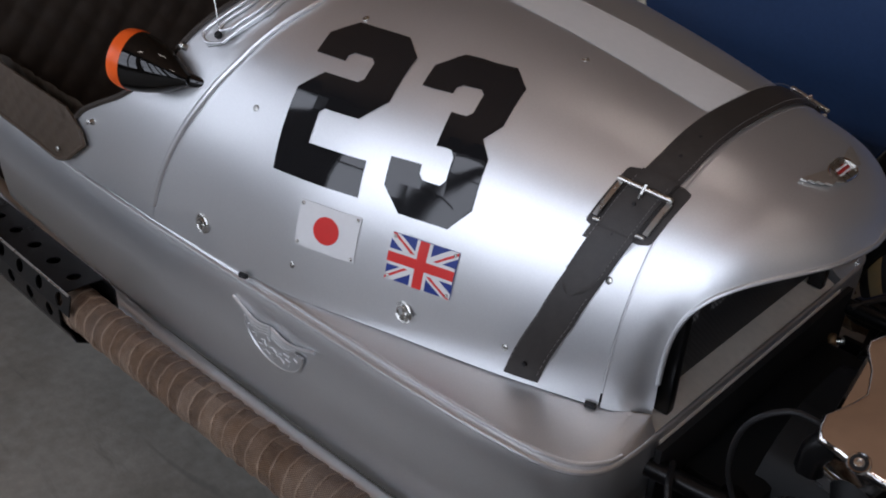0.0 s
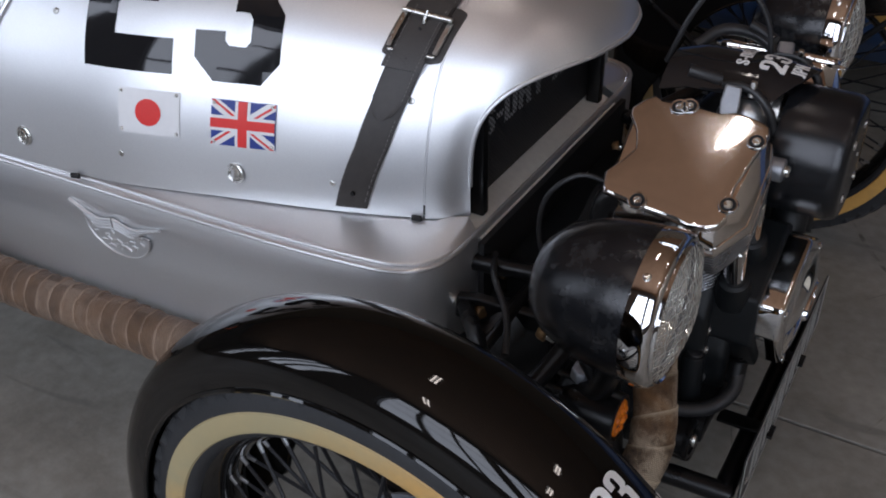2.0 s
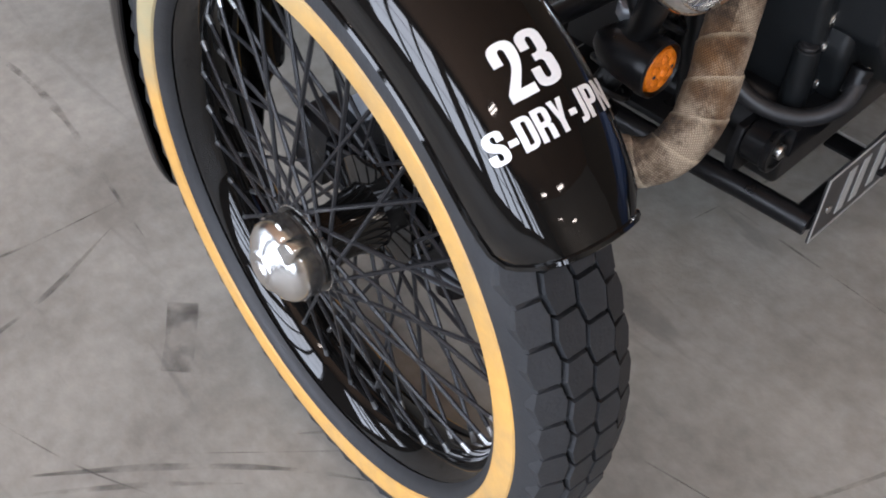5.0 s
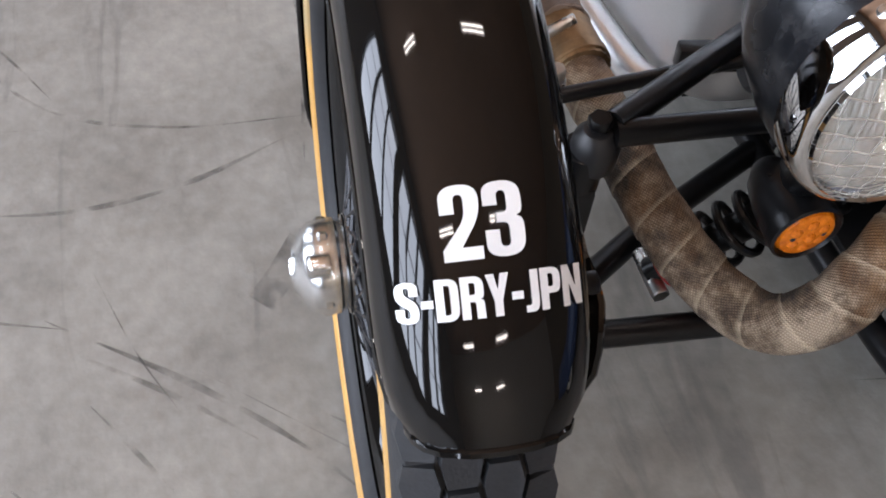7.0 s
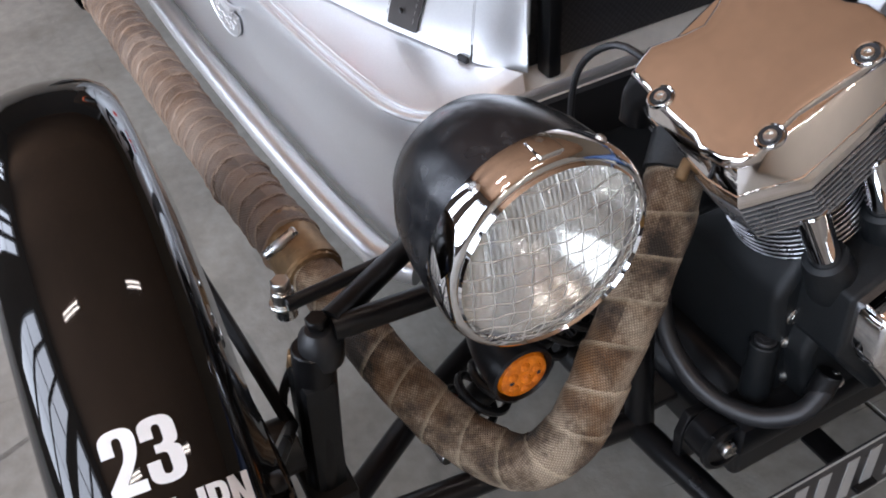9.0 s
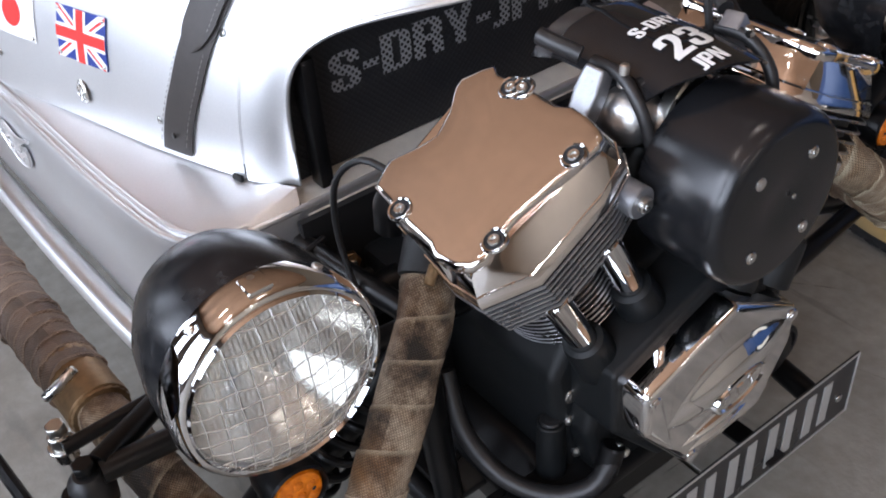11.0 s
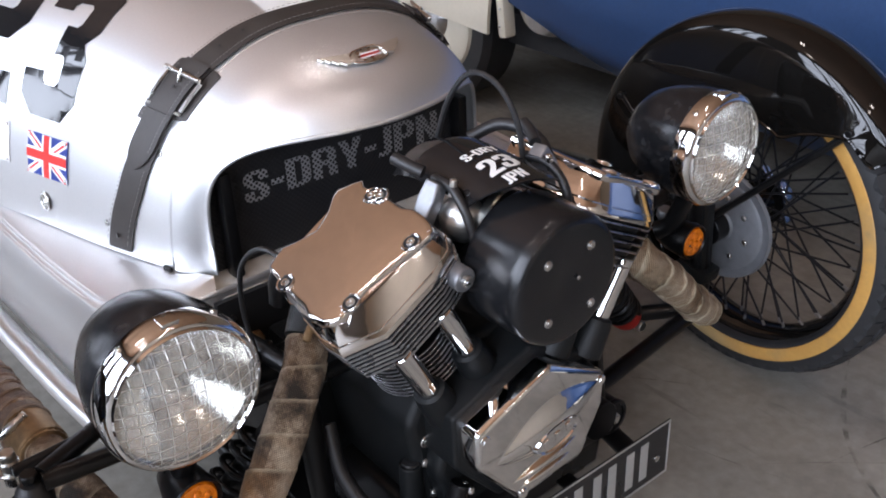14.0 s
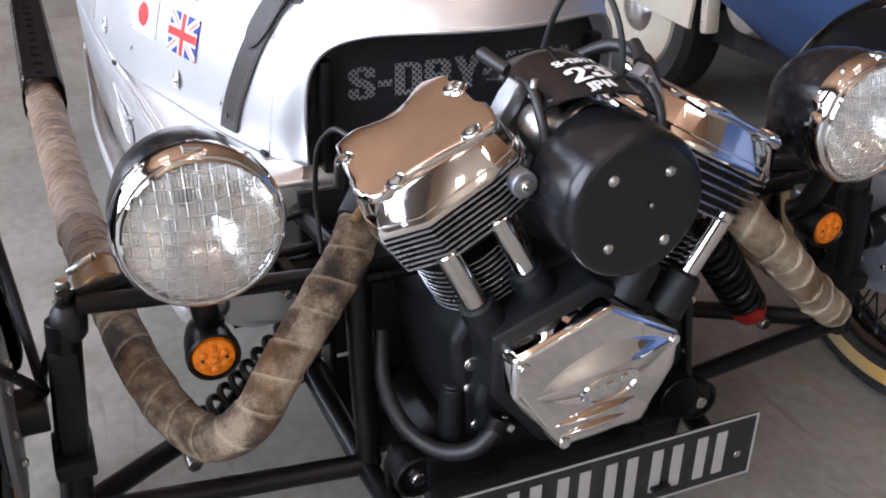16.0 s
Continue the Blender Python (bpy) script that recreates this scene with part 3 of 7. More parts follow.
add_box(wall, (X1 - X0, 0.3, WIN_Z0), pose((X0 + X1) / 2, Y0 - 0.15, WIN_Z0 / 2))
add_box(wall, (X1 - X0, 0.3, TOP - WIN_Z1), pose((X0 + X1) / 2, Y0 - 0.15, (TOP + WIN_Z1) / 2))
for xa, xb in zip([X0] + [b for a, b in BAYS], [a for a, b in BAYS] + [X1]):
    add_box(wall, (xb - xa, 0.3, WIN_Z1 - WIN_Z0), pose((xa + xb) / 2, Y0 - 0.15, (WIN_Z0 + WIN_Z1) / 2))
structure("wall_right", wall, WALL, "grey wall with five tall windows, two of them added for fill light")
structure("ceiling", box((X1 - X0 + 0.6, Y1 - Y0 + 0.6, 0.2), pose((X0 + X1) / 2, (Y0 + Y1) / 2, TOP + 0.1)), CEILING, "brown timber ceiling over the hall")
# bays one and five are unseen additions that brighten back and front
for k, (bx0, bx1) in enumerate(BAYS):
    win = structure("window_%d" % (k + 1), box((bx1 - bx0, 0.34, 0.05), pose((bx0 + bx1) / 2, Y0 - 0.15, WIN_Z0 - 0.02)), BLACK_SATIN, "tall steel-framed window, dark posts and glazing bars; first and fifth added for fill light")
    panes = round((bx1 - bx0) / 1.07)
    for i in range(panes + 1):
        x = bx0 + (bx1 - bx0) * i / panes
        part("window_post", box((0.16, 0.16, WIN_Z1 - WIN_Z0), pose(x, Y0 - 0.12, (WIN_Z0 + WIN_Z1) / 2)), BLACK_SATIN, win, smooth=False)
    for z in (WIN_Z0 + 1.63, WIN_Z0 + 3.27):
        part("window_rail", box((bx1 - bx0, 0.06, 0.05), pose((bx0 + bx1) / 2, Y0 - 0.125, z)), BLACK_SATIN, win, smooth=False)

TUBE_GLOW = bpy.data.materials.new("lit_fluorescent_tube")
TUBE_GLOW.use_nodes = True
tb = TUBE_GLOW.node_tree.nodes["Principled BSDF"]
tb.inputs["Emission Color"].default_value, tb.inputs["Emission Strength"].default_value = (1.0, 0.9, 0.76, 1), 70.0


def ceiling_lamp(x, y):
    lamp = tagged(new("ceiling_lamp"), "twin-tube fluorescent ceiling lamp, lit, under the ceiling", "ceiling lamp", "ceiling lamps")
    lamp.location = (x, y, 4.4)
    part("housing", box((0.17, 0.75, 0.06), pose(0, 0, 0.05), 0.008), WALL, lamp)
    for dx in (-0.05, 0.05):
        part("tube", rod((dx, -0.34, 0), (dx, 0.34, 0), 0.015, 10), TUBE_GLOW, lamp)
    part("stem", rod((0, 0, 0.08), (0, 0, TOP - 4.4), 0.008, 8), STEEL, lamp)


for lx in (-0.6, 2.55, 6.2, 9.6):
    for ly in (-1.8, 0.6):
        ceiling_lamp(lx, ly)

# ---- the three-wheeler ----
car = tagged(new("three_wheeler"), "silver open three-wheeler with black mudguards and front V-twin engine", "three-wheeled car")

# bonnet surface: half width and crown height along the car, squarish arch across
BX = (-1.6, -1.1, -0.9, -0.76, -0.62, -0.44, -0.30, -0.23)
BW = (0.468, 0.456, 0.444, 0.425, 0.385, 0.338, 0.29, 0.262)
TX = (-1.6, -1.05, -0.69, -0.54, -0.36, -0.29, -0.23)
TZ = (0.98, 0.95, 0.913, 0.891, 0.855, 0.843, 0.83)
ZB = 0.523


def smooth_interp(x, xs, ys):
    return sum(float(np.interp(x + d, xs, ys)) for d in (-0.05, -0.025, 0, 0.025, 0.05)) / 5


LEAN, HEM, ROUND = 0.08, 1.03, 2.65


def bonnet(x, th, out=0.0, n=ROUND):
    """A place on the bonnet: sides that lean in, a squarish shoulder and a rounded crown."""
    w, zt = smooth_interp(x, BX, BW) * HEM, smooth_interp(x, TX, TZ)
    c, s = math.cos(th), math.sin(th)
    rise = abs(s) ** (2 / n)
    y = -w * (1 - LEAN * rise) * math.copysign(abs(c) ** (2 / n), c)
    z = ZB + (zt - ZB) * rise
    if out:
        # away from the surface, across the section
        e = 1e-3
        a, b = bonnet(x, max(0, th - e), 0, n), bonnet(x, min(math.pi, th + e), 0, n)
        t = (b - a).normalized()
        nrm = Vector((0, -t.z, t.y))
        return Vector((x, y, z)) + nrm * out
    return Vector((x, y, z))


def theta_at(x, arc):
    """The angle at which the girth from the right-hand hem reaches arc."""
    table = GIRTH.setdefault(round(x, 2), None)
    if table is None:
        th = [math.pi * i / 200 for i in range(201)]
        pts = [bonnet(round(x, 2), t) for t in th]
        acc = [0.0]
        for a, b in zip(pts, pts[1:]):
            acc.append(acc[-1] + (b - a).length)
        table = GIRTH[round(x, 2)] = (acc, th)
    return float(np.interp(arc, *table))


GIRTH = {}
SEAM = -0.302
THS = [math.pi * (0.5 - 0.5 * math.cos(math.pi * i / 72)) * 0.35 + math.pi * i / 72 * 0.65 for i in range(73)]


def symmetric(th, ths, vals):
    return float(np.interp(min(th, math.pi - th), ths, vals))


def bead_x(th):
    return symmetric(th, (0, 0.24, 0.44, 0.66, 0.89, 1.03, 1.57), (-1.10, -1.05, -1.01, -0.97, -0.94, -0.92, -0.89))


def cut_x(th):
    return symmetric(th, (0, 0.10, 0.18, 0.24, 0.31, 0.41, 0.52, 0.62, 0.74, 0.9, 1.57), (-1.42, -1.36, -1.32, -1.27, -1.21, -1.155, -1.12, -1.10, -1.08, -1.05, -0.99))


part("bonnet", thicken(add_grid(bmesh.new(), [[bonnet(bead_x(t) + (SEAM - bead_x(t)) * i / 40, t) for t in THS] for i in range(41)]), 0.0025), SILVER, car, "satin silver bonnet with a broad stripe")
part("scuttle", thicken(add_grid(bmesh.new(), [[bonnet(bead_x(t) - 0.001 + (cut_x(t) - bead_x(t)) * i / 20, t) for t in THS] for i in range(21)]), 0.0025), SILVER, car, "silver scuttle round the cockpit opening")
part("scuttle_bead", tube([bonnet(bead_x(t), t, 0.002) for t in THS[1:-1]], 0.005, 8, 0.03), SILVER, car, "raised silver bead")
part("cockpit_edge_trim", tube([bonnet(cut_x(t), t, 0.001) for t in THS[1:-1]], 0.005, 8, 0.02), DARK_LEATHER, car)


# nose cowl: from the seam to the lip of the air opening
def lip(th, n=5.0):
    c, s = math.cos(th), math.sin(th)
    y = -0.255 * math.copysign(abs(c) ** (2 / n), c)
    z = ZB - 0.003 + (0.739 - 0.003 * (y / 0.2) ** 2 - ZB) * abs(s) ** (2 / n)
    return Vector((-0.117 - 1.98 * y * y, y, z))


def nose(k, th):
    a, b = bonnet(SEAM + 0.003, th), lip(th)
    top = math.sin(th) ** 1.5
    slope = (bonnet(SEAM, th) - bonnet(SEAM - 0.04, th)) / 0.04
    span = (b - a).length
    t0 = slope.normalized() * (0.10 + 0.16 * top)
    side = Vector((1, 0.35 * math.copysign(1, math.cos(th)), 0)).normalized() * 0.07
    t1 = side * (1 - top) + Vector((0.06, 0, -0.19)) * top
    k2, k3 = k * k, k * k * k
    return a * (2 * k3 - 3 * k2 + 1) + t0 * (k3 - 2 * k2 + k) + b * (-2 * k3 + 3 * k2) + t1 * (k3 - k2)


part("nose_cowl", thicken(add_grid(bmesh.new(), [[nose(i / 24, t) for t in THS] for i in range(25)]), 0.003), SILVER, car, "rounded silver nose cowl")
part("nose_lip", tube([lip(t) for t in THS[1:-1]], 0.0035, 8, 0.02), SILVER, car)
part("seam_strip", add_grid(bmesh.new(), [[bonnet(x, t, -0.0022) for t in THS[1:-1]] for x in (SEAM - 0.008, SEAM, SEAM + 0.006)]), SILVER, car)
part("seam_bead", tube([bonnet(SEAM + 0.0015, t, -0.0014) for t in THS[1:-1]], 0.0021, 8, 0.02), SILVER, car, "thin rolled bead along the bonnet seam")

# stripe along the crown
def stripe(x0, x1, f, n=16):
    return add_grid(bmesh.new(), [[f(x0 + (x1 - x0) * i / n, -0.065 + 0.125 * j / 10) for j in range(11)] for i in range(n + 1)])


def crown(x, y, out=0.0008):
    w = smooth_interp(x, BX, BW) * HEM * (1 - LEAN)
    th = math.pi / 2 + math.asin(max(-1, min(1, (abs(y) / w) ** (ROUND / 2)))) * math.copysign(1, y)
    p = bonnet(x, th, out)
    return p


part("stripe", stripe(-0.88, SEAM - 0.003, lambda x, y: crown(x, y * 0.85)), DECAL_WHITE, car, "broad white stripe")

# tub: deck round the bonnet, sides and front
EDGE = [(-1.75, -0.464), (-1.5, -0.47), (-1.2, -0.469), (-0.8, -0.453), (-0.5, -0.438), (-0.34, -0.424), (-0.285, -0.413), (-0.252, -0.394), (-0.233, -0.362), (-0.227, -0.32), (-0.2265, -0.27)]
edge = smooth_path([(x, y, 0.502 + max(0, -x - 0.5) * 0.012) for x, y in EDGE], 0.012)


def deck_inner(p):
    if p.x > -0.3:
        return Vector((-0.245, -0.262, ZB - 0.002)) if p.y > -0.33 or p.x > -0.24 else Vector((-0.262, -0.272, ZB - 0.002))
    return Vector((p.x + 0.02, -smooth_interp(p.x + 0.02, BX, BW) * HEM + 0.012, ZB - 0.003))


tub = bmesh.new()
SECTION = ((0, 0, 0.0), (-0.0035, 0, -0.012), (-0.0035, 0, -0.05), (-0.001, 0, -0.1), (0.002, 0, -0.16), (0.006, 0, -0.205), (0.008, 0, -0.222), (0.012, 0, -0.236), (0.03, 0, -0.25), (0.05, 0, -0.256))
for s in (1, -1):
    rows = []
    for i, p in enumerate(edge):
        a, b = edge[max(i - 1, 0)], edge[min(i + 1, len(edge) - 1)]
        t = (b - a).normalized()
        inw = Vector((-t.y, t.x, 0))
        row = [p + inw * o + Vector((0, 0, dz)) for o, _, dz in SECTION]
        rows.append([Vector((q.x, s * min(q.y, -0.004), q.z)) for q in row])
    add_grid(tub, rows)
    add_grid(tub, [[Vector((q.x, s * q.y, q.z)) for q in (deck_inner(p), deck_inner(p).lerp(p, 0.5) + Vector((0, 0, 0.001)), deck_inner(p).lerp(p, 0.9), p)] for p in edge])
part("tub", thicken(tub, 0.002), SILVER, car, "satin silver body tub with a flat deck")
part("belly_pan", box((1.5, 0.76, 0.01), pose(-1.03, 0, 0.25)), BLACK_SATIN, car, "black pan under the body", False)
front = bmesh.new()
add_grid(front, [[Vector((-0.2265, y, z)) for y in np.linspace(-0.272, 0.272, 9)] for z in (0.502, 0.4, 0.3, 0.215)])
part("front_panel", thicken(front, 0.002), SILVER, car)
flange = bmesh.new()
add_grid(flange, [[Vector((x, y, z)) for y in np.linspace(-0.262, 0.262, 13)] for x, z in ((-0.285, 0.512), (-0.266, 0.509), (-0.245, 0.503), (-0.225, 0.494), (-0.214, 0.485), (-0.211, 0.476))])
part("front_flange", thicken(flange, 0.003), LEDGE, car, "silver ledge under the air opening, lightened for reflected light")
rim_path = [Vector((p.x, p.y, p.z + 0.002)) for p in edge] + [Vector((-0.2265, y, 0.504)) for y in np.linspace(-0.26, 0.26, 20)] + [Vector((p.x, -p.y, p.z + 0.002)) for p in reversed(edge)]
part("deck_bead", add_tube(bmesh.new(), rim_path, 0.0042, 8), SILVER_EDGE, car, "bright rolled edge bead")
for s in (1, -1):
    sill = [Vector((x, s * y, 0.272)) for x, y in ((-1.9, -0.44), (-1.5, -0.462), (-1.2, -0.478), (-0.8, -0.472), (-0.5, -0.458), (-0.36, -0.446), (-0.3, -0.435), (-0.262, -0.41))]
    part("sill_moulding", tube(sill, 0.02, 14, 0.03), SILVER_EDGE, car, "bright half-round sill moulding")
    inner = []
    for p in edge[:-6]:
        if p.x > -1.0:
            q = p.lerp(deck_inner(p), 0.0125 / max(0.02, (deck_inner(p) - p).length))
            inner.append(Vector((q.x, s * q.y, q.z + 0.0055)))
    part("deck_bead", add_tube(bmesh.new(), inner, 0.003, 8), SILVER_EDGE, car)

# grille: black radiator core behind the opening
CORE = [(-0.245, 0.512), (0.245, 0.512), (0.24, 0.66), (0.21, 0.715), (0.15, 0.745), (-0.15, 0.745), (-0.21, 0.715), (-0.24, 0.66)]
part("radiator", prism(CORE, pose(-0.305, 0, 0, 90, 0, 90), 0.012), DARK, car, "black radiator behind a fine mesh", False)

# scuff marks on the floor
SCUFF = bpy.data.materials.new("rubber_scuff")
SCUFF.use_nodes = True
sn, sl = SCUFF.node_tree.nodes, SCUFF.node_tree.links
sb = sn["Principled BSDF"]
sb.inputs["Base Color"].default_value, sb.inputs["Roughness"].default_value = (0.06, 0.055, 0.05, 1), 0.7
stx, snz, srp = sn.new("ShaderNodeTexCoord"), sn.new("ShaderNodeTexNoise"), sn.new("ShaderNodeValToRGB")
snz.inputs["Scale"].default_value, snz.inputs["Detail"].default_value = 22, 8
srp.color_ramp.elements[0].position, srp.color_ramp.elements[1].position = 0.42, 0.72
srp.color_ramp.elements[1].color = (0.6, 0.6, 0.6, 1)
sl.new(stx.outputs["Object"], snz.inputs["Vector"])
sl.new(snz.outputs["Fac"], srp.inputs["Fac"])
sl.new(srp.outputs["Color"], sb.inputs["Alpha"])


def scuff(points, width):
    path = smooth_path([(x, y, 0.001) for x, y in points], 0.02)
    rows, n = [], len(path)
    for i, p in enumerate(path):
        t = (path[min(i + 1, n - 1)] - path[max(i - 1, 0)]).normalized()
        w = width * math.sin(math.pi * (i + 0.6) / (n + 0.2)) * (0.75 + 0.5 * noise.noise(p * 14))
        s = Vector((-t.y, t.x, 0)) * w
        rows.append([p - s, p + s])
    tagged(part("tyre_scuff", add_grid(bmesh.new(), rows), SCUFF), "dark rubber scuff on the concrete floor", kind="structure")


scuff([(-0.30, -1.2), (-0.165, -1.026), (-0.05, -0.905), (0.06, -0.82)], 0.006)
scuff([(-0.26, -1.19), (-0.15, -1.045), (-0.07, -0.955)], 0.005)
scuff([(-0.9, -1.35), (-0.7, -1.2), (-0.62, -1.02), (-0.6, -0.8)], 0.004)
scuff([(-0.5, -1.3), (-0.48, -1.15), (-0.5, -1.0), (-0.56, -0.85)], 0.007)
scuff([(0.35, -0.6), (0.5, -0.2), (0.52, 0.3)], 0.006)
scuff([(-1.2, -0.8), (-0.9, -0.78), (-0.5, -0.83)], 0.008)
scuff([(0.6, 0.5), (0.3, 0.7), (0.1, 1.05)], 0.006)
# thin scratches, mostly across the car's way
srng = random.Random(23)
for k in range(46):
    sx, sy = srng.uniform(-1.3, 0.75), srng.choice((srng.uniform(-1.75, -0.82), srng.uniform(-0.7, 0.7)))
    if sx < 0.15 and sy > -0.8:
        sx += 0.7
    turn, reach = srng.gauss(0.75, 0.35), srng.uniform(0.12, 0.5)
    dx, dy = math.cos(turn) * reach, math.sin(turn) * reach
    scuff([(sx, sy), (sx + dx * 0.5 + srng.uniform(-0.02, 0.02), sy + dy * 0.5), (sx + dx, sy + dy)], srng.uniform(0.0012, 0.0035))
mark = bmesh.new()
add_grid(mark, [[Vector((-0.375, -0.871, 0.0012)), Vector((-0.344, -0.84, 0.0012))], [Vector((-0.32, -0.908, 0.0012)), Vector((-0.288, -0.88, 0.0012))], [Vector((-0.28, -0.94, 0.0012)), Vector((-0.25, -0.912, 0.0012))]])
tagged(part("tape_mark", mark, SCUFF), "worn dark tape mark on the concrete floor", kind="structure")


# ---- wheels ----
WHEEL_R = 0.338


def wheel_pose(side):
    """The wheel's middle, turned with the steering and the camber; y runs along the axle."""
    return Matrix.Translation((-0.0386 if side < 0 else -0.03, side * 0.7875, WHEEL_R + 0.0085)) @ Matrix.Rotation(radians(-3.45), 4, 'Z') @ Matrix.Rotation(radians(1.6 * side), 4, 'X')


def wheel(side):
    """A wire wheel; its axle is local z, pointing outwards."""
    m = wheel_pose(side) @ Matrix.Rotation(radians(90 if side < 0 else -90), 4, 'X')
    rim_prof = [(0.270, -0.034), (0.276, -0.037), (0.279, -0.032), (0.268, -0.026), (0.260, -0.014), (0.257, 0), (0.260, 0.014), (0.268, 0.026), (0.279, 0.032), (0.276, 0.037), (0.270, 0.034), (0.262, 0.026), (0.254, 0.014), (0.251, 0), (0.254, -0.014), (0.262, -0.026), (0.270, -0.034)]
    w = part("wheel", lathe(rim_prof, Matrix.Identity(4), 96, False), BLACK_GLOSS, car, "black wire-spoked wheel with tan-walled tyre")
    w.matrix_local = m
    # tyre carcass with tan bands on both walls
    half = [(0.271, 0.037), (0.273, 0.0425), (0.276, 0.0465), (0.281, 0.0497), (0.292, 0.053), (0.309, 0.0535), (0.319, 0.0522), (0.328, 0.0492), (0.335, 0.046), (0.3365, 0.031), (0.3375, 0.012), (0.3375, 0)]
    prof = [(r, h) for r, h in half] + [(r, -h) for r, h in reversed(half[:-1])]
    part("tyre", lathe(prof, Matrix.Identity(4), 120, False), RUBBER, w, "black treaded tyre with a tan sidewall")
    for sg in (1, -1):
        part("tan_band", lathe([(0.283, sg * 0.0505), (0.2845, sg * 0.0528), (0.291, sg * 0.0548), (0.303, sg * 0.0553), (0.309, sg * 0.0548), (0.3105, sg * 0.0530)], Matrix.Identity(4), 120, False), TAN_WALL, w, "stained tan sidewall band")
    # tread: staggered six-sided blocks
    tread = bmesh.new()
    N = 58
    cols = ((-0.0385, 0.0112, 0.3402), (-0.0130, 0.0117, 0.3430), (0.0130, 0.0117, 0.3430), (0.0385, 0.0112, 0.3402))
    for ci, (h0, hw, r0) in enumerate(cols):
        for k in range(N):
            a0 = 2 * math.pi * (k + 0.5 * (ci % 2)) / N
            da = math.pi / N * 0.93
            pts = ((-1.16, 0.1), (-0.84, -1.0), (0.84, -1.0), (1.16, 0.1), (0.84, 1.0), (-0.84, 1.0))
            lo, hi = [], []
            for px, py in pts:
                h, a = h0 + px * hw, a0 + py * da
                fall = max(0, abs(h) - 0.027) * 0.4
                for r, store, sc in ((r0 - 0.007 - fall, lo, 1.0), (r0 + 0.0032 - fall, hi, 0.95)):
                    hh, aa = h0 + (h - h0) * sc, a0 + (a - a0) * sc
                    store.append(tread.verts.new((r * math.cos(aa), r * math.sin(aa), hh)))
            tread.faces.new(hi)
            for i in range(6):
                j = (i + 1) % 6
                tread.faces.new((lo[i], lo[j], hi[j], hi[i]))
    part("tread", tread, RUBBER, w, "worn block tread", smooth=False)
    part("hub", lathe([(0.0, -0.05), (0.058, -0.05), (0.062, -0.046), (0.062, -0.036), (0.036, -0.03), (0.03, 0.01), (0.034, 0.035), (0.046, 0.04), (0.046, 0.05), (0.03, 0.055), (0.0, 0.055)], Matrix.Identity(4), 40, False), BLACK_GLOSS, w, "glossy black wheel hub")
    cap = part("spinner_cap", lathe([(0.0, 0.101), (0.012, 0.1005), (0.0135, 0.098), (0.021, 0.0975), (0.024, 0.094), (0.036, 0.088), (0.0425, 0.08), (0.0445, 0.07), (0.0445, 0.058), (0.041, 0.055), (0.041, 0.05), (0.047, 0.048), (0.047, 0.044)], Matrix.Identity(4), 32, False), SPUN, w, "worn chrome knock-off wheel nut")
    part("cap_ring", lathe([(0.0445, 0.064), (0.0462, 0.066), (0.0462, 0.072), (0.0445, 0.074)], Matrix.Identity(4), 8, False), SPUN, cap)
    for k in range(2):
        ear = prism([(0.018, -0.013), (0.05, -0.0105), (0.0635, -0.008), (0.067, 0.0), (0.0635, 0.008), (0.05, 0.0105), (0.018, 0.013)], Matrix.Rotation(-2.2 + math.pi * k, 4, 'Z') @ pose(0, 0, 0.066), 0.02, 0.005)
        part("ear", ear, SPUN, cap, "worn chrome ear")
    # spokes: crossed pairs to both flanges
    long_m = rod((0, 0, 0), (0, 0, 1), 0.0023, 6, None, 0).copy()
    me = bpy.data.meshes.new("spoke")
    long_m.to_mesh(me)
    long_m.free()
    me.materials.append(SPOKE)
    for k in range(64):
        a = 2 * math.pi * k / 64
        outer = k % 2 == 0
        lean = (0.85 if (k // 2) % 2 == 0 else -0.85) * (1.0 if outer else 0.8)
        r_in, h_in = (0.045, 0.045) if outer else (0.06, -0.041)
        p0 = Vector((r_in * math.cos(a + lean), r_in * math.sin(a + lean), h_in))
        p1 = Vector((0.2525 * math.cos(a), 0.2525 * math.sin(a), 0.010 if outer else -0.010))
        shared("spoke", me, w, frame_of(p0, p1) @ Matrix.Diagonal((1, 1, (p1 - p0).length, 1)))
        nip = NIPPLE
        shared("spoke_nipple", nip, w, frame_of(p1, p0))
    return w


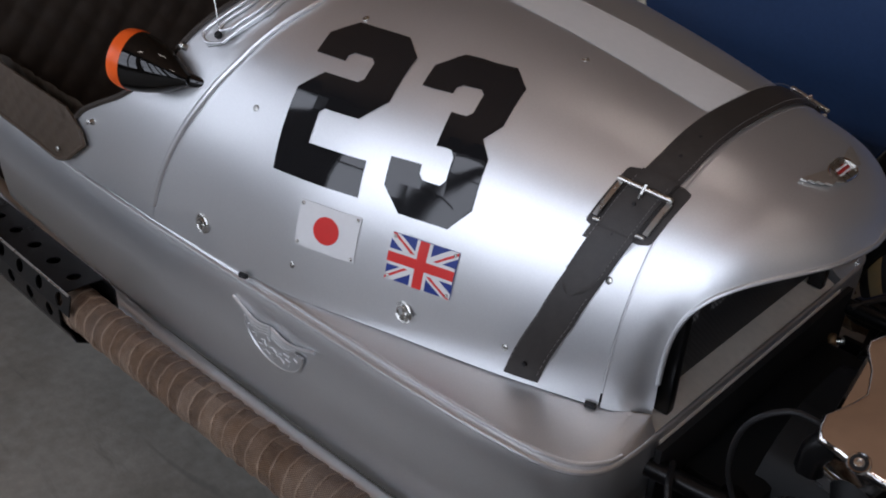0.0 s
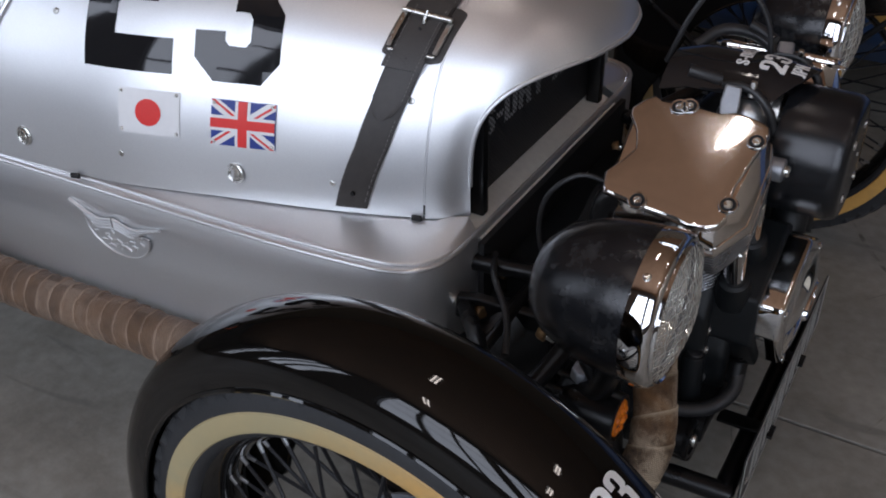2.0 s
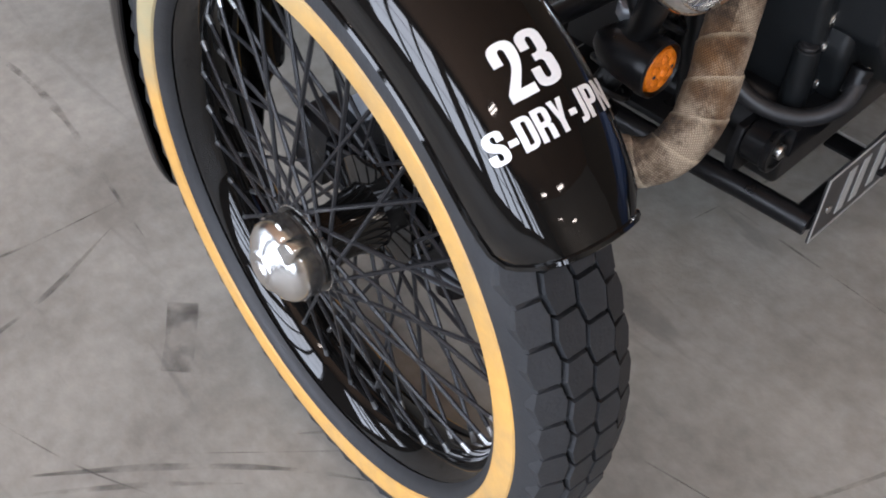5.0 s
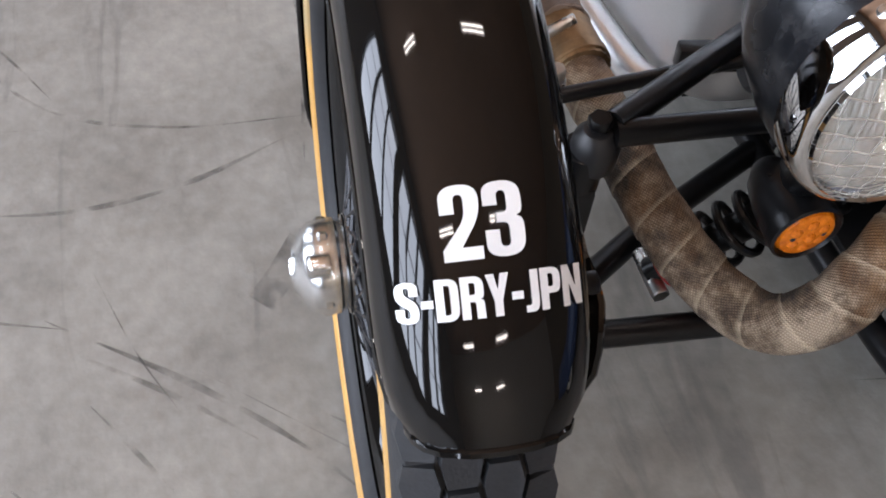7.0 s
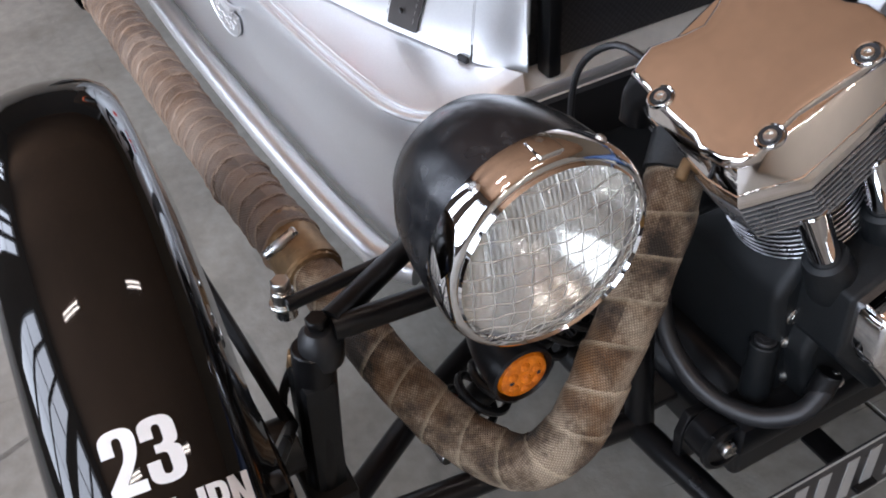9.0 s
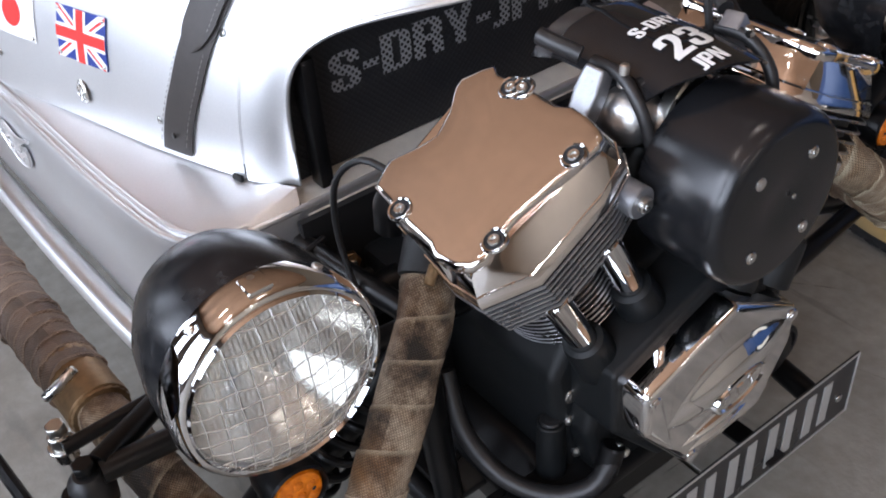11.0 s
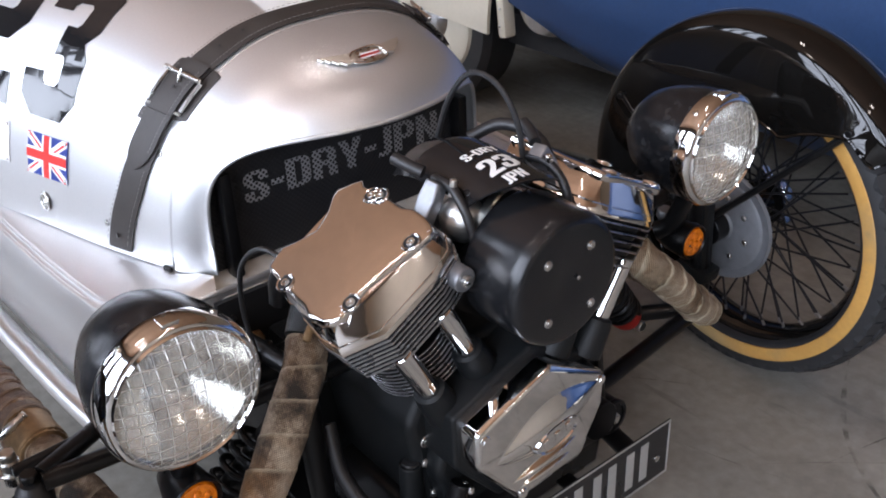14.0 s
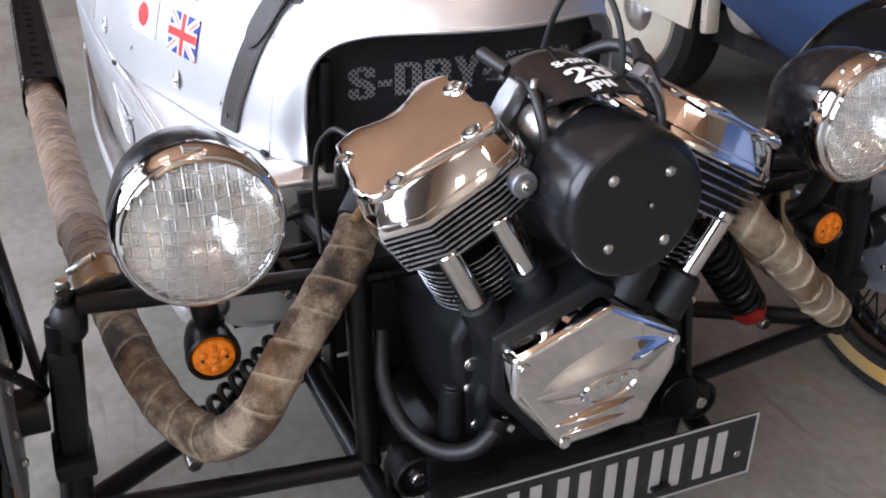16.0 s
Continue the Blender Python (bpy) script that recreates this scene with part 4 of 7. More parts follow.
SPUN = material("worn_chrome", (0.72, 0.71, 0.69), 0.24, 1.0, 0.12, 30, bump=0.045, bump_scale=180, rough_vary=0.08)
SPOKE = material("black_spoke_steel", (0.018, 0.018, 0.02), 0.32, 0.4, 0.3, 40)
nb = rod((0, 0, -0.003), (0, 0, 0.012), 0.0032, 6, 0.0026)
NIPPLE = bpy.data.meshes.new("spoke_nipple")
nb.to_mesh(NIPPLE)
nb.free()
NIPPLE.materials.append(material("dull_nipple_plating", (0.3, 0.3, 0.3), 0.3, 0.9, 0.2))
for side in (-1, 1):
    wheel(side)
    # brake disc and caliper inside the wheel
    disc_m = Matrix.Translation((-0.0386, side * 0.712, WHEEL_R)) @ Matrix.Rotation(radians(-90 * side), 4, 'X')
    disc = part("brake_disc", lathe([(0.05, -0.004), (0.086, -0.004), (0.088, 0), (0.086, 0.004), (0.05, 0.004)], disc_m, 60, False), BLACK_SATIN, car, "dark brake disc")
    part("disc_bell", lathe([(0.0, 0.02), (0.055, 0.02), (0.062, 0.015), (0.064, -0.004), (0.0, -0.004)], disc_m, 40, False), BLACK_GLOSS, car)
    part("brake_caliper", box((0.05, 0.05, 0.09), pose(-0.145, side * 0.725, WHEEL_R + 0.02, 0, 15, 0), 0.008), BLACK_SATIN, car, "black brake caliper")
    # drum plate flange with lightening holes near the axle
    part("stub_axle", rod((-0.0386, side * 0.66, WHEEL_R), (-0.0386, side * 0.78, WHEEL_R), 0.03, 20), BLACK_SATIN, car)
    plate_m = Matrix.Translation((-0.0386, side * 0.700, WHEEL_R)) @ Matrix.Rotation(radians(-90 * side), 4, 'X')
    drum = part("brake_plate", lathe([(0.0, -0.006), (0.03, -0.006), (0.034, -0.002), (0.092, -0.001), (0.097, 0.003), (0.108, 0.002), (0.113, 0.0), (0.116, 0.007), (0.03, 0.009)], plate_m, 48, False), PLATE_GREY, car, "dull cast alloy brake backing plate")
    for k in range(8):
        a = 2 * math.pi * (k + 0.3) / 8
        part("bolt", rod(plate_m @ Vector((0.066 * math.cos(a), 0.066 * math.sin(a), -0.001)), plate_m @ Vector((0.066 * math.cos(a), 0.066 * math.sin(a), -0.007)), 0.006, 6), STEEL, drum)


# ---- mudguards ----
def mudguard(side):
    A0, A1 = radians(36.5), radians(205)
    prof = [(-0.058, -0.034), (-0.0595, -0.018), (-0.057, -0.005), (-0.051, 0.0065), (-0.04, 0.0152), (-0.021, 0.0215), (0, 0.0235), (0.024, 0.0222), (0.042, 0.0178), (0.054, 0.0105), (0.061, 0.0), (0.065, -0.018), (0.076, -0.07), (0.078, -0.14)]
    rows = []
    n = 72
    for i in range(n + 1):
        f = i / n
        a = A0 + (A1 - A0) * f
        tip = min(1, f / 0.07)
        k = math.sqrt(max(0.0, 1 - (1 - tip) ** 2)) * 0.25 + 0.75
        rear = min(1, (1 - f) / 0.05)
        k *= math.sqrt(max(0.0, 1 - (1 - rear) ** 2)) * 0.3 + 0.7
        row = []
        for w, h in prof:
            skirt = 1.0 if h > -0.04 else min(1, max(0, f - 0.06) / 0.1) * min(1, (1 - f) / 0.2)
            hh = h if h > -0.04 else -0.03 + (h + 0.03) * skirt
            r = 0.373 + hh
            row.append(wheel_pose(side) @ Vector((r * math.cos(a), -side * w * k, r * math.sin(a))))
        rows.append(row)
    g = part("mudguard", thicken(add_grid(bmesh.new(), rows), 0.002), BLACK_GLOSS, car, "glossy black cycle mudguard")
    for j in (0, len(prof) - 1):
        part("rolled_edge", add_tube(bmesh.new(), [rows[i][j] for i in range(n + 1)], 0.003, 6), BLACK_GLOSS, g)
    part("rolled_edge", add_tube(bmesh.new(), [p for p in rows[0]], 0.003, 6), BLACK_GLOSS, g)
    # stays
    for a in (radians(48), radians(150)):
        r = 0.345
        p = wheel_pose(side) @ Vector((r * math.cos(a), -side * 0.064, r * math.sin(a)))
        part("stay", tube([(-0.04, side * 0.66, 0.36), p.lerp(Vector((-0.04, side * 0.66, 0.36)), 0.4), p], 0.007, 8), BLACK_SATIN, g, "black mudguard stay")
        part("bolt", rod(p + Vector((0, -side * 0.012, 0)), p + Vector((0, side * 0.006, 0)), 0.008, 6), BLACK_SATIN, g)
    return g


def on_guard(u, v):
    """A place on the crown of the right-hand mudguard: u inwards from its middle, v backwards."""
    h = float(np.interp(u, (-0.059, -0.051, -0.04, -0.022, 0, 0.024, 0.042, 0.054, 0.061), (0.0, 0.0065, 0.0152, 0.0213, 0.0235, 0.0222, 0.0178, 0.0105, 0.0)))
    a, r = radians(50.5) + v / 0.397, 0.3744 + h
    return wheel_pose(-1) @ Vector((r * math.cos(a), u, r * math.sin(a)))


for side in (-1, 1):
    g = mudguard(side)
    if side < 0:
        part("number_decal", bend(cells(lettering("23", 0.040, 0.0445), 0.008), lambda x, y: on_guard(x - 0.0215, y + 0.0095)), DECAL_WHITE, g, "white racing number 23")
        part("lettering", bend(cells(lettering("S-DRY-JPN", 0.0225, 0.102), 0.008), lambda x, y: on_guard(x - 0.0485, y - 0.0215)), DECAL_WHITE, g, "white lettering")


# ---- headlights and indicators ----
TINNED = material("tinned_wire", (0.74, 0.72, 0.67), 0.36, 0.9, 0.1)

def headlight(side, cy):
    c = Vector((0.118, cy, 0.628))
    ax = Matrix.Translation(c) @ Matrix.Rotation(radians(90), 4, 'Y') @ Matrix.Rotation(radians(0), 4, 'Z')
    bowl = part("headlight", lathe([(0.0, -0.154), (0.022, -0.151), (0.047, -0.141), (0.067, -0.12), (0.081, -0.088), (0.0885, -0.052), (0.0905, -0.025), (0.089, -0.004)], ax, 56, False), BOWL, car, "scuffed black headlight bowl with a chrome rim and wire mesh guard")
    part("rim", lathe([(0.0875, -0.018), (0.0905, -0.016), (0.092, -0.008), (0.0918, 0.006), (0.089, 0.013), (0.084, 0.0165), (0.0815, 0.0165), (0.0815, 0.010), (0.080, 0.009)], ax, 64, False), CHROME, bowl, "polished chrome rim")
    part("rim_lip", lathe([(0.0812, 0.0145), (0.0828, 0.018), (0.0812, 0.0205), (0.0795, 0.018), (0.0812, 0.0145)], ax, 64, False), CHROME, bowl)
    part("reflector", lathe([(0.0, -0.06), (0.02, -0.056), (0.045, -0.04), (0.065, -0.018), (0.08, 0.006)], ax, 48, False), REFLECTOR, bowl, "silvered reflector")
    part("bulb", lathe([(0.0, -0.008), (0.006, -0.01), (0.0075, -0.018), (0.0065, -0.05)], ax, 16, False), REFLECTOR, bowl)
    outer = [(0.0805, 0.011), (0.074, 0.0155), (0.06, 0.021), (0.04, 0.0262), (0.02, 0.029), (0.0, 0.030)]
    glass_ob = part("lens", lathe(outer, ax, 64, False), LENS, bowl, "fluted glass lens, whitened for daylight brightness")
    glass_ob.visible_shadow = False
    # woven wire guard: crossed wavy wires, bulged like the lens
    mesh = bmesh.new()
    N, R = 11, 0.0785
    pitch = 2 * R / N
    for d in (0, 1):
        for i in range(N):
            u = -R + pitch * (i + 0.5)
            half = math.sqrt(max(0, R * R - u * u))
            pts = []
            m = max(4, int(2 * half / (pitch / 4)))
            for k in range(m + 1):
                v = -half + 2 * half * k / m
                ph = math.pi * (v + R - pitch * 0.5) / pitch
                wv = 0.0011 * math.cos(ph) * (1 if (i + d) % 2 else -1)
                bulge = 0.0175 + 0.018 * (1 - (u * u + v * v) / (R * R))
                x, y = (u, v) if d else (v, u)
                pts.append(ax @ Vector((x, y, bulge + wv)))
            add_tube(mesh, pts, 0.00044, 5)
    tagged(part("wire_guard", mesh, TINNED, bowl, "woven steel wire mesh"), kind="stuff")
    # rim clamp and screws
    part("rim_clip", box((0.022, 0.02, 0.004), pose(c.x + 0.002, c.y, c.z + 0.0925, 0, 0, 0), 0.0015), CHROME, bowl)
    for a in (0, 0.62, -0.62):
        d = Vector((0, math.sin(a), math.cos(a)))
        part("screw", rod(c + d * 0.09 + Vector((-0.004, 0, 0)), c + d * 0.0945 + Vector((-0.004, 0, 0)), 0.0045, 12), STEEL, bowl)
    part("stem", tube([c + Vector((-0.045, 0, -0.08)), (c.x - 0.05, cy, 0.52), (0.05, cy * 0.985, 0.47), (0.03, cy * 0.97, 0.455)], 0.016, 12), BLACK_SATIN, bowl, "black headlight stem")
    return bowl


def indicator(side, cy):
    c = Vector((0.076, cy, 0.440))
    ax = Matrix.Translation(c) @ Matrix.Rotation(radians(90), 4, 'Y')
    b = part("indicator", lathe([(0.0, -0.075), (0.012, -0.073), (0.022, -0.06), (0.0285, -0.035), (0.031, -0.008), (0.031, 0.004), (0.028, 0.006), (0.0265, 0.003), (0.0, 0.003)], ax, 32, False), BLACK_SATIN, car, "black bullet indicator with an amber lens")
    part("lens", lathe([(0.0265, 0.003), (0.024, 0.008), (0.015, 0.0105), (0.0, 0.0115)], ax, 32, False), AMBER_BODY, b, "amber lens")
    cell = lathe([(0.0058, 0), (0.005, 0.0022), (0.003, 0.0036), (0.0, 0.0042)], Matrix.Identity(4), 10)
    cell_me = bpy.data.meshes.new("lens_cell")
    cell.to_mesh(cell_me)
    cell.free()
    cell_me.materials.append(AMBER_BODY)
    for k in range(7):
        a, r = 2 * math.pi * k / 6, (0.0138 if k < 6 else 0.0)
        shared("lens_cell", cell_me, b, ax @ pose(r * math.cos(a), r * math.sin(a), 0.0085 if k < 6 else 0.0108))
    part("rim", lathe([(0.0265, 0.0), (0.0275, 0.006), (0.0295, 0.009), (0.0318, 0.007), (0.0322, -0.004)], ax, 32, False), BLACK_SATIN, b)
    part("stalk", tube([c + Vector((-0.03, 0, 0.026)), c + Vector((-0.03, 0, 0.05)), c + Vector((-0.045, 0, 0.075))], 0.009, 10), BLACK_SATIN, b)
    for dy in (-0.014, 0.014):
        part("screw", rod(c + Vector((0.006, dy, 0)), c + Vector((0.011, dy, 0)), 0.0032, 8), DARK, b)


for side, hy, iy in ((-1, -0.472, -0.467), (1, 0.437, 0.455)):
    headlight(side, hy)
    indicator(side, iy)

# ---- exhausts ----
RIGHT_PIPE = [(0.012, -0.238, 0.585), (0.03, -0.262, 0.56), (0.06, -0.305, 0.51), (0.101, -0.385, 0.43), (0.116, -0.435, 0.368), (0.098, -0.477, 0.333), (0.04, -0.512, 0.332), (-0.03, -0.538, 0.356), (-0.1, -0.553, 0.38), (-0.2, -0.565, 0.396)]
pipe = part("exhaust_downpipe", tube(RIGHT_PIPE, 0.0275, 32, 0.003, ridge=0.0022, pitch=WIDE_PITCH, jitter=0.0022), WRAP_DOWN, car, "downpipe bound in brown and grey heat tape")
sleeve = frame_of((-0.19, -0.564, 0.393), (-0.285, -0.569, 0.399))
part("clamp", add_grid(bmesh.new(), [[sleeve @ Vector(((r + 0.0012 * (k % 2)) * math.cos(2 * math.pi * k / 44), (r + 0.0012 * (k % 2)) * math.sin(2 * math.pi * k / 44), h)) for k in range(44)] for r, h in ((0.028, 0.0), (0.0325, 0.002), (0.0335, 0.008), (0.0335, 0.088), (0.0325, 0.094), (0.028, 0.096))], True), BRASS, pipe, "brown fluted metal pipe sleeve")
part("clamp_band", rod((-0.196, -0.5645, 0.394), (-0.21, -0.565, 0.395), 0.0355, 28), BRASS, pipe)
part("clamp_bolt", rod((-0.2125, -0.61, 0.43), (-0.2125, -0.57, 0.45), 0.006, 6), STEEL, pipe)
part("collar", rod((0.016, -0.243, 0.58), (0.034, -0.267, 0.555), 0.0325, 24), BLACK_WRINKLE, pipe, "black exhaust flange clamp")
part("clamp_bolt", rod((0.05, -0.27, 0.585), (0.058, -0.285, 0.572), 0.006, 6), BRASS, pipe)
long_pipe = part("exhaust_pipe", tube([(-0.25, -0.568, 0.398), (-0.5, -0.579, 0.389), (-0.9, -0.589, 0.378), (-1.22, -0.594, 0.372)], 0.0345, 32, 0.0035, ridge=0.0042, pitch=PITCH, jitter=0.001), WRAP, car, "long exhaust pipe bound in brown heat tape")
LEFT_PIPE = [(0.1, 0.232, 0.545), (0.142, 0.25, 0.51), (0.15, 0.30, 0.465), (0.14, 0.38, 0.385), (0.12, 0.45, 0.325), (0.08, 0.495, 0.295), (0.0, 0.52, 0.285), (-0.1, 0.53, 0.285), (-0.22, 0.535, 0.285), (-1.2, 0.56, 0.29)]
part("exhaust_downpipe", tube(LEFT_PIPE, 0.0265, 32, 0.004, ridge=0.0045, pitch=WIDE_PITCH, jitter=0.003), WRAP_PALE, car, "downpipe bound in pale grey heat tape")
# perforated silencer guard
def perforated(bm, p, du, dv, n, r):
    """A strip of n square cells from p along du, each with a round hole of radius r."""
    for c in range(n):
        mid = p + du * (c + 0.5) + dv * 0.5
        inner, outer = [], []
        for k in range(16):
            a = 2 * math.pi * k / 16
            ca, sa = math.cos(a), math.sin(a)
            inner.append(bm.verts.new(mid + du.normalized() * (r * ca) + dv.normalized() * (r * sa)))
            f = 0.5 / max(abs(ca), abs(sa))
            outer.append(bm.verts.new(mid + du * (f * ca) + dv * (f * sa)))
        for k in range(16):
            bm.faces.new((inner[k], outer[k], outer[(k + 1) % 16], inner[(k + 1) % 16]))


GX, GL = -1.112, Vector((-0.071, 0, -0.001))
LOW = [(-0.637, 0.3585), (-0.63, 0.34), (-0.61, 0.328), (-0.58, 0.328), (-0.556, 0.34), (-0.548, 0.37), (-0.548, 0.41), (-0.556, 0.4275)]
sil = part("silencer_guard", thicken(add_grid(bmesh.new(), [[Vector((GX + dx, y, z + dx * 0.014)) for y, z in LOW] for dx in (0.0, -0.3, -0.6, -0.872)]), 0.0025), BLACK_SATIN, car, "black perforated sheet-metal silencer guard", False)
for p, dv, r in ((Vector((GX - 0.02, -0.556, 0.4275)), Vector((0, -0.071, 0.003)), 0.012), (Vector((GX, -0.627, 0.4305)), Vector((0, -0.009, -0.036)), 0.0125), (Vector((GX - 0.0355, -0.636, 0.3945)), Vector((0, -0.001, -0.036)), 0.0125)):
    strip = bmesh.new()
    perforated(strip, p, GL, dv, 12, r)
    bmesh.ops.remove_doubles(strip, verts=strip.verts, dist=1e-4)
    part("guard_panel", thicken(strip, 0.0025), BLACK_SATIN, sil, "", False)
part("guard_edge", rod((GX - 0.005, -0.6275, 0.431), (GX - 0.85, -0.6275, 0.419), 0.0022, 8), STEEL, sil, "bright metal line along the guard's corner")
part("silencer", rod((-1.2, -0.594, 0.372), (-2.05, -0.594, 0.36), 0.036, 24), DARK, sil)

# ---- suspension and frame ----
for s in (-1, 1):
    up = part("kingpin", rod((-0.035, s * 0.624, 0.46), (-0.03, s * 0.65, 0.15), 0.021, 20), BLACK_SATIN, car, "black suspension upright")
    part("cap", rod((-0.0355, s * 0.622, 0.458), (-0.036, s * 0.621, 0.474), 0.011, 16), BLACK_SATIN, up)
    part("joint_housing", lathe([(0.0, -0.03), (0.014, -0.028), (0.02, -0.02), (0.022, 0.0), (0.02, 0.012), (0.013, 0.02), (0.0, 0.022)], pose(-0.032, s * 0.616, 0.462), 24, False), HOSE, up, "greasy black ball joint housing")
    part("joint_nut", rod((-0.032, s * 0.616, 0.486), (-0.032, s * 0.616, 0.497), 0.011, 6), BLACK_SATIN, up)
    part("steering_arm", box((0.055, 0.034, 0.16), pose(-0.04, s * 0.634, 0.345, 3 * s, 0, 0), 0.008), BLACK_WRINKLE, up, "rough black steering knuckle")
    part("knuckle_flange", box((0.07, 0.05, 0.03), pose(-0.035, s * 0.64, 0.262, 0, 8, 0), 0.006), BLACK_WRINKLE, up)
    part("brake_hose_end", tube([(-0.06, s * 0.64, 0.42), (-0.066, s * 0.655, 0.38), (-0.06, s * 0.665, 0.33)], 0.005, 8), HOSE, up)
    part("hose_nut", rod((-0.06, s * 0.64, 0.418), (-0.058, s * 0.636, 0.438), 0.008, 6), BRASS, up)
    part("upper_arm", tube([(-0.03, s * 0.605, 0.487), (-0.12, s * 0.46, 0.466), (-0.2, s * 0.352, 0.432)], 0.0125, 12, 0.03), BLACK_SATIN, car, "black tubular wishbone")
    part("upper_arm", tube([(-0.025, s * 0.605, 0.482), (-0.02, s * 0.45, 0.472), (-0.015, s * 0.27, 0.462)], 0.0125, 12, 0.03), BLACK_SATIN, car, "black tubular wishbone")
    part("lower_arm", tube([(-0.03, s * 0.64, 0.165), (-0.01, s * 0.45, 0.162), (0.01, s * 0.25, 0.158)], 0.016, 12, 0.03), BLACK_SATIN, car, "black tubular wishbone")
    part("lower_arm", tube([(-0.05, s * 0.63, 0.165), (-0.16, s * 0.45, 0.162), (-0.26, s * 0.25, 0.158)], 0.016, 12, 0.03), BLACK_SATIN, car, "black tubular wishbone")
    b = Vector((-0.075, s * 0.492, 0.188))
    t = Vector((-0.01, s * 0.29, 0.43))
    shock = part("shock_absorber", rod(b, t, 0.017, 16), BLACK_SATIN, car, "coil-over shock absorber with a red collar")
    M = frame_of(b, t)
    L = (t - b).length
    spring = [M @ Vector((0.031 * math.cos(u * 2 * math.pi * 9), 0.031 * math.sin(u * 2 * math.pi * 9), L * (0.17 + 0.7 * u))) for u in np.linspace(0, 1, 220)]
    part("spring", add_tube(bmesh.new(), spring, 0.0052, 8), BLACK_SATIN, shock, "black coil spring")
    part("collar", lathe([(0.02, L * 0.06), (0.029, L * 0.07), (0.032, L * 0.12), (0.028, L * 0.16), (0.018, L * 0.165)], M, 20), RED, shock, "red spring seat")
    part("bolt", rod(b + Vector((0.035, 0, 0)), b + Vector((-0.03, 0, 0)), 0.011, 6), STEEL, shock)
    part("track_rod", rod((-0.12, s * 0.62, 0.44), (-0.13, s * 0.24, 0.45), 0.008, 10), BLACK_SATIN, car, "thin steering track rod")
    jb = part("steering_joint", rod((-0.137, s * 0.617, 0.41), (-0.137, s * 0.617, 0.447), 0.012, 16), STEEL, car, "plated ball joint with a nut")
    part("nut", rod((-0.137, s * 0.617, 0.447), (-0.137, s * 0.617, 0.46), 0.0105, 6), STEEL, jb)
    part("washer", rod((-0.137, s * 0.617, 0.427), (-0.137, s * 0.617, 0.431), 0.016, 20), STEEL, jb)
    part("front_bush", rod((0.085, s * 0.226, 0.213), (0.122, s * 0.226, 0.213), 0.03, 24), BLACK_SATIN, car, "round engine mount bush")
    part("bush_ring", lathe([(0.020, 0), (0.0305, 0.0), (0.0325, 0.003), (0.0325, 0.009), (0.030, 0.011), (0.0255, 0.011), (0.024, 0.006), (0.020, 0.006)], pose(0.115, s * 0.226, 0.213, 0, 90, 0), 32, False), BLACK_SATIN, car, "worn black bush ring")
    part("bolt", rod((0.12, s * 0.226, 0.213), (0.131, s * 0.226, 0.213), 0.011, 6), STEEL, car)
    part("mount_bracket", prism([(-0.028, -0.05), (0.028, -0.05), (0.03, 0.0), (0.02, 0.03), (-0.02, 0.03), (-0.03, 0.0)], pose(0.07, s * 0.226, 0.205) @ pose(0, 0, 0, 90, 0, 90), 0.012, 0.003), BLACK_SATIN, car, "black frame bracket")
    part("frame_rail", tube([(0.197, s * 0.238, 0.142), (0.1, s * 0.25, 0.15), (0.0, s * 0.262, 0.155), (-0.3, s * 0.27, 0.16)], 0.017, 12, 0.04), BLACK_SATIN, car, "black chassis rail")
    part("frame_post", tube([(0.01, s * 0.255, 0.16), (-0.005, s * 0.258, 0.3), (-0.015, s * 0.26, 0.475)], 0.018, 12, 0.04), BLACK_SATIN, car, "black chassis post")
    part("frame_rail", tube([(-0.015, s * 0.26, 0.47), (-0.12, s * 0.27, 0.465), (-0.226, s * 0.28, 0.46)], 0.014, 12, 0.04), BLACK_SATIN, car, "black chassis rail")
    # inner pivot of the upper wishbone, with its forged lug and plated hardware
    p0, p1 = Vector((-0.222, s * 0.332, 0.42)), Vector((-0.178, s * 0.35, 0.43))
    ax = (p1 - p0).normalized()
    lug = part("pivot_lug", prism([(-0.016, -0.02), (0.004, -0.024), (0.15, -0.012), (0.155, 0.012), (0.02, 0.026), (-0.012, 0.02)], Matrix.Translation((-0.205, s * 0.338, 0.428)) @ pose(0, 0, 0, 90 - 6 * s, 0, -8 * s), 0.014, 0.004), BLACK_SATIN, car, "forged black suspension lug")
    part("pivot_bolt", rod(p0, p1 + ax * 0.004, 0.0062, 12), STEEL, lug, "plated pivot bolt")
    part("nut", rod(p0 - ax * 0.002, p0 + ax * 0.010, 0.0115, 6), STEEL, lug, "plated nut")
    part("bush", lathe([(0.008, 0), (0.0155, 0.0), (0.0165, 0.003), (0.0165, 0.009), (0.0155, 0.012), (0.008, 0.012)], frame_of(p0.lerp(p1, 0.42), p1), 24), POLISHED, lug, "bright bush sleeve")
    part("bolt_head", rod(p1 - ax * 0.004, p1 + ax * 0.008, 0.0105, 6), BRASS, lug, "yellow-passivated bolt head")
    part("nut", rod((-0.2065, s * 0.227, 0.416), (-0.195, s * 0.231, 0.42), 0.013, 6), BRASS, car, "yellow-passivated nut")
    part("stud", rod((-0.2, s * 0.229, 0.418), (-0.184, s * 0.235, 0.424), 0.0065, 12), STEEL, car)
    part("nut", rod((-0.09, s * 0.334, 0.417), (-0.077, s * 0.337, 0.416), 0.011, 6), BRASS, car, "yellow-passivated nut")
    part("stud", rod((-0.077, s * 0.337, 0.416), (-0.062, s * 0.34, 0.415), 0.0055, 12), STEEL, car)
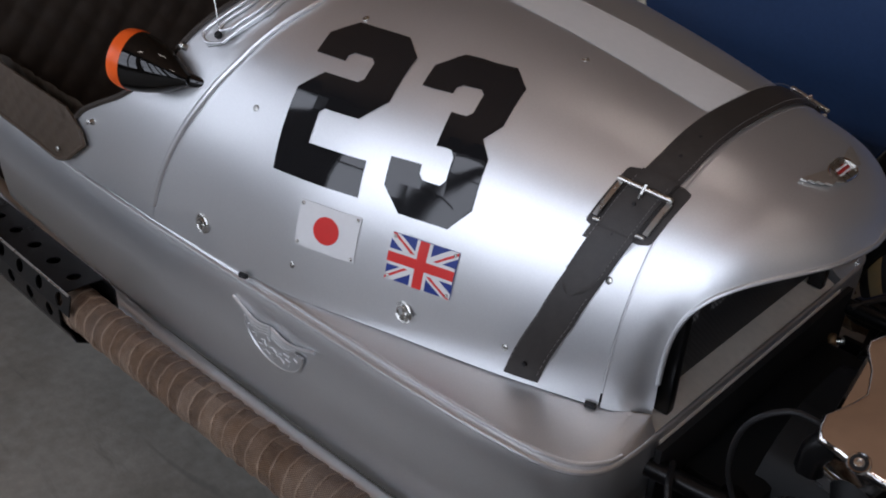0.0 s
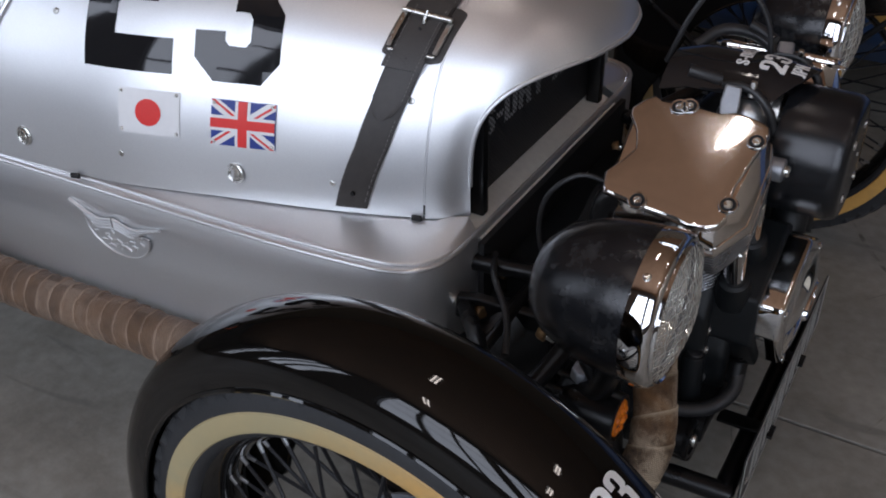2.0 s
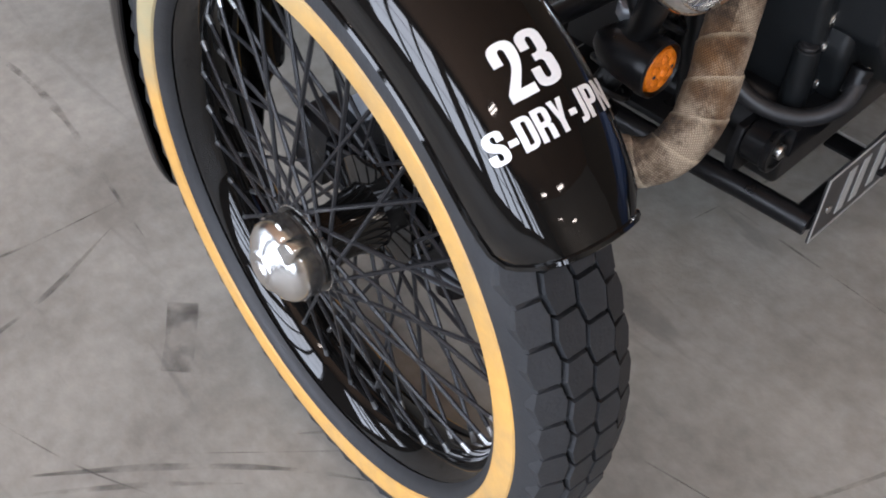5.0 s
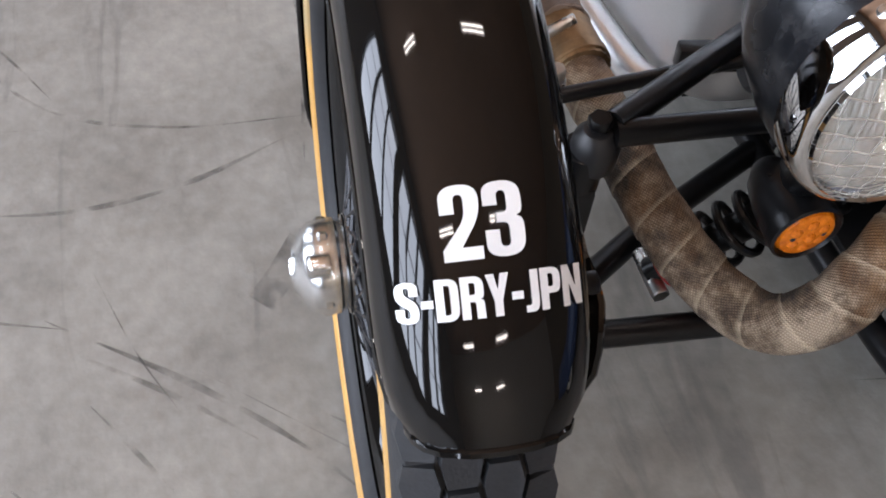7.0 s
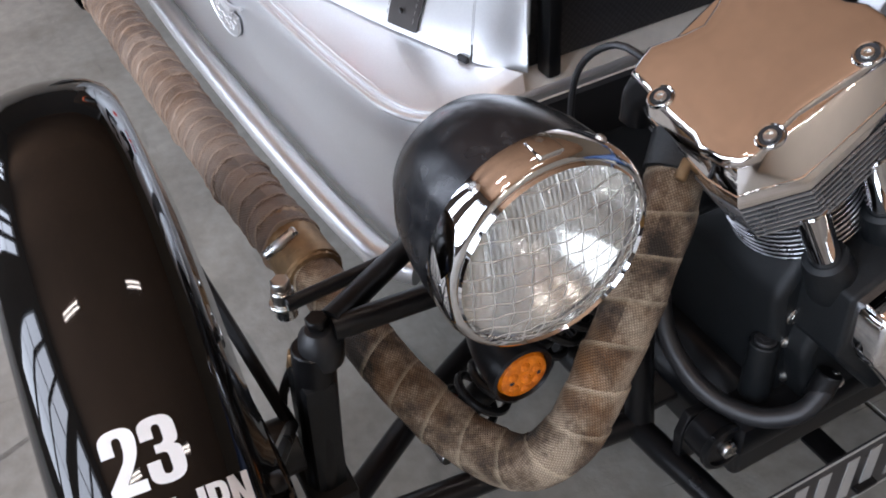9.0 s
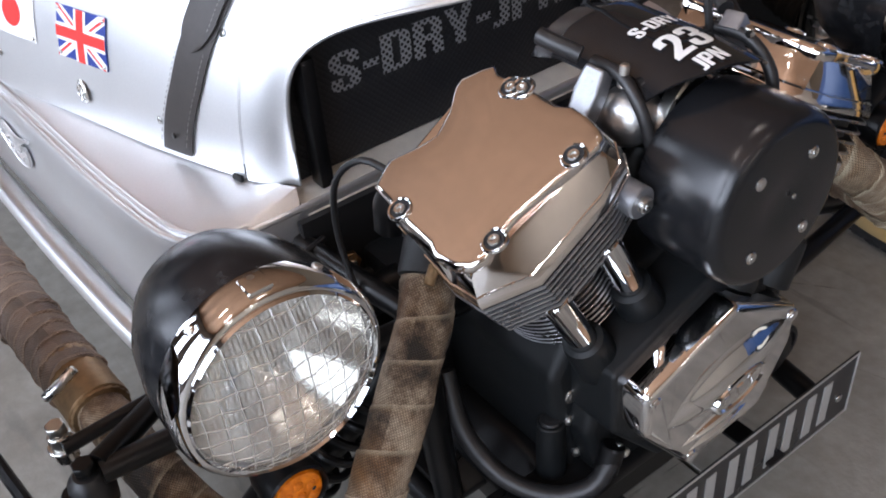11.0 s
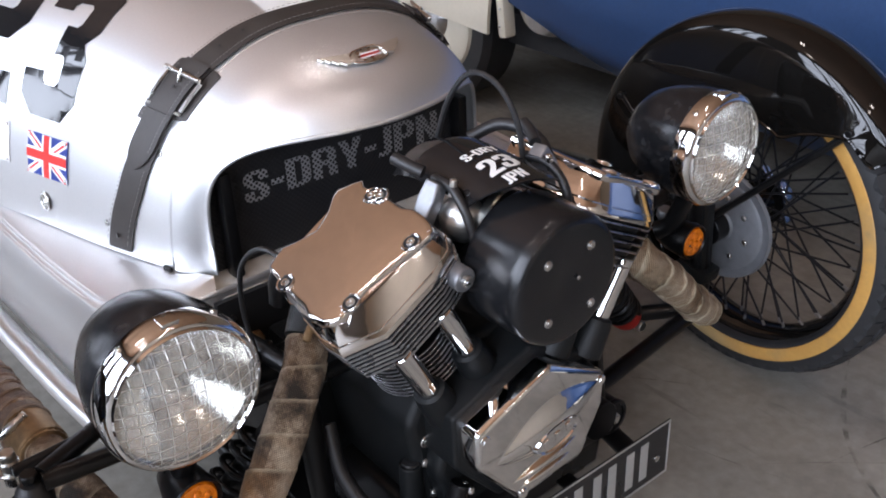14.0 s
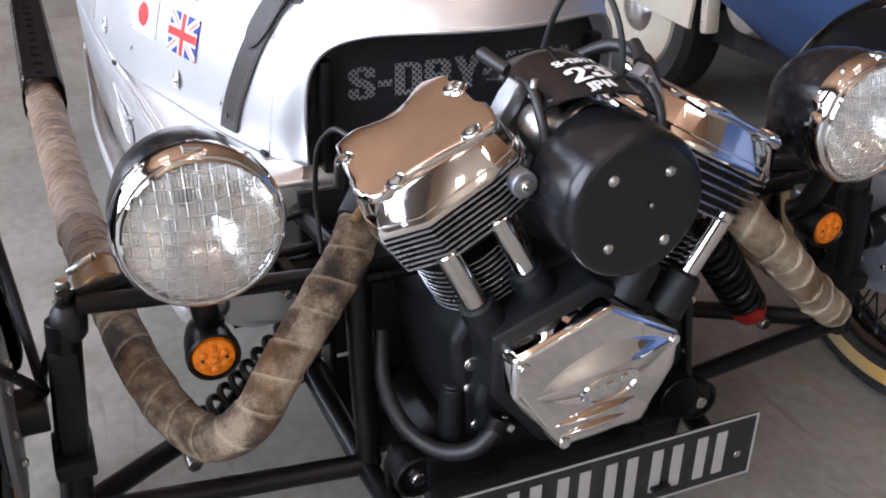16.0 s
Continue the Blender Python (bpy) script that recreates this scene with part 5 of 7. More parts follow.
    part("nut", rod((0.023, s * 0.449, 0.466), (0.025, s * 0.449, 0.484), 0.0155, 6), DULL_ALLOY, car, "grey bracket nut")
part("cross_tube", rod((0.186, -0.238, 0.143), (0.186, 0.238, 0.143), 0.017, 14), BLACK_SATIN, car, "black front cross tube")
part("cross_tube", rod((-0.012, -0.26, 0.455), (-0.012, 0.26, 0.455), 0.012, 14), BLACK_SATIN, car)
part("bulkhead", box((0.01, 0.56, 0.29), pose(-0.214, 0, 0.35)), DARK, car, "dark bulkhead behind the engine", False)
part("undertray", box((0.24, 0.52, 0.012), pose(-0.1, 0, 0.185), 0.003), BLACK_SATIN, car, "black tray under the engine")
part("sump", prism([(-0.2, 0.13), (0.2, 0.13), (0.21, 0.2), (0.17, 0.245), (-0.17, 0.245), (-0.21, 0.2)], pose(-0.08, 0, 0, 90, 0, 90), 0.2, 0.01), BLACK_SATIN, car, "black engine cradle")
part("gearbox", box((0.11, 0.42, 0.2), pose(-0.155, 0, 0.33), 0.015), BLACK_WRINKLE, car, "black gearbox casing")
for s in (-1, 1):
    rack = part("steering_rack", rod((-0.13, s * 0.20, 0.415), (-0.135, s * 0.33, 0.412), 0.024, 20), BLACK_SATIN, car, "black steering rack with a rubber bellows")
    bel = []
    for k in range(15):
        bel.append((0.027 if k % 2 else 0.020, 0.006 * k))
    part("bellows", lathe(bel, frame_of((-0.135, s * 0.33, 0.412), (-0.137, s * 0.45, 0.43)), 20), HOSE, rack)
    part("bracket_plate", box((0.02, 0.2, 0.03), pose(-0.175, s * 0.36, 0.395, 0, 0, 12 * s), 0.004), BLACK_SATIN, car, "black suspension bracket")
    part("bracket_plate", box((0.10, 0.012, 0.16), pose(-0.15, s * 0.27, 0.33), 0.004), BLACK_SATIN, car, "black suspension bracket")
    part("brake_hose", tube([(-0.2, s * 0.26, 0.47), (-0.17, s * 0.32, 0.475), (-0.12, s * 0.38, 0.465), (-0.09, s * 0.44, 0.45)], 0.005, 8), HOSE, car, "black brake hose")

# ---- number plate ----
PL = pose(0.211, -0.003, 0.193, 90, 0, 90)
plate = part("number_plate", prism([(-0.262, -0.054), (0.262, -0.054), (0.262, 0.054), (-0.262, 0.054)], PL, 0.0025), PLATE_BLACK, car, "black pressed number plate with silver characters and border", False)
for a, b in (((-0.262, 0.051), (0.262, 0.054)), ((-0.262, -0.054), (0.262, -0.051)), ((-0.262, -0.051), (-0.259, 0.051)), ((0.259, -0.051), (0.262, 0.051))):
    part("border", prism([(a[0], a[1]), (b[0], a[1]), (b[0], b[1]), (a[0], b[1])], PL @ pose(0, 0, 0.0026), 0.0012), PLATE_SILVER, plate, "", False)
for i in range(6):
    u = -0.185 + 0.074 * i
    for d in (-0.0165, 0.0165):
        part("character_bar", prism([(u + d - 0.0085, -0.036), (u + d + 0.0085, -0.036), (u + d + 0.0085, 0.036), (u + d - 0.0085, 0.036)], PL @ pose(0, 0, 0.0026), 0.0012), PLATE_SILVER, plate, "plain silver character bar", False)
for u in (-0.234, 0.234):
    part("screw", rod(PL @ Vector((u, -0.012, 0.002)), PL @ Vector((u, -0.012, 0.005)), 0.006, 12), STEEL, plate)
for s in (-1, 1):
    part("plate_bracket", box((0.09, 0.03, 0.006), pose(0.178, s * 0.1, 0.165), 0.002), BLACK_SATIN, car, "black plate bracket")

# ---- engine ----
def bolt(p, d, r=0.008, parent=None, mat=None, tall=0.008):
    d = Vector(d).normalized()
    ob = part("bolt", add_rod(rod(Vector(p), Vector(p) + d * tall, r, 14), Vector(p) + d * (tall - 0.0005), Vector(p) + d * (tall + 0.0005), r * 0.5, 6), mat or STEEL, parent or engine)
    return ob


CASE = [(-0.15, 0.2), (-0.16, 0.3), (-0.175, 0.40), (-0.14, 0.455), (-0.06, 0.50), (0.06, 0.50), (0.14, 0.455), (0.165, 0.40), (0.16, 0.3), (0.15, 0.2), (0.09, 0.165), (-0.09, 0.165)]
FACE = pose(0, 0, 0, 90, 0, 90)
engine = part("engine", prism(CASE, pose(-0.13, 0, 0) @ FACE, 0.235, 0.014), BLACK_WRINKLE, car, "black V-twin engine with chrome covers and finned cylinders")
part("crankcase_boss", prism([(-0.12, 0.21), (-0.15, 0.32), (-0.12, 0.42), (0.0, 0.465), (0.11, 0.42), (0.13, 0.33), (0.1, 0.23)], pose(0.09, 0, 0) @ FACE, 0.045, 0.012), BLACK_WRINKLE, engine)
part("cover_base", prism([(-0.144, 0.352), (-0.146, 0.438), (-0.006, 0.493), (0.119, 0.421), (0.118, 0.35), (0.07, 0.262), (-0.066, 0.256)], pose(0.07, 0, 0) @ FACE, 0.098, 0.006), BLACK_WRINKLE, engine)
part("case_shoulder", prism([(-0.165, 0.30), (-0.155, 0.38), (-0.10, 0.455), (-0.02, 0.51), (0.06, 0.50), (0.13, 0.43), (0.14, 0.33), (0.09, 0.24), (-0.11, 0.225)], pose(0.03, 0, 0) @ FACE, 0.072, 0.02, 0.93), BLACK_WRINKLE, engine, "smooth black crankcase shoulder")
for x, y, z, r in ((0.099, -0.144, 0.362, 0.0105), (0.1, -0.147, 0.325, 0.0075), (0.118, -0.13, 0.328, 0.0075), (0.099, -0.088, 0.441, 0.0085), (0.099, -0.122, 0.405, 0.0075), (0.1, -0.135, 0.262, 0.0075), (0.099, 0.1, 0.44, 0.0085), (0.099, 0.125, 0.37, 0.0085), (0.09, -0.16, 0.402, 0.007)):
    bolt((x, y, z), (1, 0, 0), r)
part("bolt_lug", prism([(-0.142, 0.316), (-0.118, 0.316), (-0.112, 0.338), (-0.134, 0.342)], pose(0.085, 0, 0) @ FACE, 0.033, 0.005), BLACK_WRINKLE, engine)
part("oil_boss", rod((0.094, -0.166, 0.225), (0.094, -0.166, 0.327), 0.0185, 20, 0.0165), BLACK_WRINKLE, engine)
bolt((0.094, -0.166, 0.326), (0, 0, 1), 0.0125, None, HOSE, 0.005)
# polished cam cover
COVER = [(-0.134, 0.366), (-0.136, 0.426), (-0.004, 0.477), (0.108, 0.412), (0.106, 0.36), (0.065, 0.279), (-0.06, 0.269)]
cover = part("cam_cover", prism(COVER, pose(0.166, 0, 0) @ FACE, 0.039, 0.009), CHROME, engine, "polished chrome cam cover with an oval badge")


def eye_bulge(cy, cz, half_l, half_w, height, tilt):
    """A pointed oval swelling on the cover's face."""
    rows = []
    for i in range(29):
        u = -1 + 2 * i / 28
        w = half_w * (0.02 + 0.98 * (1 - u * u) ** 0.9)
        row = []
        for j in range(17):
            v = -1 + 2 * j / 16
            h = height * (1 - u * u) * math.cos(math.pi / 2 * v) ** 1.3
            a, b = u * half_l, v * w
            row.append(Vector((0.2048 + h, cy + a * math.cos(tilt) - b * math.sin(tilt), cz + a * math.sin(tilt) + b * math.cos(tilt))))
        rows.append(row)
    return add_grid(bmesh.new(), rows)


part("rib", eye_bulge(-0.004, 0.381, 0.1, 0.04, 0.017, radians(12)), CHROME, cover)
part("badge", lathe([(0.0, 0.004), (0.85, 0.0035), (0.92, 0.006), (1.0, 0.006), (1.06, 0.0)], pose(0.217, -0.004, 0.367, 0, 90, 0) @ Matrix.Rotation(radians(12), 4, 'Z') @ Matrix.Diagonal((0.02, 0.041, 1, 1)), 40, False), CHROME, cover, "raised oval badge with plain bars")
for k in range(3):
    part("badge_bar", box((0.004, 0.010, 0.014), pose(0.221, -0.025 + 0.021 * k, 0.363 + 0.0045 * k, 12, 0, 0), 0.0015), CHROME, cover)
part("rib", eye_bulge(-0.012, 0.318, 0.062, 0.011, 0.009, radians(8)), CHROME, cover)
part("rib", eye_bulge(-0.012, 0.298, 0.05, 0.008, 0.006, radians(6)), CHROME, cover)
for y, z in ((-0.122, 0.412), (0.097, 0.402), (-0.054, 0.28)):
    bolt((0.199, y, z), (1, 0, 0), 0.009, cover, CHROME)

# air cleaner drum
AC = pose(0.129, -0.002, 0.618, 0, 90, 0)
drum = part("air_cleaner", lathe([(0.0, 0.0), (0.084, 0.0), (0.090, 0.004), (0.092, 0.012), (0.0925, 0.045), (0.092, 0.084), (0.0908, 0.093), (0.0875, 0.0995), (0.0825, 0.1025), (0.078, 0.1035), (0.04, 0.1035), (0.026, 0.1028), (0.016, 0.1012), (0.0, 0.1008)], AC, 72, False), AIR_BLACK, engine, "satin black drum air cleaner")
for y, z in ((-0.040, 0.658), (0.034, 0.659), (-0.038, 0.574), (0.038, 0.572)):
    bolt((0.231, y, z), (1, 0, 0), 0.0066, drum, None, 0.0035)
part("plug", rod((0.2325, 0.014, 0.62), (0.2345, 0.014, 0.62), 0.003, 8), STEEL, drum)
part("inlet", tube([(0.12, 0, 0.65), (0.08, 0, 0.66), (0.04, 0.01, 0.63), (0.02, 0.0, 0.56)], 0.044, 24), BLACK_SATIN, engine, "black inlet elbow")

# cylinders
TOPPOLY = [(-0.096, -0.077), (-0.102, -0.062), (-0.105, -0.05), (-0.086, -0.023), (-0.077, -0.006), (-0.08, 0.006), (-0.085, 0.022), (-0.1, 0.044), (-0.101, 0.054), (-0.087, 0.071), (-0.077, 0.079), (-0.066, 0.073), (-0.045, 0.074), (-0.02, 0.075), (0.003, 0.073), (0.017, 0.073), (0.034, 0.079), (0.054, 0.077), (0.071, 0.072), (0.079, 0.067), (0.081, 0.058), (0.074, 0.029), (0.068, 0.007), (0.060, -0.026), (0.059, -0.048), (0.062, -0.072), (0.056, -0.085), (0.043, -0.093), (0.02, -0.096), (0.005, -0.090), (-0.025, -0.088), (-0.044, -0.086), (-0.073, -0.080)]
SKIRT_TOP = [(-0.1, -0.074), (0.02, -0.094), (0.052, -0.088), (0.064, -0.062), (0.078, 0.04), (0.081, 0.062), (0.062, 0.079), (-0.08, 0.08), (-0.1, 0.055)]
BASEPOLY = [(-0.106, -0.088), (0.02, -0.105), (0.055, -0.102), (0.087, -0.052), (0.091, 0.035), (0.084, 0.072), (0.066, 0.086), (-0.08, 0.087), (-0.106, 0.06)]


def skewed(poly):
    """Draws the upper half of an outline back and up."""
    return [(x - 0.075 * max(0, y + 0.06), y + 0.046 * max(0, y + 0.06)) for x, y in poly]


TOPPOLY, SKIRT_TOP, BASEPOLY = skewed(TOPPOLY), skewed(SKIRT_TOP), skewed(BASEPOLY)


def smooth_ring(poly):
    return [Vector((x, y)) for x, y in poly + poly[:1]]


def along(side, dx, angle, z):
    """A frame on a cylinder's top: x along the car, y inwards and up the slope, z along the cylinder."""
    sn, cs = math.sin(radians(angle)), math.cos(radians(angle))
    return Matrix(((1, 0, 0, 0.065 + dx), (0, -side * cs, side * sn, -0.2067 if side < 0 else 0.191), (0, sn, cs, z), (0, 0, 0, 1)))


def cylinder(side, dx):
    m, low = along(side, dx, 28, 0.6735), along(side, dx, 28, 0.657)
    base = BASEPOLY
    rb = bmesh.new()
    # chrome box: a waisted top plate with a rolled edge on a flared, facetted skirt
    plate_rings = [[(x * sc, y * sc, h) for x, y in TOPPOLY] for sc, h in ((1.0, -0.014), (1.03, -0.0105), (1.035, -0.007), (1.03, -0.0038), (1.012, -0.0012), (0.985, -0.0002), (0.96, 0.0), (0.8, 0.0005), (0.6, 0.0009), (0.35, 0.0012), (0.12, 0.0013))]
    skirt_rings = [[(x * 1.012, y * 1.012, -0.057) for x, y in base], [(x * 1.012, y * 1.012, -0.051) for x, y in base], [(x, y, -0.049) for x, y in base],
                   [(x, y, -0.012) for x, y in SKIRT_TOP], [(x * 0.96, y * 0.96, -0.009) for x, y in SKIRT_TOP]]
    for outline in (plate_rings, skirt_rings):
        rings = [[rb.verts.new(m @ Vector(p)) for p in ring] for ring in outline]
        n = len(rings[0])
        for a, b in zip(rings, rings[1:]):
            for i in range(n):
                rb.faces.new((a[i], a[(i + 1) % n], b[(i + 1) % n], b[i]))
        rb.faces.new(rings[-1])
        rb.faces.new(rings[0])
    rocker = part("rocker_cover", rb, ROCKER, engine, "polished chrome rocker cover")
    for x, y in ((-0.050, -0.082), (0.060, -0.055), (0.063, 0.047), (-0.050, 0.075), (-0.038, 0.0795)):
        part("pocket", lathe([(0.0045, 0.0004), (0.0098, 0.0006), (0.0102, 0.0022), (0.0118, 0.0028), (0.013, 0.0016), (0.0134, 0.0)], m @ pose(x, y, 0), 28, False), CHROME, rocker, "chrome rimmed bolt pocket")
        # dark ring on the flat plate paints the shade of a recess
        part("pocket_shade", lathe([(0.004, 0.0009), (0.0096, 0.0011)], m @ pose(x, y, 0), 24, False), DARK, rocker)
        part("bolt", lathe([(0.0, 0.0014), (0.0026, 0.0014), (0.003, 0.0034), (0.0052, 0.0036), (0.0058, 0.0028), (0.0058, 0.0008)], m @ pose(x, y, 0), 20, False), STEEL, rocker, "socket-head cap screw")
    bead = [m @ Vector((a[0] * 0.84 + b[0] * 0.16, a[1] * 0.84 + b[1] * 0.16, -0.0425)) for a, b in zip(BASEPOLY, SKIRT_TOP)]
    part("skirt_bead", add_tube(bmesh.new(), bead + bead[:1], 0.0014, 6), CHROME, rocker)
    # head fins: broad, bright-edged
    fm = None
    for k in range(7 if side < 0 else 6):
        z = -0.061 - (0.0088 if side < 0 else 0.0118) * k
        sc = 1.0 - 0.012 * k
        f = part("head_fin", prism([(x * sc, y * sc) for x, y in base], m @ pose(0, 0, z - 0.0035), 0.0035, 0.001), BLACK_SATIN, engine, "" if k else "black cooling fin with a bright machined edge")
        ring = [(x * sc * 1.004, y * sc * 1.004) for x, y in base]
        part("fin_edge", add_tube(bmesh.new(), [m @ Vector((x, y, z - 0.0018)) for x, y in smooth_ring(ring)], 0.0017, 6), FIN, f)
    part("head", prism([(x * 0.86, y * 0.86) for x, y in base], m @ pose(0, 0, -0.125), 0.07, 0.004), BLACK_SATIN, engine, "black cylinder head")
    barrel = part("barrel", lathe([(0.052, -0.30), (0.052, -0.115)], low @ pose(-0.02, 0, 0), 32), BLACK_SATIN, engine, "black finned barrel")
    for k in range(9):
        z = -0.15 - 0.0085 * k
        part("barrel_fin", lathe([(0.05, 0), (0.072, 0), (0.073, 0.001), (0.073, 0.0025), (0.072, 0.0035), (0.05, 0.0035)], low @ pose(-0.02, 0, z), 40, False), BLACK_SATIN, barrel)
        part("fin_edge", lathe([(0.0728, 0.0006), (0.0736, 0.001), (0.0736, 0.0026), (0.0728, 0.003)], low @ pose(-0.02, 0, z), 40, False), FIN, barrel)
    # pushrod tubes on the front
    for u in (-0.04, 0.0345):
        a, b = low @ Vector((0.068, u, -0.095)), low @ Vector((0.064, u, -0.188))
        pt = part("pushrod_tube", rod(a, b, 0.0155, 24), CHROME, engine, "chrome pushrod tube")
        part("seat", lathe([(0.0165, 0), (0.022, 0.003), (0.024, 0.012), (0.028, 0.06), (0.0, 0.075)], frame_of(b, b + (b - a)), 20), BLACK_WRINKLE, pt)
    return m


FIN = material("machined_fin_edge", (0.45, 0.45, 0.46), 0.28, 0.9, 0.15, 30)
MR = cylinder(-1, 0.0)
ML = cylinder(1, 0.03)
bossb = part("head_boss", rod((0.11, -0.11, 0.634), (0.16, -0.11, 0.634), 0.0165, 24), DULL_ALLOY, engine, "plated round boss")
bolt((0.159, -0.11, 0.634), (1, 0, 0), 0.008, bossb)

# black top panel with lettering
def panel(x, y, out=0.0):
    return Vector((x, y, 0.740 - 5.0 * y * y - (max(0, abs(y) - 0.035) * 5) ** 2 * 0.35 - max(0, x - 0.1) * 0.12 - max(0, 0.0 - x) * 0.3 + out))


tp = part("top_panel", thicken(add_grid(bmesh.new(), [[panel(-0.04 + (0.197 + 0.25 * y - 2.2 * max(0, abs(y) - 0.02) ** 1.5) * i / 14, y) for y in [-0.068 + 0.126 * j / 20 for j in range(21)]] for i in range(15)]), 0.003), DECAL_BLACK, engine, "glossy black curved engine panel with white lettering")
for txt, h, w, u, v in (("S-DRY", 0.018, 0.058, 0.071, -0.028), ("23", 0.037, 0.052, 0.122, -0.03), ("JPN", 0.020, 0.034, 0.149, -0.025)):
    part("lettering", bend(cells(lettering(txt, h, w), 0.01), lambda a, b, u=u, v=v: panel(u - b, v + a, 0.0018)), DECAL_WHITE, tp, "white lettering")
part("throttle_body", lathe([(0.0, 0.034), (0.012, 0.032), (0.022, 0.026), (0.029, 0.015), (0.031, 0.0), (0.031, -0.03), (0.026, -0.034)], pose(0.085, -0.05, 0.672, 0, 55, -40), 36, False), ALLOY, engine, "cast alloy throttle body")
part("clamp_band", lathe([(0.044, 0), (0.0465, 0.002), (0.0465, 0.014), (0.044, 0.016)], pose(0.107, -0.008, 0.663, 0, 90, 8), 48, False), STEEL, engine, "bright clamp band behind the air cleaner")

# throttle bracket, coils, cables
for s, dx in ((-1, 0.0), (1, 0.03)):
    part("intake_bracket", prism([(-0.012, -0.036), (0.01, -0.036), (0.013, 0.0), (0.012, 0.022), (-0.01, 0.025), (-0.014, 0.0)], pose(0.068 + dx, s * 0.082, 0.7, 55 * -s, 0, 12), 0.02, 0.003), DULL_ALLOY, engine, "cast alloy bracket")
    part("ignition_cap", tube([(0.05 + dx, s * 0.084, 0.735), (0.03 + dx, s * 0.094, 0.742), (0.01 + dx, s * 0.1, 0.747)], 0.0085, 12), HOSE, engine, "black plug cap")
    part("sensor", rod((0.092 + dx, s * 0.072, 0.712), (0.092 + dx, s * 0.068, 0.735), 0.005, 10), STEEL, engine)
    part("hose", tube([(0.05 + dx, s * 0.066, 0.722), (0.09 + dx, s * 0.07, 0.722), (0.12 + dx, s * 0.072, 0.695), (0.132 + dx, s * 0.066, 0.65)], 0.0065, 10), HOSE, engine, "black rubber hose")
part("cable", tube([(-0.06, 0.02, 0.70), (-0.03, 0.025, 0.78), (0.0, 0.04, 0.823), (0.04, 0.052, 0.815), (0.072, 0.058, 0.77), (0.085, 0.06, 0.70)], 0.0042, 8), HOSE, engine, "looping black cable")
part("hose", tube([(-0.03, 0.06, 0.715), (0.0, 0.095, 0.735), (0.05, 0.115, 0.725), (0.09, 0.105, 0.70)], 0.009, 12), HOSE, engine, "thick black hose")
part("spark_lead", tube([(-0.035, -0.245, 0.63), (-0.075, -0.262, 0.64), (-0.115, -0.275, 0.60), (-0.12, -0.28, 0.53), (-0.085, -0.285, 0.46)], 0.0038, 8), HOSE, engine, "black spark plug lead")
part("plug_cap", tube([(-0.005, -0.235, 0.625), (-0.04, -0.248, 0.632)], 0.011, 12), HOSE, engine)
part("oil_hose", tube([(-0.02, -0.225, 0.36), (0.02, -0.235, 0.30), (0.075, -0.225, 0.262), (0.125, -0.195, 0.25), (0.155, -0.16, 0.265), (0.156, -0.132, 0.288)], 0.0115, 14), HOSE, engine, "thick black oil hose")
part("hose_union", rod((0.153, -0.138, 0.272), (0.152, -0.124, 0.306), 0.0145, 12), BLACK_SATIN, engine, "black hose union")
bolt((0.15, -0.118, 0.298), (1, 0, 0.3), 0.006)
bolt((0.15, -0.108, 0.282), (1, 0, 0.3), 0.006)
part("front_beam", box((0.055, 0.43, 0.045), pose(0.108, 0, 0.222), 0.005), BLACK_SATIN, engine, "black front engine beam")
part("side_housing", prism([(0.12, 0.27), (0.13, 0.40), (0.165, 0.425), (0.2, 0.40), (0.205, 0.31), (0.175, 0.26)], pose(0.06, 0, 0) @ FACE, 0.055, 0.008), BLACK_WRINKLE, engine, "black side housing")
for y, z in ((0.15, 0.41), (0.188, 0.395), (0.192, 0.31), (0.14, 0.285)):
    bolt((0.114, y, z), (1, 0, 0), 0.0065)
part("plug_boot", tube([(-0.02, -0.252, 0.628), (-0.035, -0.258, 0.605), (-0.037, -0.262, 0.575)], 0.017, 24, 0.003, jitter=0.004), BLACK_SATIN, engine, "crinkled black tape round the plug lead")
part("oil_filter", rod((0.02, 0.17, 0.25), (0.15, 0.17, 0.25), 0.034, 28), BLACK_SATIN, engine, "black oil filter")
part("side_bracket", box((0.05, 0.012, 0.14), pose(0.1, 0.19, 0.33, 8, 0, 0), 0.004), BLACK_SATIN, engine)

# ---- bonnet fittings ----
def on_bonnet(x, arc, out=0.001):
    return bonnet(x, theta_at(x, arc), out)


TWO = [(0, 7.2), (0, 8.7), (1.3, 10), (4.7, 10), (6, 8.7), (6, 5.6), (4.7, 4.2), (2.4, 4.2), (2.1, 3.9), (2.1, 2.1), (6, 2.1), (6, 0), (0, 0), (0, 4.9), (1.3, 6.2), (3.6, 6.2), (3.9, 6.5), (3.9, 7.6), (3.6, 7.9), (2.4, 7.9), (2.1, 7.6), (2.1, 7.2)]
THREE = [(0, 7.2), (0, 8.7), (1.3, 10), (4.7, 10), (6, 8.7), (6, 6.1), (5.2, 5.1), (6, 4.1), (6, 1.3), (4.7, 0), (1.3, 0), (0, 1.3), (0, 2.9), (2.1, 2.9), (2.1, 2.4), (2.4, 2.1), (3.6, 2.1), (3.9, 2.4), (3.9, 3.7), (3.6, 4.1), (2.6, 4.1), (2.6, 6.1), (3.6, 6.1), (3.9, 6.4), (3.9, 7.6), (3.6, 7.9), (2.4, 7.9), (2.1, 7.6), (2.1, 7.2)]
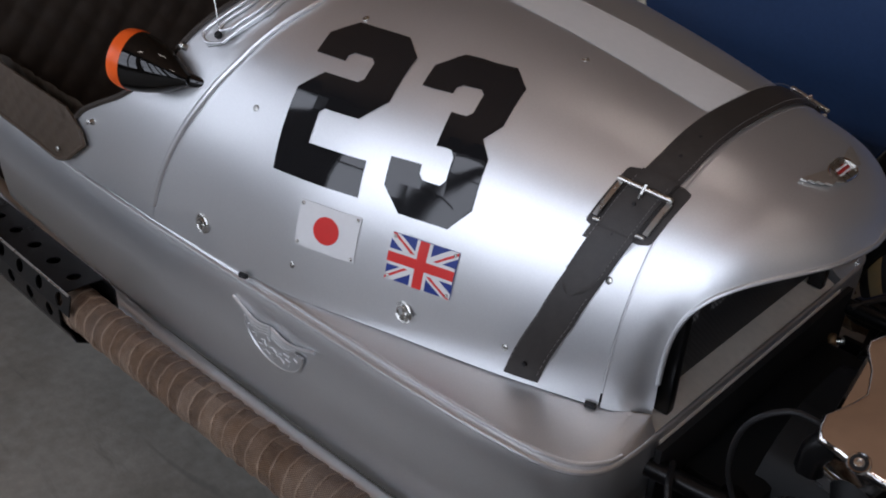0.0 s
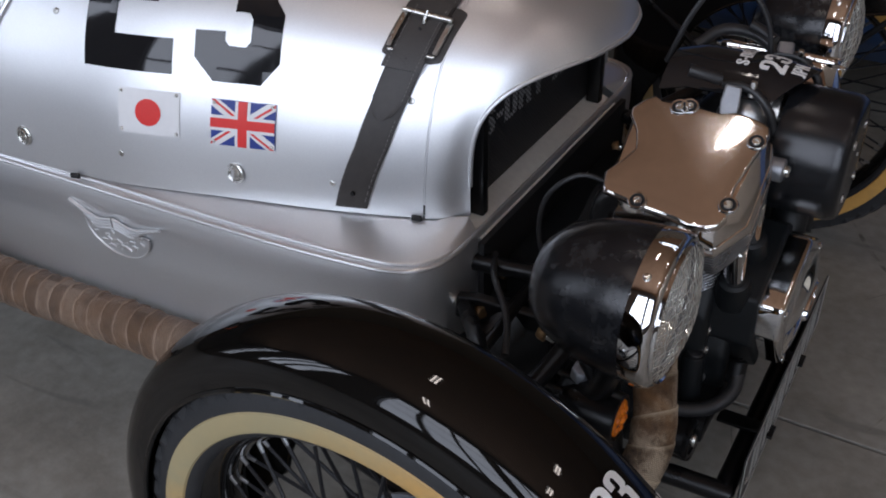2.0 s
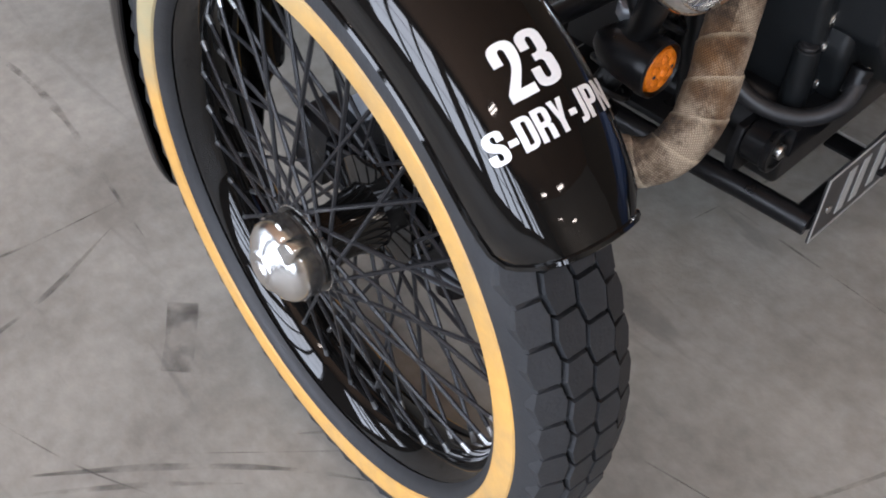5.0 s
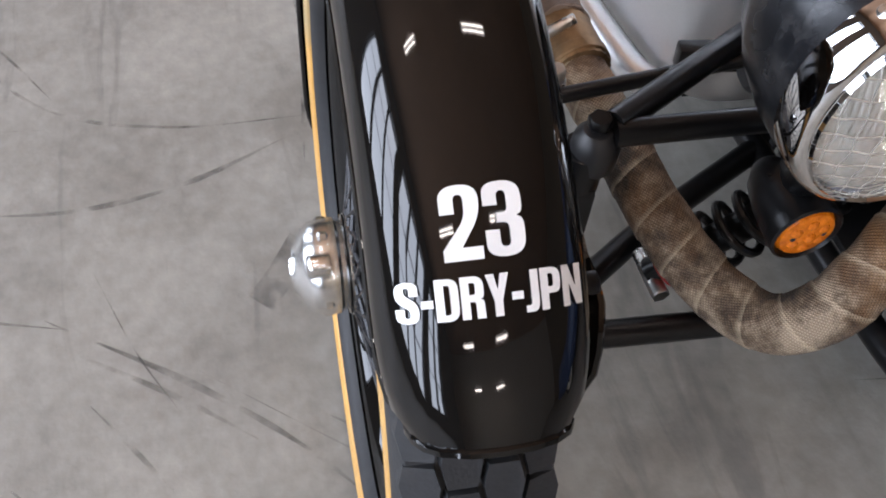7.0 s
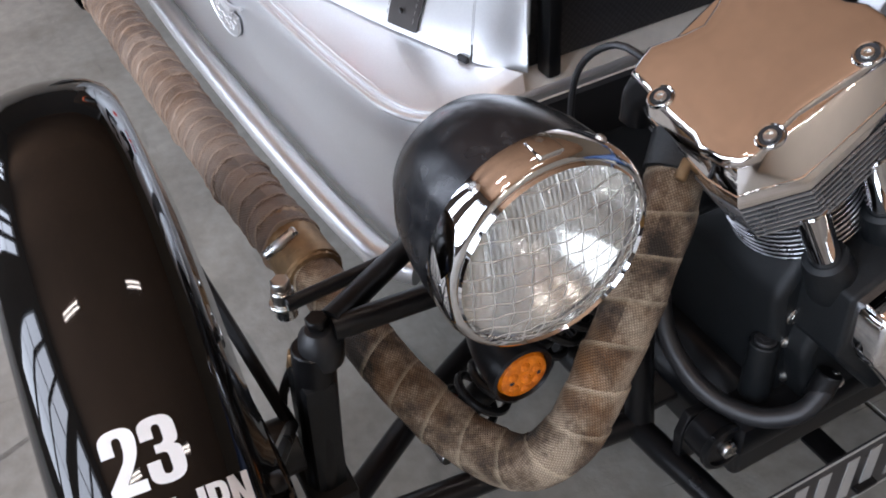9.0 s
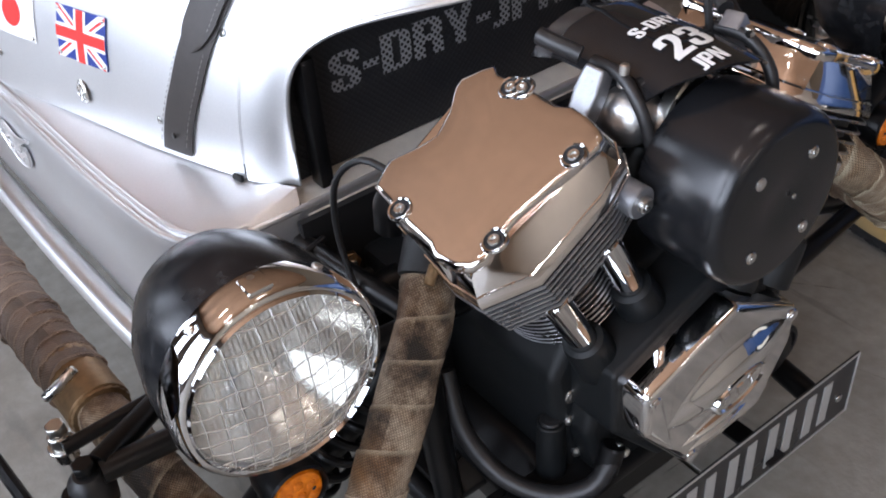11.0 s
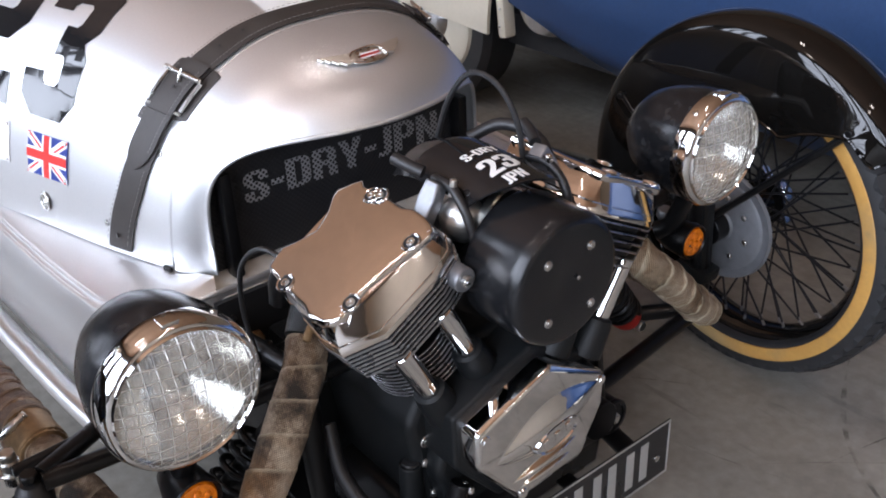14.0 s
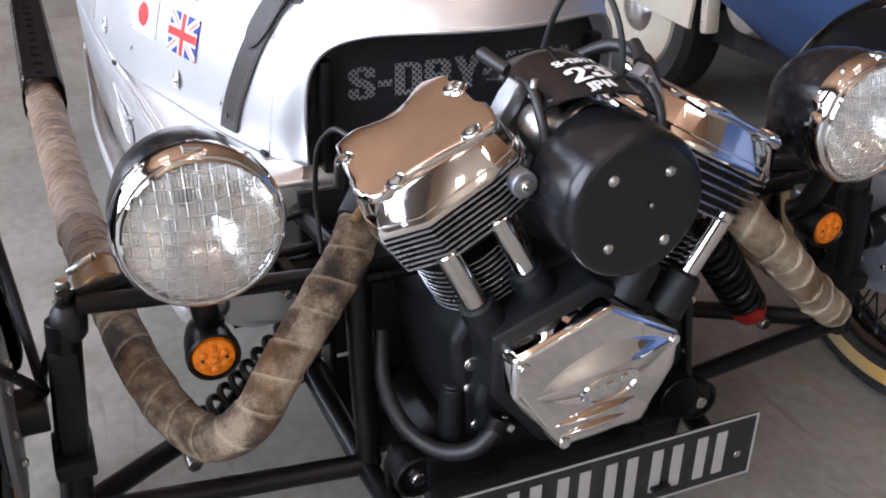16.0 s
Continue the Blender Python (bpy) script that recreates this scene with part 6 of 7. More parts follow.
for poly, x0, kx, sh, a0 in ((TWO, -0.832, 0.0247, 0.003, 0.186), (THREE, -0.648, 0.0217, 0.0037, 0.182)):
    bm = flat_shape([poly], 0.8)
    part("racing_number", bend(bm, lambda u, v: on_bonnet(x0 + kx * u - sh * v, a0 + 0.0254 * v)), DECAL_BLACK, car, "large black block numeral", recalc=False)


def clip_poly(poly, w, h):
    """Cuts a polygon to the rectangle 0..w, 0..h."""
    for axis, lim, sign in ((0, 0, 1), (0, w, -1), (1, 0, 1), (1, h, -1)):
        out = []
        for i, p in enumerate(poly):
            q = poly[(i + 1) % len(poly)]
            dp, dq = sign * (p[axis] - lim), sign * (q[axis] - lim)
            if dp >= 0:
                out.append(p)
            if dp * dq < 0:
                t = dp / (dp - dq)
                out.append((p[0] + (q[0] - p[0]) * t, p[1] + (q[1] - p[1]) * t))
        poly = out
        if not poly:
            break
    return poly


def band(p, q, w0, w1=None):
    """A strip from p to q; w0, w1: how far it reaches to its left and right."""
    w1 = w0 if w1 is None else w1
    d = Vector((q[0] - p[0], q[1] - p[1])).normalized()
    n = Vector((-d.y, d.x))
    return [(p[0] + n.x * w0, p[1] + n.y * w0), (q[0] + n.x * w0, q[1] + n.y * w0), (q[0] - n.x * w1, q[1] - n.y * w1), (p[0] - n.x * w1, p[1] - n.y * w1)]


def flag(name, label, x0, a0, w, h, layers, ground):
    base = bend(flat_shape([[(0, 0), (w, 0), (w, h), (0, h)]], 0.012), lambda u, v: on_bonnet(x0 + u, a0 + v, 0.0022))
    f = part(name, thicken(base, 0.0012), ground, car, label)
    for i, (polys, mat, nm) in enumerate(layers):
        polys = [p for p in (clip_poly(q, w, h) for q in polys) if len(p) > 2]
        part(nm, bend(flat_shape(polys, 0.012), lambda u, v, i=i: on_bonnet(x0 + u, a0 + v, 0.0029 + 0.0003 * i)), mat, f)
    for u, v in ((0.005, 0.005), (w - 0.005, 0.005), (0.005, h - 0.005), (w - 0.005, h - 0.005)):
        p = on_bonnet(x0 + u, a0 + v, 0.002)
        q = on_bonnet(x0 + u, a0 + v, 0.0055)
        part("rivet", lathe([(0.003, 0), (0.0028, 0.0018), (0.0016, 0.003), (0.0, 0.0034)], frame_of(p, q), 12), STEEL, f)


FW, FH = 0.1, 0.0695
flag("flag_plate", "white enamel plate with a red disc", -0.768, 0.0905, FW, FH, [([arc_poly(FW / 2, FH / 2, 0.021, 0, 2 * math.pi * 39 / 40, 39)], FLAG_RED, "red_disc")], FLAG_WHITE)
C0, C1, C2, C3 = (0, 0), (FW, FH), (0, FH), (FW, 0)
MID = (FW / 2, FH / 2)
flag("flag_plate", "enamel plate with red, white and blue crosses", -0.618, 0.087, FW, FH, [
    ([band((-0.02, -0.0139), (0.12, 0.0834), 0.0072), band((-0.02, 0.0834), (0.12, -0.0139), 0.0072)], FLAG_WHITE, "white_diagonal"),
    ([band(C0, MID, 0.0035, 0.0), band(MID, C1, 0.0, 0.0035), band(C2, MID, 0.0035, 0.0), band(MID, C3, 0.0, 0.0035)], FLAG_RED, "red_diagonal"),
    ([band((0, FH / 2), (FW, FH / 2), 0.0118), band((FW / 2, 0), (FW / 2, FH), 0.0118)], FLAG_WHITE, "white_cross"),
    ([band((0, FH / 2), (FW, FH / 2), 0.0072), band((FW / 2, 0), (FW / 2, FH), 0.0072)], FLAG_RED, "red_cross")], FLAG_BLUE)

# turn fasteners and screws
for x, a in ((-0.583, 0.043), (-0.965, 0.047)):
    M = frame_of(on_bonnet(x, a, 0), on_bonnet(x, a, 0.01))
    fa = part("turn_fastener", lathe([(0.0165, 0), (0.0165, 0.002), (0.0145, 0.0035), (0.0125, 0.0025), (0.0115, 0.0008), (0.0, 0.0008)], M, 32), STEEL, car, "plated quarter-turn fastener")
    part("handle", add_tube(bmesh.new(), [M @ Vector((0.009 * math.cos(t), 0.009 * math.sin(t), 0.004)) for t in np.linspace(0.6, 4.4, 24)], 0.0018, 8), STEEL, fa)
    part("centre", rod(M @ Vector((0.005, 0, 0.001)), M @ Vector((0.005, 0, 0.0055)), 0.0045, 12), STEEL, fa)
for x, a in ((-0.9, 0.258), (-0.77, 0.053), (-0.83, 0.45), (-0.53, 0.50), (-0.33, 0.178), (-0.432, 0.045)):
    M = frame_of(on_bonnet(x, a, 0), on_bonnet(x, a, 0.01))
    part("screw", lathe([(0.0052, 0), (0.0052, 0.001), (0.004, 0.0018), (0.0016, 0.0018), (0.0014, 0.001), (0.0, 0.001)], M, 16), STEEL, car)
for x, y in ((-0.86, -0.459), (-0.31, -0.304)):
    part("edge_clip", box((0.016, 0.006, 0.008), pose(x, y, 0.524, 0, 0, 15), 0.002), DARK, car, "small black rubber stop")

# leather bonnet strap
STH = (0.0, 0.22, 0.47, 0.69, 0.9, 1.1, 1.571)
SXC = (-0.404, -0.375, -0.354, -0.342, -0.334, -0.328, -0.327)


def strap_point(th, w, out):
    return bonnet(symmetric(th, STH, SXC) + w, th, out)


def strap_sheet(t0, t1, half, out, n=40, tip=0.0, corner=0.0):
    rows = []
    for i in range(n + 1):
        f = i / n
        th = t0 + (t1 - t0) * f
        k = half
        if tip and f < tip:
            k = half * math.sqrt(max(0.02, 1 - ((tip - f) / tip) ** 2))
        if corner:
            e = max(0, (corner - min(f, 1 - f)) / corner)
            k = half - 0.012 * (1 - math.sqrt(max(0.0, 1 - e * e)))
        rows.append([strap_point(th, k * j / 4, out - 0.0008 * (abs(j) == 4)) for j in range(-4, 5)])
    return thicken(add_grid(bmesh.new(), rows), 0.0035)


strap = part("bonnet_strap", strap_sheet(0.01, math.pi - 0.01, 0.0235, 0.0052, 110), LEATHER, car, "dark leather bonnet strap with a steel buckle")
for s, flip in ((1, False), (-1, True)):
    T = (lambda t: math.pi - t) if flip else (lambda t: t)
    part("strap_tongue", strap_sheet(T(0.34), T(0.98), 0.023, 0.0105, 30, 0.22), LEATHER, strap, "strap end with punched holes")
    part("buckle_pad", strap_sheet(T(0.64), T(0.985), 0.042, 0.0022, 24, 0.0, 0.09), LEATHER, strap)
    part("keeper", strap_sheet(T(0.585), T(0.65), 0.027, 0.0145, 6), LEATHER, strap, "leather keeper loop")
    frame_pts = [(0.872, -0.032), (0.69, -0.032), (0.69, 0.032), (0.872, 0.032)]
    for a, b in ((0, 1), (2, 3)):
        pts = [strap_point(T(frame_pts[a][0] + (frame_pts[b][0] - frame_pts[a][0]) * i / 6), frame_pts[a][1], 0.010) for i in range(7)]
        part("buckle_side", thicken(add_grid(bmesh.new(), [[p + Vector((-0.0035, 0, 0)) for p in pts], [p + Vector((0.0035, 0, 0)) for p in pts]]), 0.003), STEEL, strap, "plated buckle frame")
    part("buckle_bar", rod(strap_point(T(0.878), -0.036, 0.0155), strap_point(T(0.878), 0.036, 0.0155), 0.0038, 12), STEEL, strap, "plated roller bar")
    part("buckle_bar", rod(strap_point(T(0.675), -0.033, 0.0065), strap_point(T(0.675), 0.033, 0.0065), 0.0025, 12), STEEL, strap)
    part("buckle_prong", tube([strap_point(T(0.833), 0, 0.011), strap_point(T(0.862), 0, 0.0165), strap_point(T(0.895), 0, 0.0195)], 0.0026, 8, 0.006), STEEL, strap)
    for th in (0.64, 0.8, 1.12, 1.27):
        part("hole", rod(strap_point(T(th), 0, 0.0085 if th > 1 else 0.0135), strap_point(T(th), 0, 0.009 if th > 1 else 0.0142), 0.0026, 10), DARK, strap)
    part("rivet", lathe([(0.004, 0), (0.0034, 0.002), (0.0, 0.0026)], frame_of(strap_point(T(0.05), 0.0, 0.0085), strap_point(T(0.05), 0.0, 0.02)), 12), BLACK_SATIN, strap)
st = bmesh.new()
for w in (-0.0205, 0.0205):
    for i in range(150):
        th = 0.03 + (math.pi - 0.06) * i / 150
        if 0.34 < th < 0.98 or 0.34 < math.pi - th < 0.98:
            o = 0.0143
            if not (0.44 < min(th, math.pi - th) < 0.93):
                continue
        else:
            o = 0.0089
        add_rod(st, strap_point(th, w, o), strap_point(th + 0.012, w, o), 0.0004, 5, None, 0.0001)
tagged(part("stitching", st, STITCH, strap, "pale grey stitching"), kind="stuff")

# winged emblem on the nose
def on_nose(u, v, out):
    # u across the car, v up the nose from the emblem's middle
    u, v = (u + 0.010) * 0.8 - 0.010, v * 0.8
    th = math.pi / 2 + math.asin(max(-1, min(1, (abs(u + 0.014) / 0.262) ** (ROUND / 2)))) * math.copysign(1, u + 0.014)
    k = 0.48 - v / 0.19
    p = nose(k, th)
    e = 1e-3
    nrm = (nose(k + e, th) - nose(k - e, th)).cross(nose(k, th + e) - nose(k, th - e)).normalized()
    if nrm.z < 0:
        nrm = -nrm
    return p + nrm * out


emb = part("nose_emblem", thicken(bend(flat_shape([arc_poly(-0.010, 0, 0.0155, 0, 2 * math.pi * 29 / 30, 29)], 0.01), lambda u, v: on_nose(u, v, 0.004)), 0.003), STEEL, car, "winged chrome emblem with a red centre")
part("enamel", bend(flat_shape([arc_poly(-0.010, 0, 0.007, 0, 2 * math.pi * 23 / 24, 23)], 0.01), lambda u, v: on_nose(u, v, 0.0043)), RED, emb, "chipped red enamel")
part("ring", tube([on_nose(-0.010 + 0.016 * math.cos(t), 0.016 * math.sin(t), 0.0045) for t in np.linspace(0, 2 * math.pi, 30)], 0.0018, 6, 0.004), CHROME, emb)
for sg in (-1, 1):
    for k in range(4):
        y0 = 0.009 - 0.0048 * k
        wing = [(-0.010 + sg * 0.012, y0 + 0.003), (-0.010 + sg * (0.064 - 0.011 * k), y0 + 0.007 - 0.002 * k), (-0.010 + sg * (0.056 - 0.011 * k), y0 - 0.0005 - 0.002 * k), (-0.010 + sg * 0.012, y0 - 0.003)]
        part("wing_feather", thicken(bend(flat_shape([wing], 0.01), lambda u, v, k=k: on_nose(u, v, 0.0045 + 0.0008 * k)), 0.0035), TINNED, emb)
for k in range(2):
    part("badge_bar", bend(flat_shape([[(-0.017, -0.006 + 0.008 * k), (-0.003, -0.006 + 0.008 * k), (-0.003, -0.003 + 0.008 * k), (-0.017, -0.003 + 0.008 * k)]], 0.01), lambda u, v: on_nose(u, v, 0.0048)), FLAG_WHITE, emb)

# winged badge on the tub side
def tub_y(x, z):
    d = 0.502 - z
    return float(np.interp(x, (-1.2, -0.8, -0.5), (-0.462, -0.453, -0.438))) - float(np.interp(d, (0, 0.012, 0.05, 0.1, 0.16), (0, 0.0035, 0.0035, 0.001, -0.002)))


def on_tub(x, z, out):
    return Vector((x, tub_y(x, z) - out, z))


disc_pts = [(-0.789 + 0.068 * math.cos(t), 0.447 + 0.056 * math.sin(t) - 0.06 * 0.058 * math.cos(t)) for t in np.linspace(math.pi * 0.98, 2 * math.pi * 0.995, 26)]
wb = part("winged_badge", thicken(bend(flat_shape([disc_pts], 0.012), lambda u, v: on_tub(u, v, 0.003)), 0.003), SILVER, car, "winged silver badge riveted to the body side")
part("badge_rim", add_tube(bmesh.new(), [on_tub(u, v, 0.006) for u, v in disc_pts], 0.0017, 6), SILVER_EDGE, wb)
rng = random.Random(5)
for k in range(48):
    u, v = -0.789 + rng.uniform(-0.058, 0.058), 0.443 - rng.uniform(0.0, 0.045)
    if ((u + 0.789) / 0.06) ** 2 + ((v - 0.447) / 0.048) ** 2 < 1:
        part("relief_bar", box((rng.uniform(0.005, 0.016), 0.003, rng.uniform(0.003, 0.006)), Matrix.Translation(on_tub(u, v, 0.0065)) @ pose(0, 0, 0, 0, rng.uniform(-40, 40), 0), 0.001), SILVER_EDGE, wb)
for k in range(4):
    dz = -0.0055 * k
    part("wing", add_tube(bmesh.new(), smooth_path([on_tub(-0.886 + 0.014 * k, 0.475 + dz, 0.005), on_tub(-0.832, 0.456 + dz, 0.006), on_tub(-0.793, 0.463 + dz, 0.0065)], 0.008), 0.0027, 8), SILVER_EDGE, wb)
    part("wing", add_tube(bmesh.new(), smooth_path([on_tub(-0.791, 0.463 + dz, 0.0065), on_tub(-0.752, 0.453 + dz, 0.006), on_tub(-0.693 - 0.016 * k, 0.468 + dz, 0.005)], 0.008), 0.0027, 8), SILVER_EDGE, wb)

# ---- radiator mesh with lettering ----
def mesh_material(name, bar, hole):
    m = bpy.data.materials.new(name)
    m.use_nodes = True
    n, l = m.node_tree.nodes, m.node_tree.links
    b = n["Principled BSDF"]
    tc = n.new("ShaderNodeTexCoord")
    mp = n.new("ShaderNodeMapping")
    mp.inputs["Rotation"].default_value = (radians(45), 0, 0)
    l.new(tc.outputs["Object"], mp.inputs["Vector"])
    v = n.new("ShaderNodeTexVoronoi")
    v.inputs["Scale"].default_value, v.inputs["Randomness"].default_value = 155, 0.0
    l.new(mp.outputs["Vector"], v.inputs["Vector"])
    r = n.new("ShaderNodeValToRGB")
    r.color_ramp.elements[0].position, r.color_ramp.elements[1].position = 0.36, 0.44
    r.color_ramp.elements[0].color, r.color_ramp.elements[1].color = (*hole, 1), (*bar, 1)
    l.new(v.outputs["Distance"], r.inputs["Fac"])
    l.new(r.outputs["Color"], b.inputs["Base Color"])
    b.inputs["Roughness"].default_value = 0.5
    bp = n.new("ShaderNodeBump")
    bp.inputs["Strength"].default_value, bp.inputs["Distance"].default_value = 0.9, 0.002
    l.new(v.outputs["Distance"], bp.inputs["Height"])
    l.new(bp.outputs["Normal"], b.inputs["Normal"])
    return m


grille = part("radiator_mesh", prism(CORE, pose(-0.271, 0, 0, 90, 0, 90), 0.003), mesh_material("black_wire_mesh", (0.018, 0.018, 0.02), (0.002, 0.002, 0.002)), car, "fine black radiator mesh with painted lettering", False)
GREY_MESH = mesh_material("grey_painted_mesh", (0.28, 0.28, 0.285), (0.006, 0.006, 0.006))
lt = lettering("S-DRY-JPN", 0.05, 0.37)
part("lettering", bend(lt, lambda u, v: Vector((-0.266, -0.182 + u, 0.605 + v))), GREY_MESH, grille, "grey stencilled lettering", False)
for s in (-1, 1):
    part("radiator_post", box((0.026, 0.018, 0.17), pose(-0.25, s * 0.222, 0.592), 0.004), BLACK_SATIN, car, "black radiator side post")

# ---- cockpit ----
def quilt(p0, du, dv, nu, nv, cell, puff, normal):
    """A padded sheet stitched in diamonds."""
    rows = []
    for i in range(nu + 1):
        row = []
        for j in range(nv + 1):
            u, v = i / nu, j / nv
            a, b = du.length * u / cell, dv.length * v / cell
            h = abs(math.sin(math.pi * (a + b) / 2)) * abs(math.sin(math.pi * (a - b) / 2))
            row.append(p0 + du * u + dv * v + normal * (puff * math.sqrt(h)))
        rows.append(row)
    return add_grid(bmesh.new(), rows)


part("seat_back", quilt(Vector((-1.78, -0.40, 0.36)), Vector((0, 0.8, 0)), Vector((-0.16, 0, 0.62)), 90, 64, 0.04, 0.006, Vector((0.97, 0, 0.24))), DARK_LEATHER, car, "dark quilted leather seat back")
part("cockpit_side", quilt(Vector((-1.85, -0.425, 0.33)), Vector((0.75, 0, 0)), Vector((0, -0.012, 0.30)), 80, 34, 0.045, 0.007, Vector((0, 1, 0))), BROWN_LEATHER, car, "brown quilted cockpit lining")
part("cockpit_side", quilt(Vector((-1.85, 0.425, 0.33)), Vector((0.8, 0, 0)), Vector((0, 0.0, 0.45)), 80, 40, 0.045, 0.007, Vector((0, -1, 0))), BROWN_LEATHER, car, "brown quilted cockpit lining")
part("seat_cushion", quilt(Vector((-1.75, -0.40, 0.40)), Vector((0.5, 0, 0.04)), Vector((0, 0.8, 0)), 50, 80, 0.055, 0.014, Vector((0, 0, 1))), BROWN_LEATHER, car, "brown quilted seat cushion")
part("cockpit_floor", box((0.95, 0.86, 0.02), pose(-1.5, 0, 0.26)), DARK, car, "", False)
flap = bmesh.new()
rows = []
for i in range(41):
    f = i / 40
    lo, hi = 0.004 + 0.03 * f, float(np.interp(f, (0, 0.12, 1), (0.09, 0.115, 0.13)))
    row = []
    for j in range(25):
        a = lo + (hi - lo) * j / 24
        x = -1.378 + 0.078 * min(1, j / 17) - 0.014 * max(0, j - 19) / 5 - 0.4 * f - 0.02 * max(0, 3 - j) / 3 * (1 - f)
        q = (x / 0.02 + a / 0.02, x / 0.02 - a / 0.02)
        h = math.sqrt(abs(math.sin(math.pi * q[0] / 2) * math.sin(math.pi * q[1] / 2)))
        row.append(on_bonnet(x, a, 0.007 + 0.0025 * h))
    rows.append(row)
fl = part("cockpit_flap", thicken(add_grid(flap, rows), 0.004), BROWN_LEATHER, car, "brown quilted leather flap over the cockpit edge")
part("piping", tube([r[0] for r in reversed(rows[::3])] + rows[0][2::3], 0.004, 8, 0.008), BROWN_LEATHER, fl)
part("press_stud", rod(on_bonnet(-1.388, 0.028, 0.010), on_bonnet(-1.388, 0.028, 0.014), 0.005, 12), STEEL, fl)
for x, a in ((-1.285, 0.112), (-1.09, 0.30)):
    p, q = on_bonnet(x, a, 0), on_bonnet(x, a, 0.014)
    part("hood_stud", lathe([(0.006, 0), (0.005, 0.004), (0.0032, 0.007), (0.005, 0.011), (0.0, 0.014)], frame_of(p, q), 14), STEEL, car, "small plated hood stud")

# bullet mirror
m0, m1 = Vector((-1.153, -0.45, 0.788)), Vector((-1.046, -0.41, 0.773))
MM = frame_of(m0, m1)
ml = (m1 - m0).length
mirror = part("mirror", lathe([(0.0475, 0.02), (0.046, 0.035), (0.041, 0.055), (0.0325, 0.078), (0.022, 0.098), (0.0125, ml - 0.003), (0.0085, ml + 0.003), (0.0, ml + 0.005)], MM, 40, False), BLACK_GLOSS, car, "bullet-shaped black mirror with an orange rim")
part("rim", lathe([(0.041, -0.004), (0.0455, -0.003), (0.0475, 0.004), (0.0485, 0.012), (0.0482, 0.0205), (0.047, 0.0208)], MM, 40, False), ORANGE, mirror, "orange painted rim")
part("mirror_glass", lathe([(0.0, -0.002), (0.042, -0.002)], MM, 40, False), CHROME, mirror)
part("stalk", tube([m1 + Vector((-0.012, 0.004, -0.002)), m1 + Vector((0.01, 0.012, -0.004)), m1 + Vector((0.028, 0.022, -0.004)), m1 + Vector((0.044, 0.036, 0.004))], lambda f: 0.012 - 0.006 * f, 12, 0.006), BLACK_GLOSS, mirror)
part("screw", rod(m1 + Vector((-0.004, -0.010, 0.002)), m1 + Vector((-0.004, -0.014, 0.003)), 0.005, 12), STEEL, mirror)

# aero screen base: a long looped plate with a slot
def screen_plate(half, th0, th1, out, n=30):
    rows = []
    for i in range(n + 1):
        f = i / n
        th = th0 + (th1 - th0) * f
        k = half * math.sqrt(max(0.03, 1 - max(0, (0.08 - f) / 0.08, (f - 0.92) / 0.08) ** 2))
        xc = symmetric(th, (0.66, 0.9, 1.57), (-1.045, -1.0, -0.965))
        rows.append([bonnet(xc + k * j / 4, th, out) for j in range(-4, 5)])
    return thicken(add_grid(bmesh.new(), rows), 0.003)


scr = part("screen_base", screen_plate(0.026, 0.66, math.pi - 0.66, 0.0045), SILVER, car, "looped silver plate for a small wind screen")
for half, t0 in ((0.0245, 0.672), (0.011, 0.74)):
    side_a = [bonnet(symmetric(t, (0.66, 0.9, 1.57), (-1.045, -1.0, -0.965)) + half, t, 0.0075) for t in np.linspace(t0 + 0.03, math.pi - t0 - 0.03, 26)]
    side_b = [bonnet(symmetric(t, (0.66, 0.9, 1.57), (-1.045, -1.0, -0.965)) - half, t, 0.0075) for t in np.linspace(math.pi - t0 - 0.03, t0 + 0.03, 26)]
    tip_a, tip_b = [bonnet(symmetric(t, (0.66, 0.9, 1.57), (-1.045, -1.0, -0.965)), t, 0.0075) for t in (math.pi - t0, t0)]
    part("rolled_rim", tube(side_a + [tip_a] + side_b + [tip_b, side_a[0]], 0.0028, 8, 0.012), SILVER, scr, "rolled silver rim")
part("screen_edge", rod(bonnet(-1.03, 0.72, 0.003), bonnet(-1.03, 0.72, 0.003) + Vector((-0.06, 0.02, 0.2)), 0.0012, 8), STEEL, scr, "thin steel screen edge")
part("screen_grommet", rod(bonnet(-1.03, 0.72, 0.003), bonnet(-1.03, 0.72, 0.012), 0.006, 12), DARK, scr)

# ---- the neighbouring blue car ----
blue = tagged(new("blue_roadster"), "royal blue car with cream wings parked beside the three-wheeler", "car")
def hull(x, f):
    # f: 0 sill, 1 crown
    prof_y = float(np.interp(f, (0, 0.12, 0.3, 0.6, 0.85, 1), (0.14, 0.03, 0.0, 0.03, 0.14, 0.5)))
    prof_z = float(np.interp(f, (0, 0.12, 0.3, 0.6, 0.85, 1), (0.30, 0.38, 0.52, 0.78, 0.92, 0.98)))
    k = float(np.interp(x, (-2.6, -1.8, -1.0, 1.6, 2.4), (0.35, 0.1, 0.0, 0.0, 0.25)))
    sill = float(np.interp(x, (-2.6, -1.5, -1.1, -0.8, 0.2, 0.6), (0.2, 0.1, 0.0, -0.06, -0.08, -0.08)))
    return Vector((x, 1.22 + prof_y + k, prof_z + sill * (1 - f) ** 2))


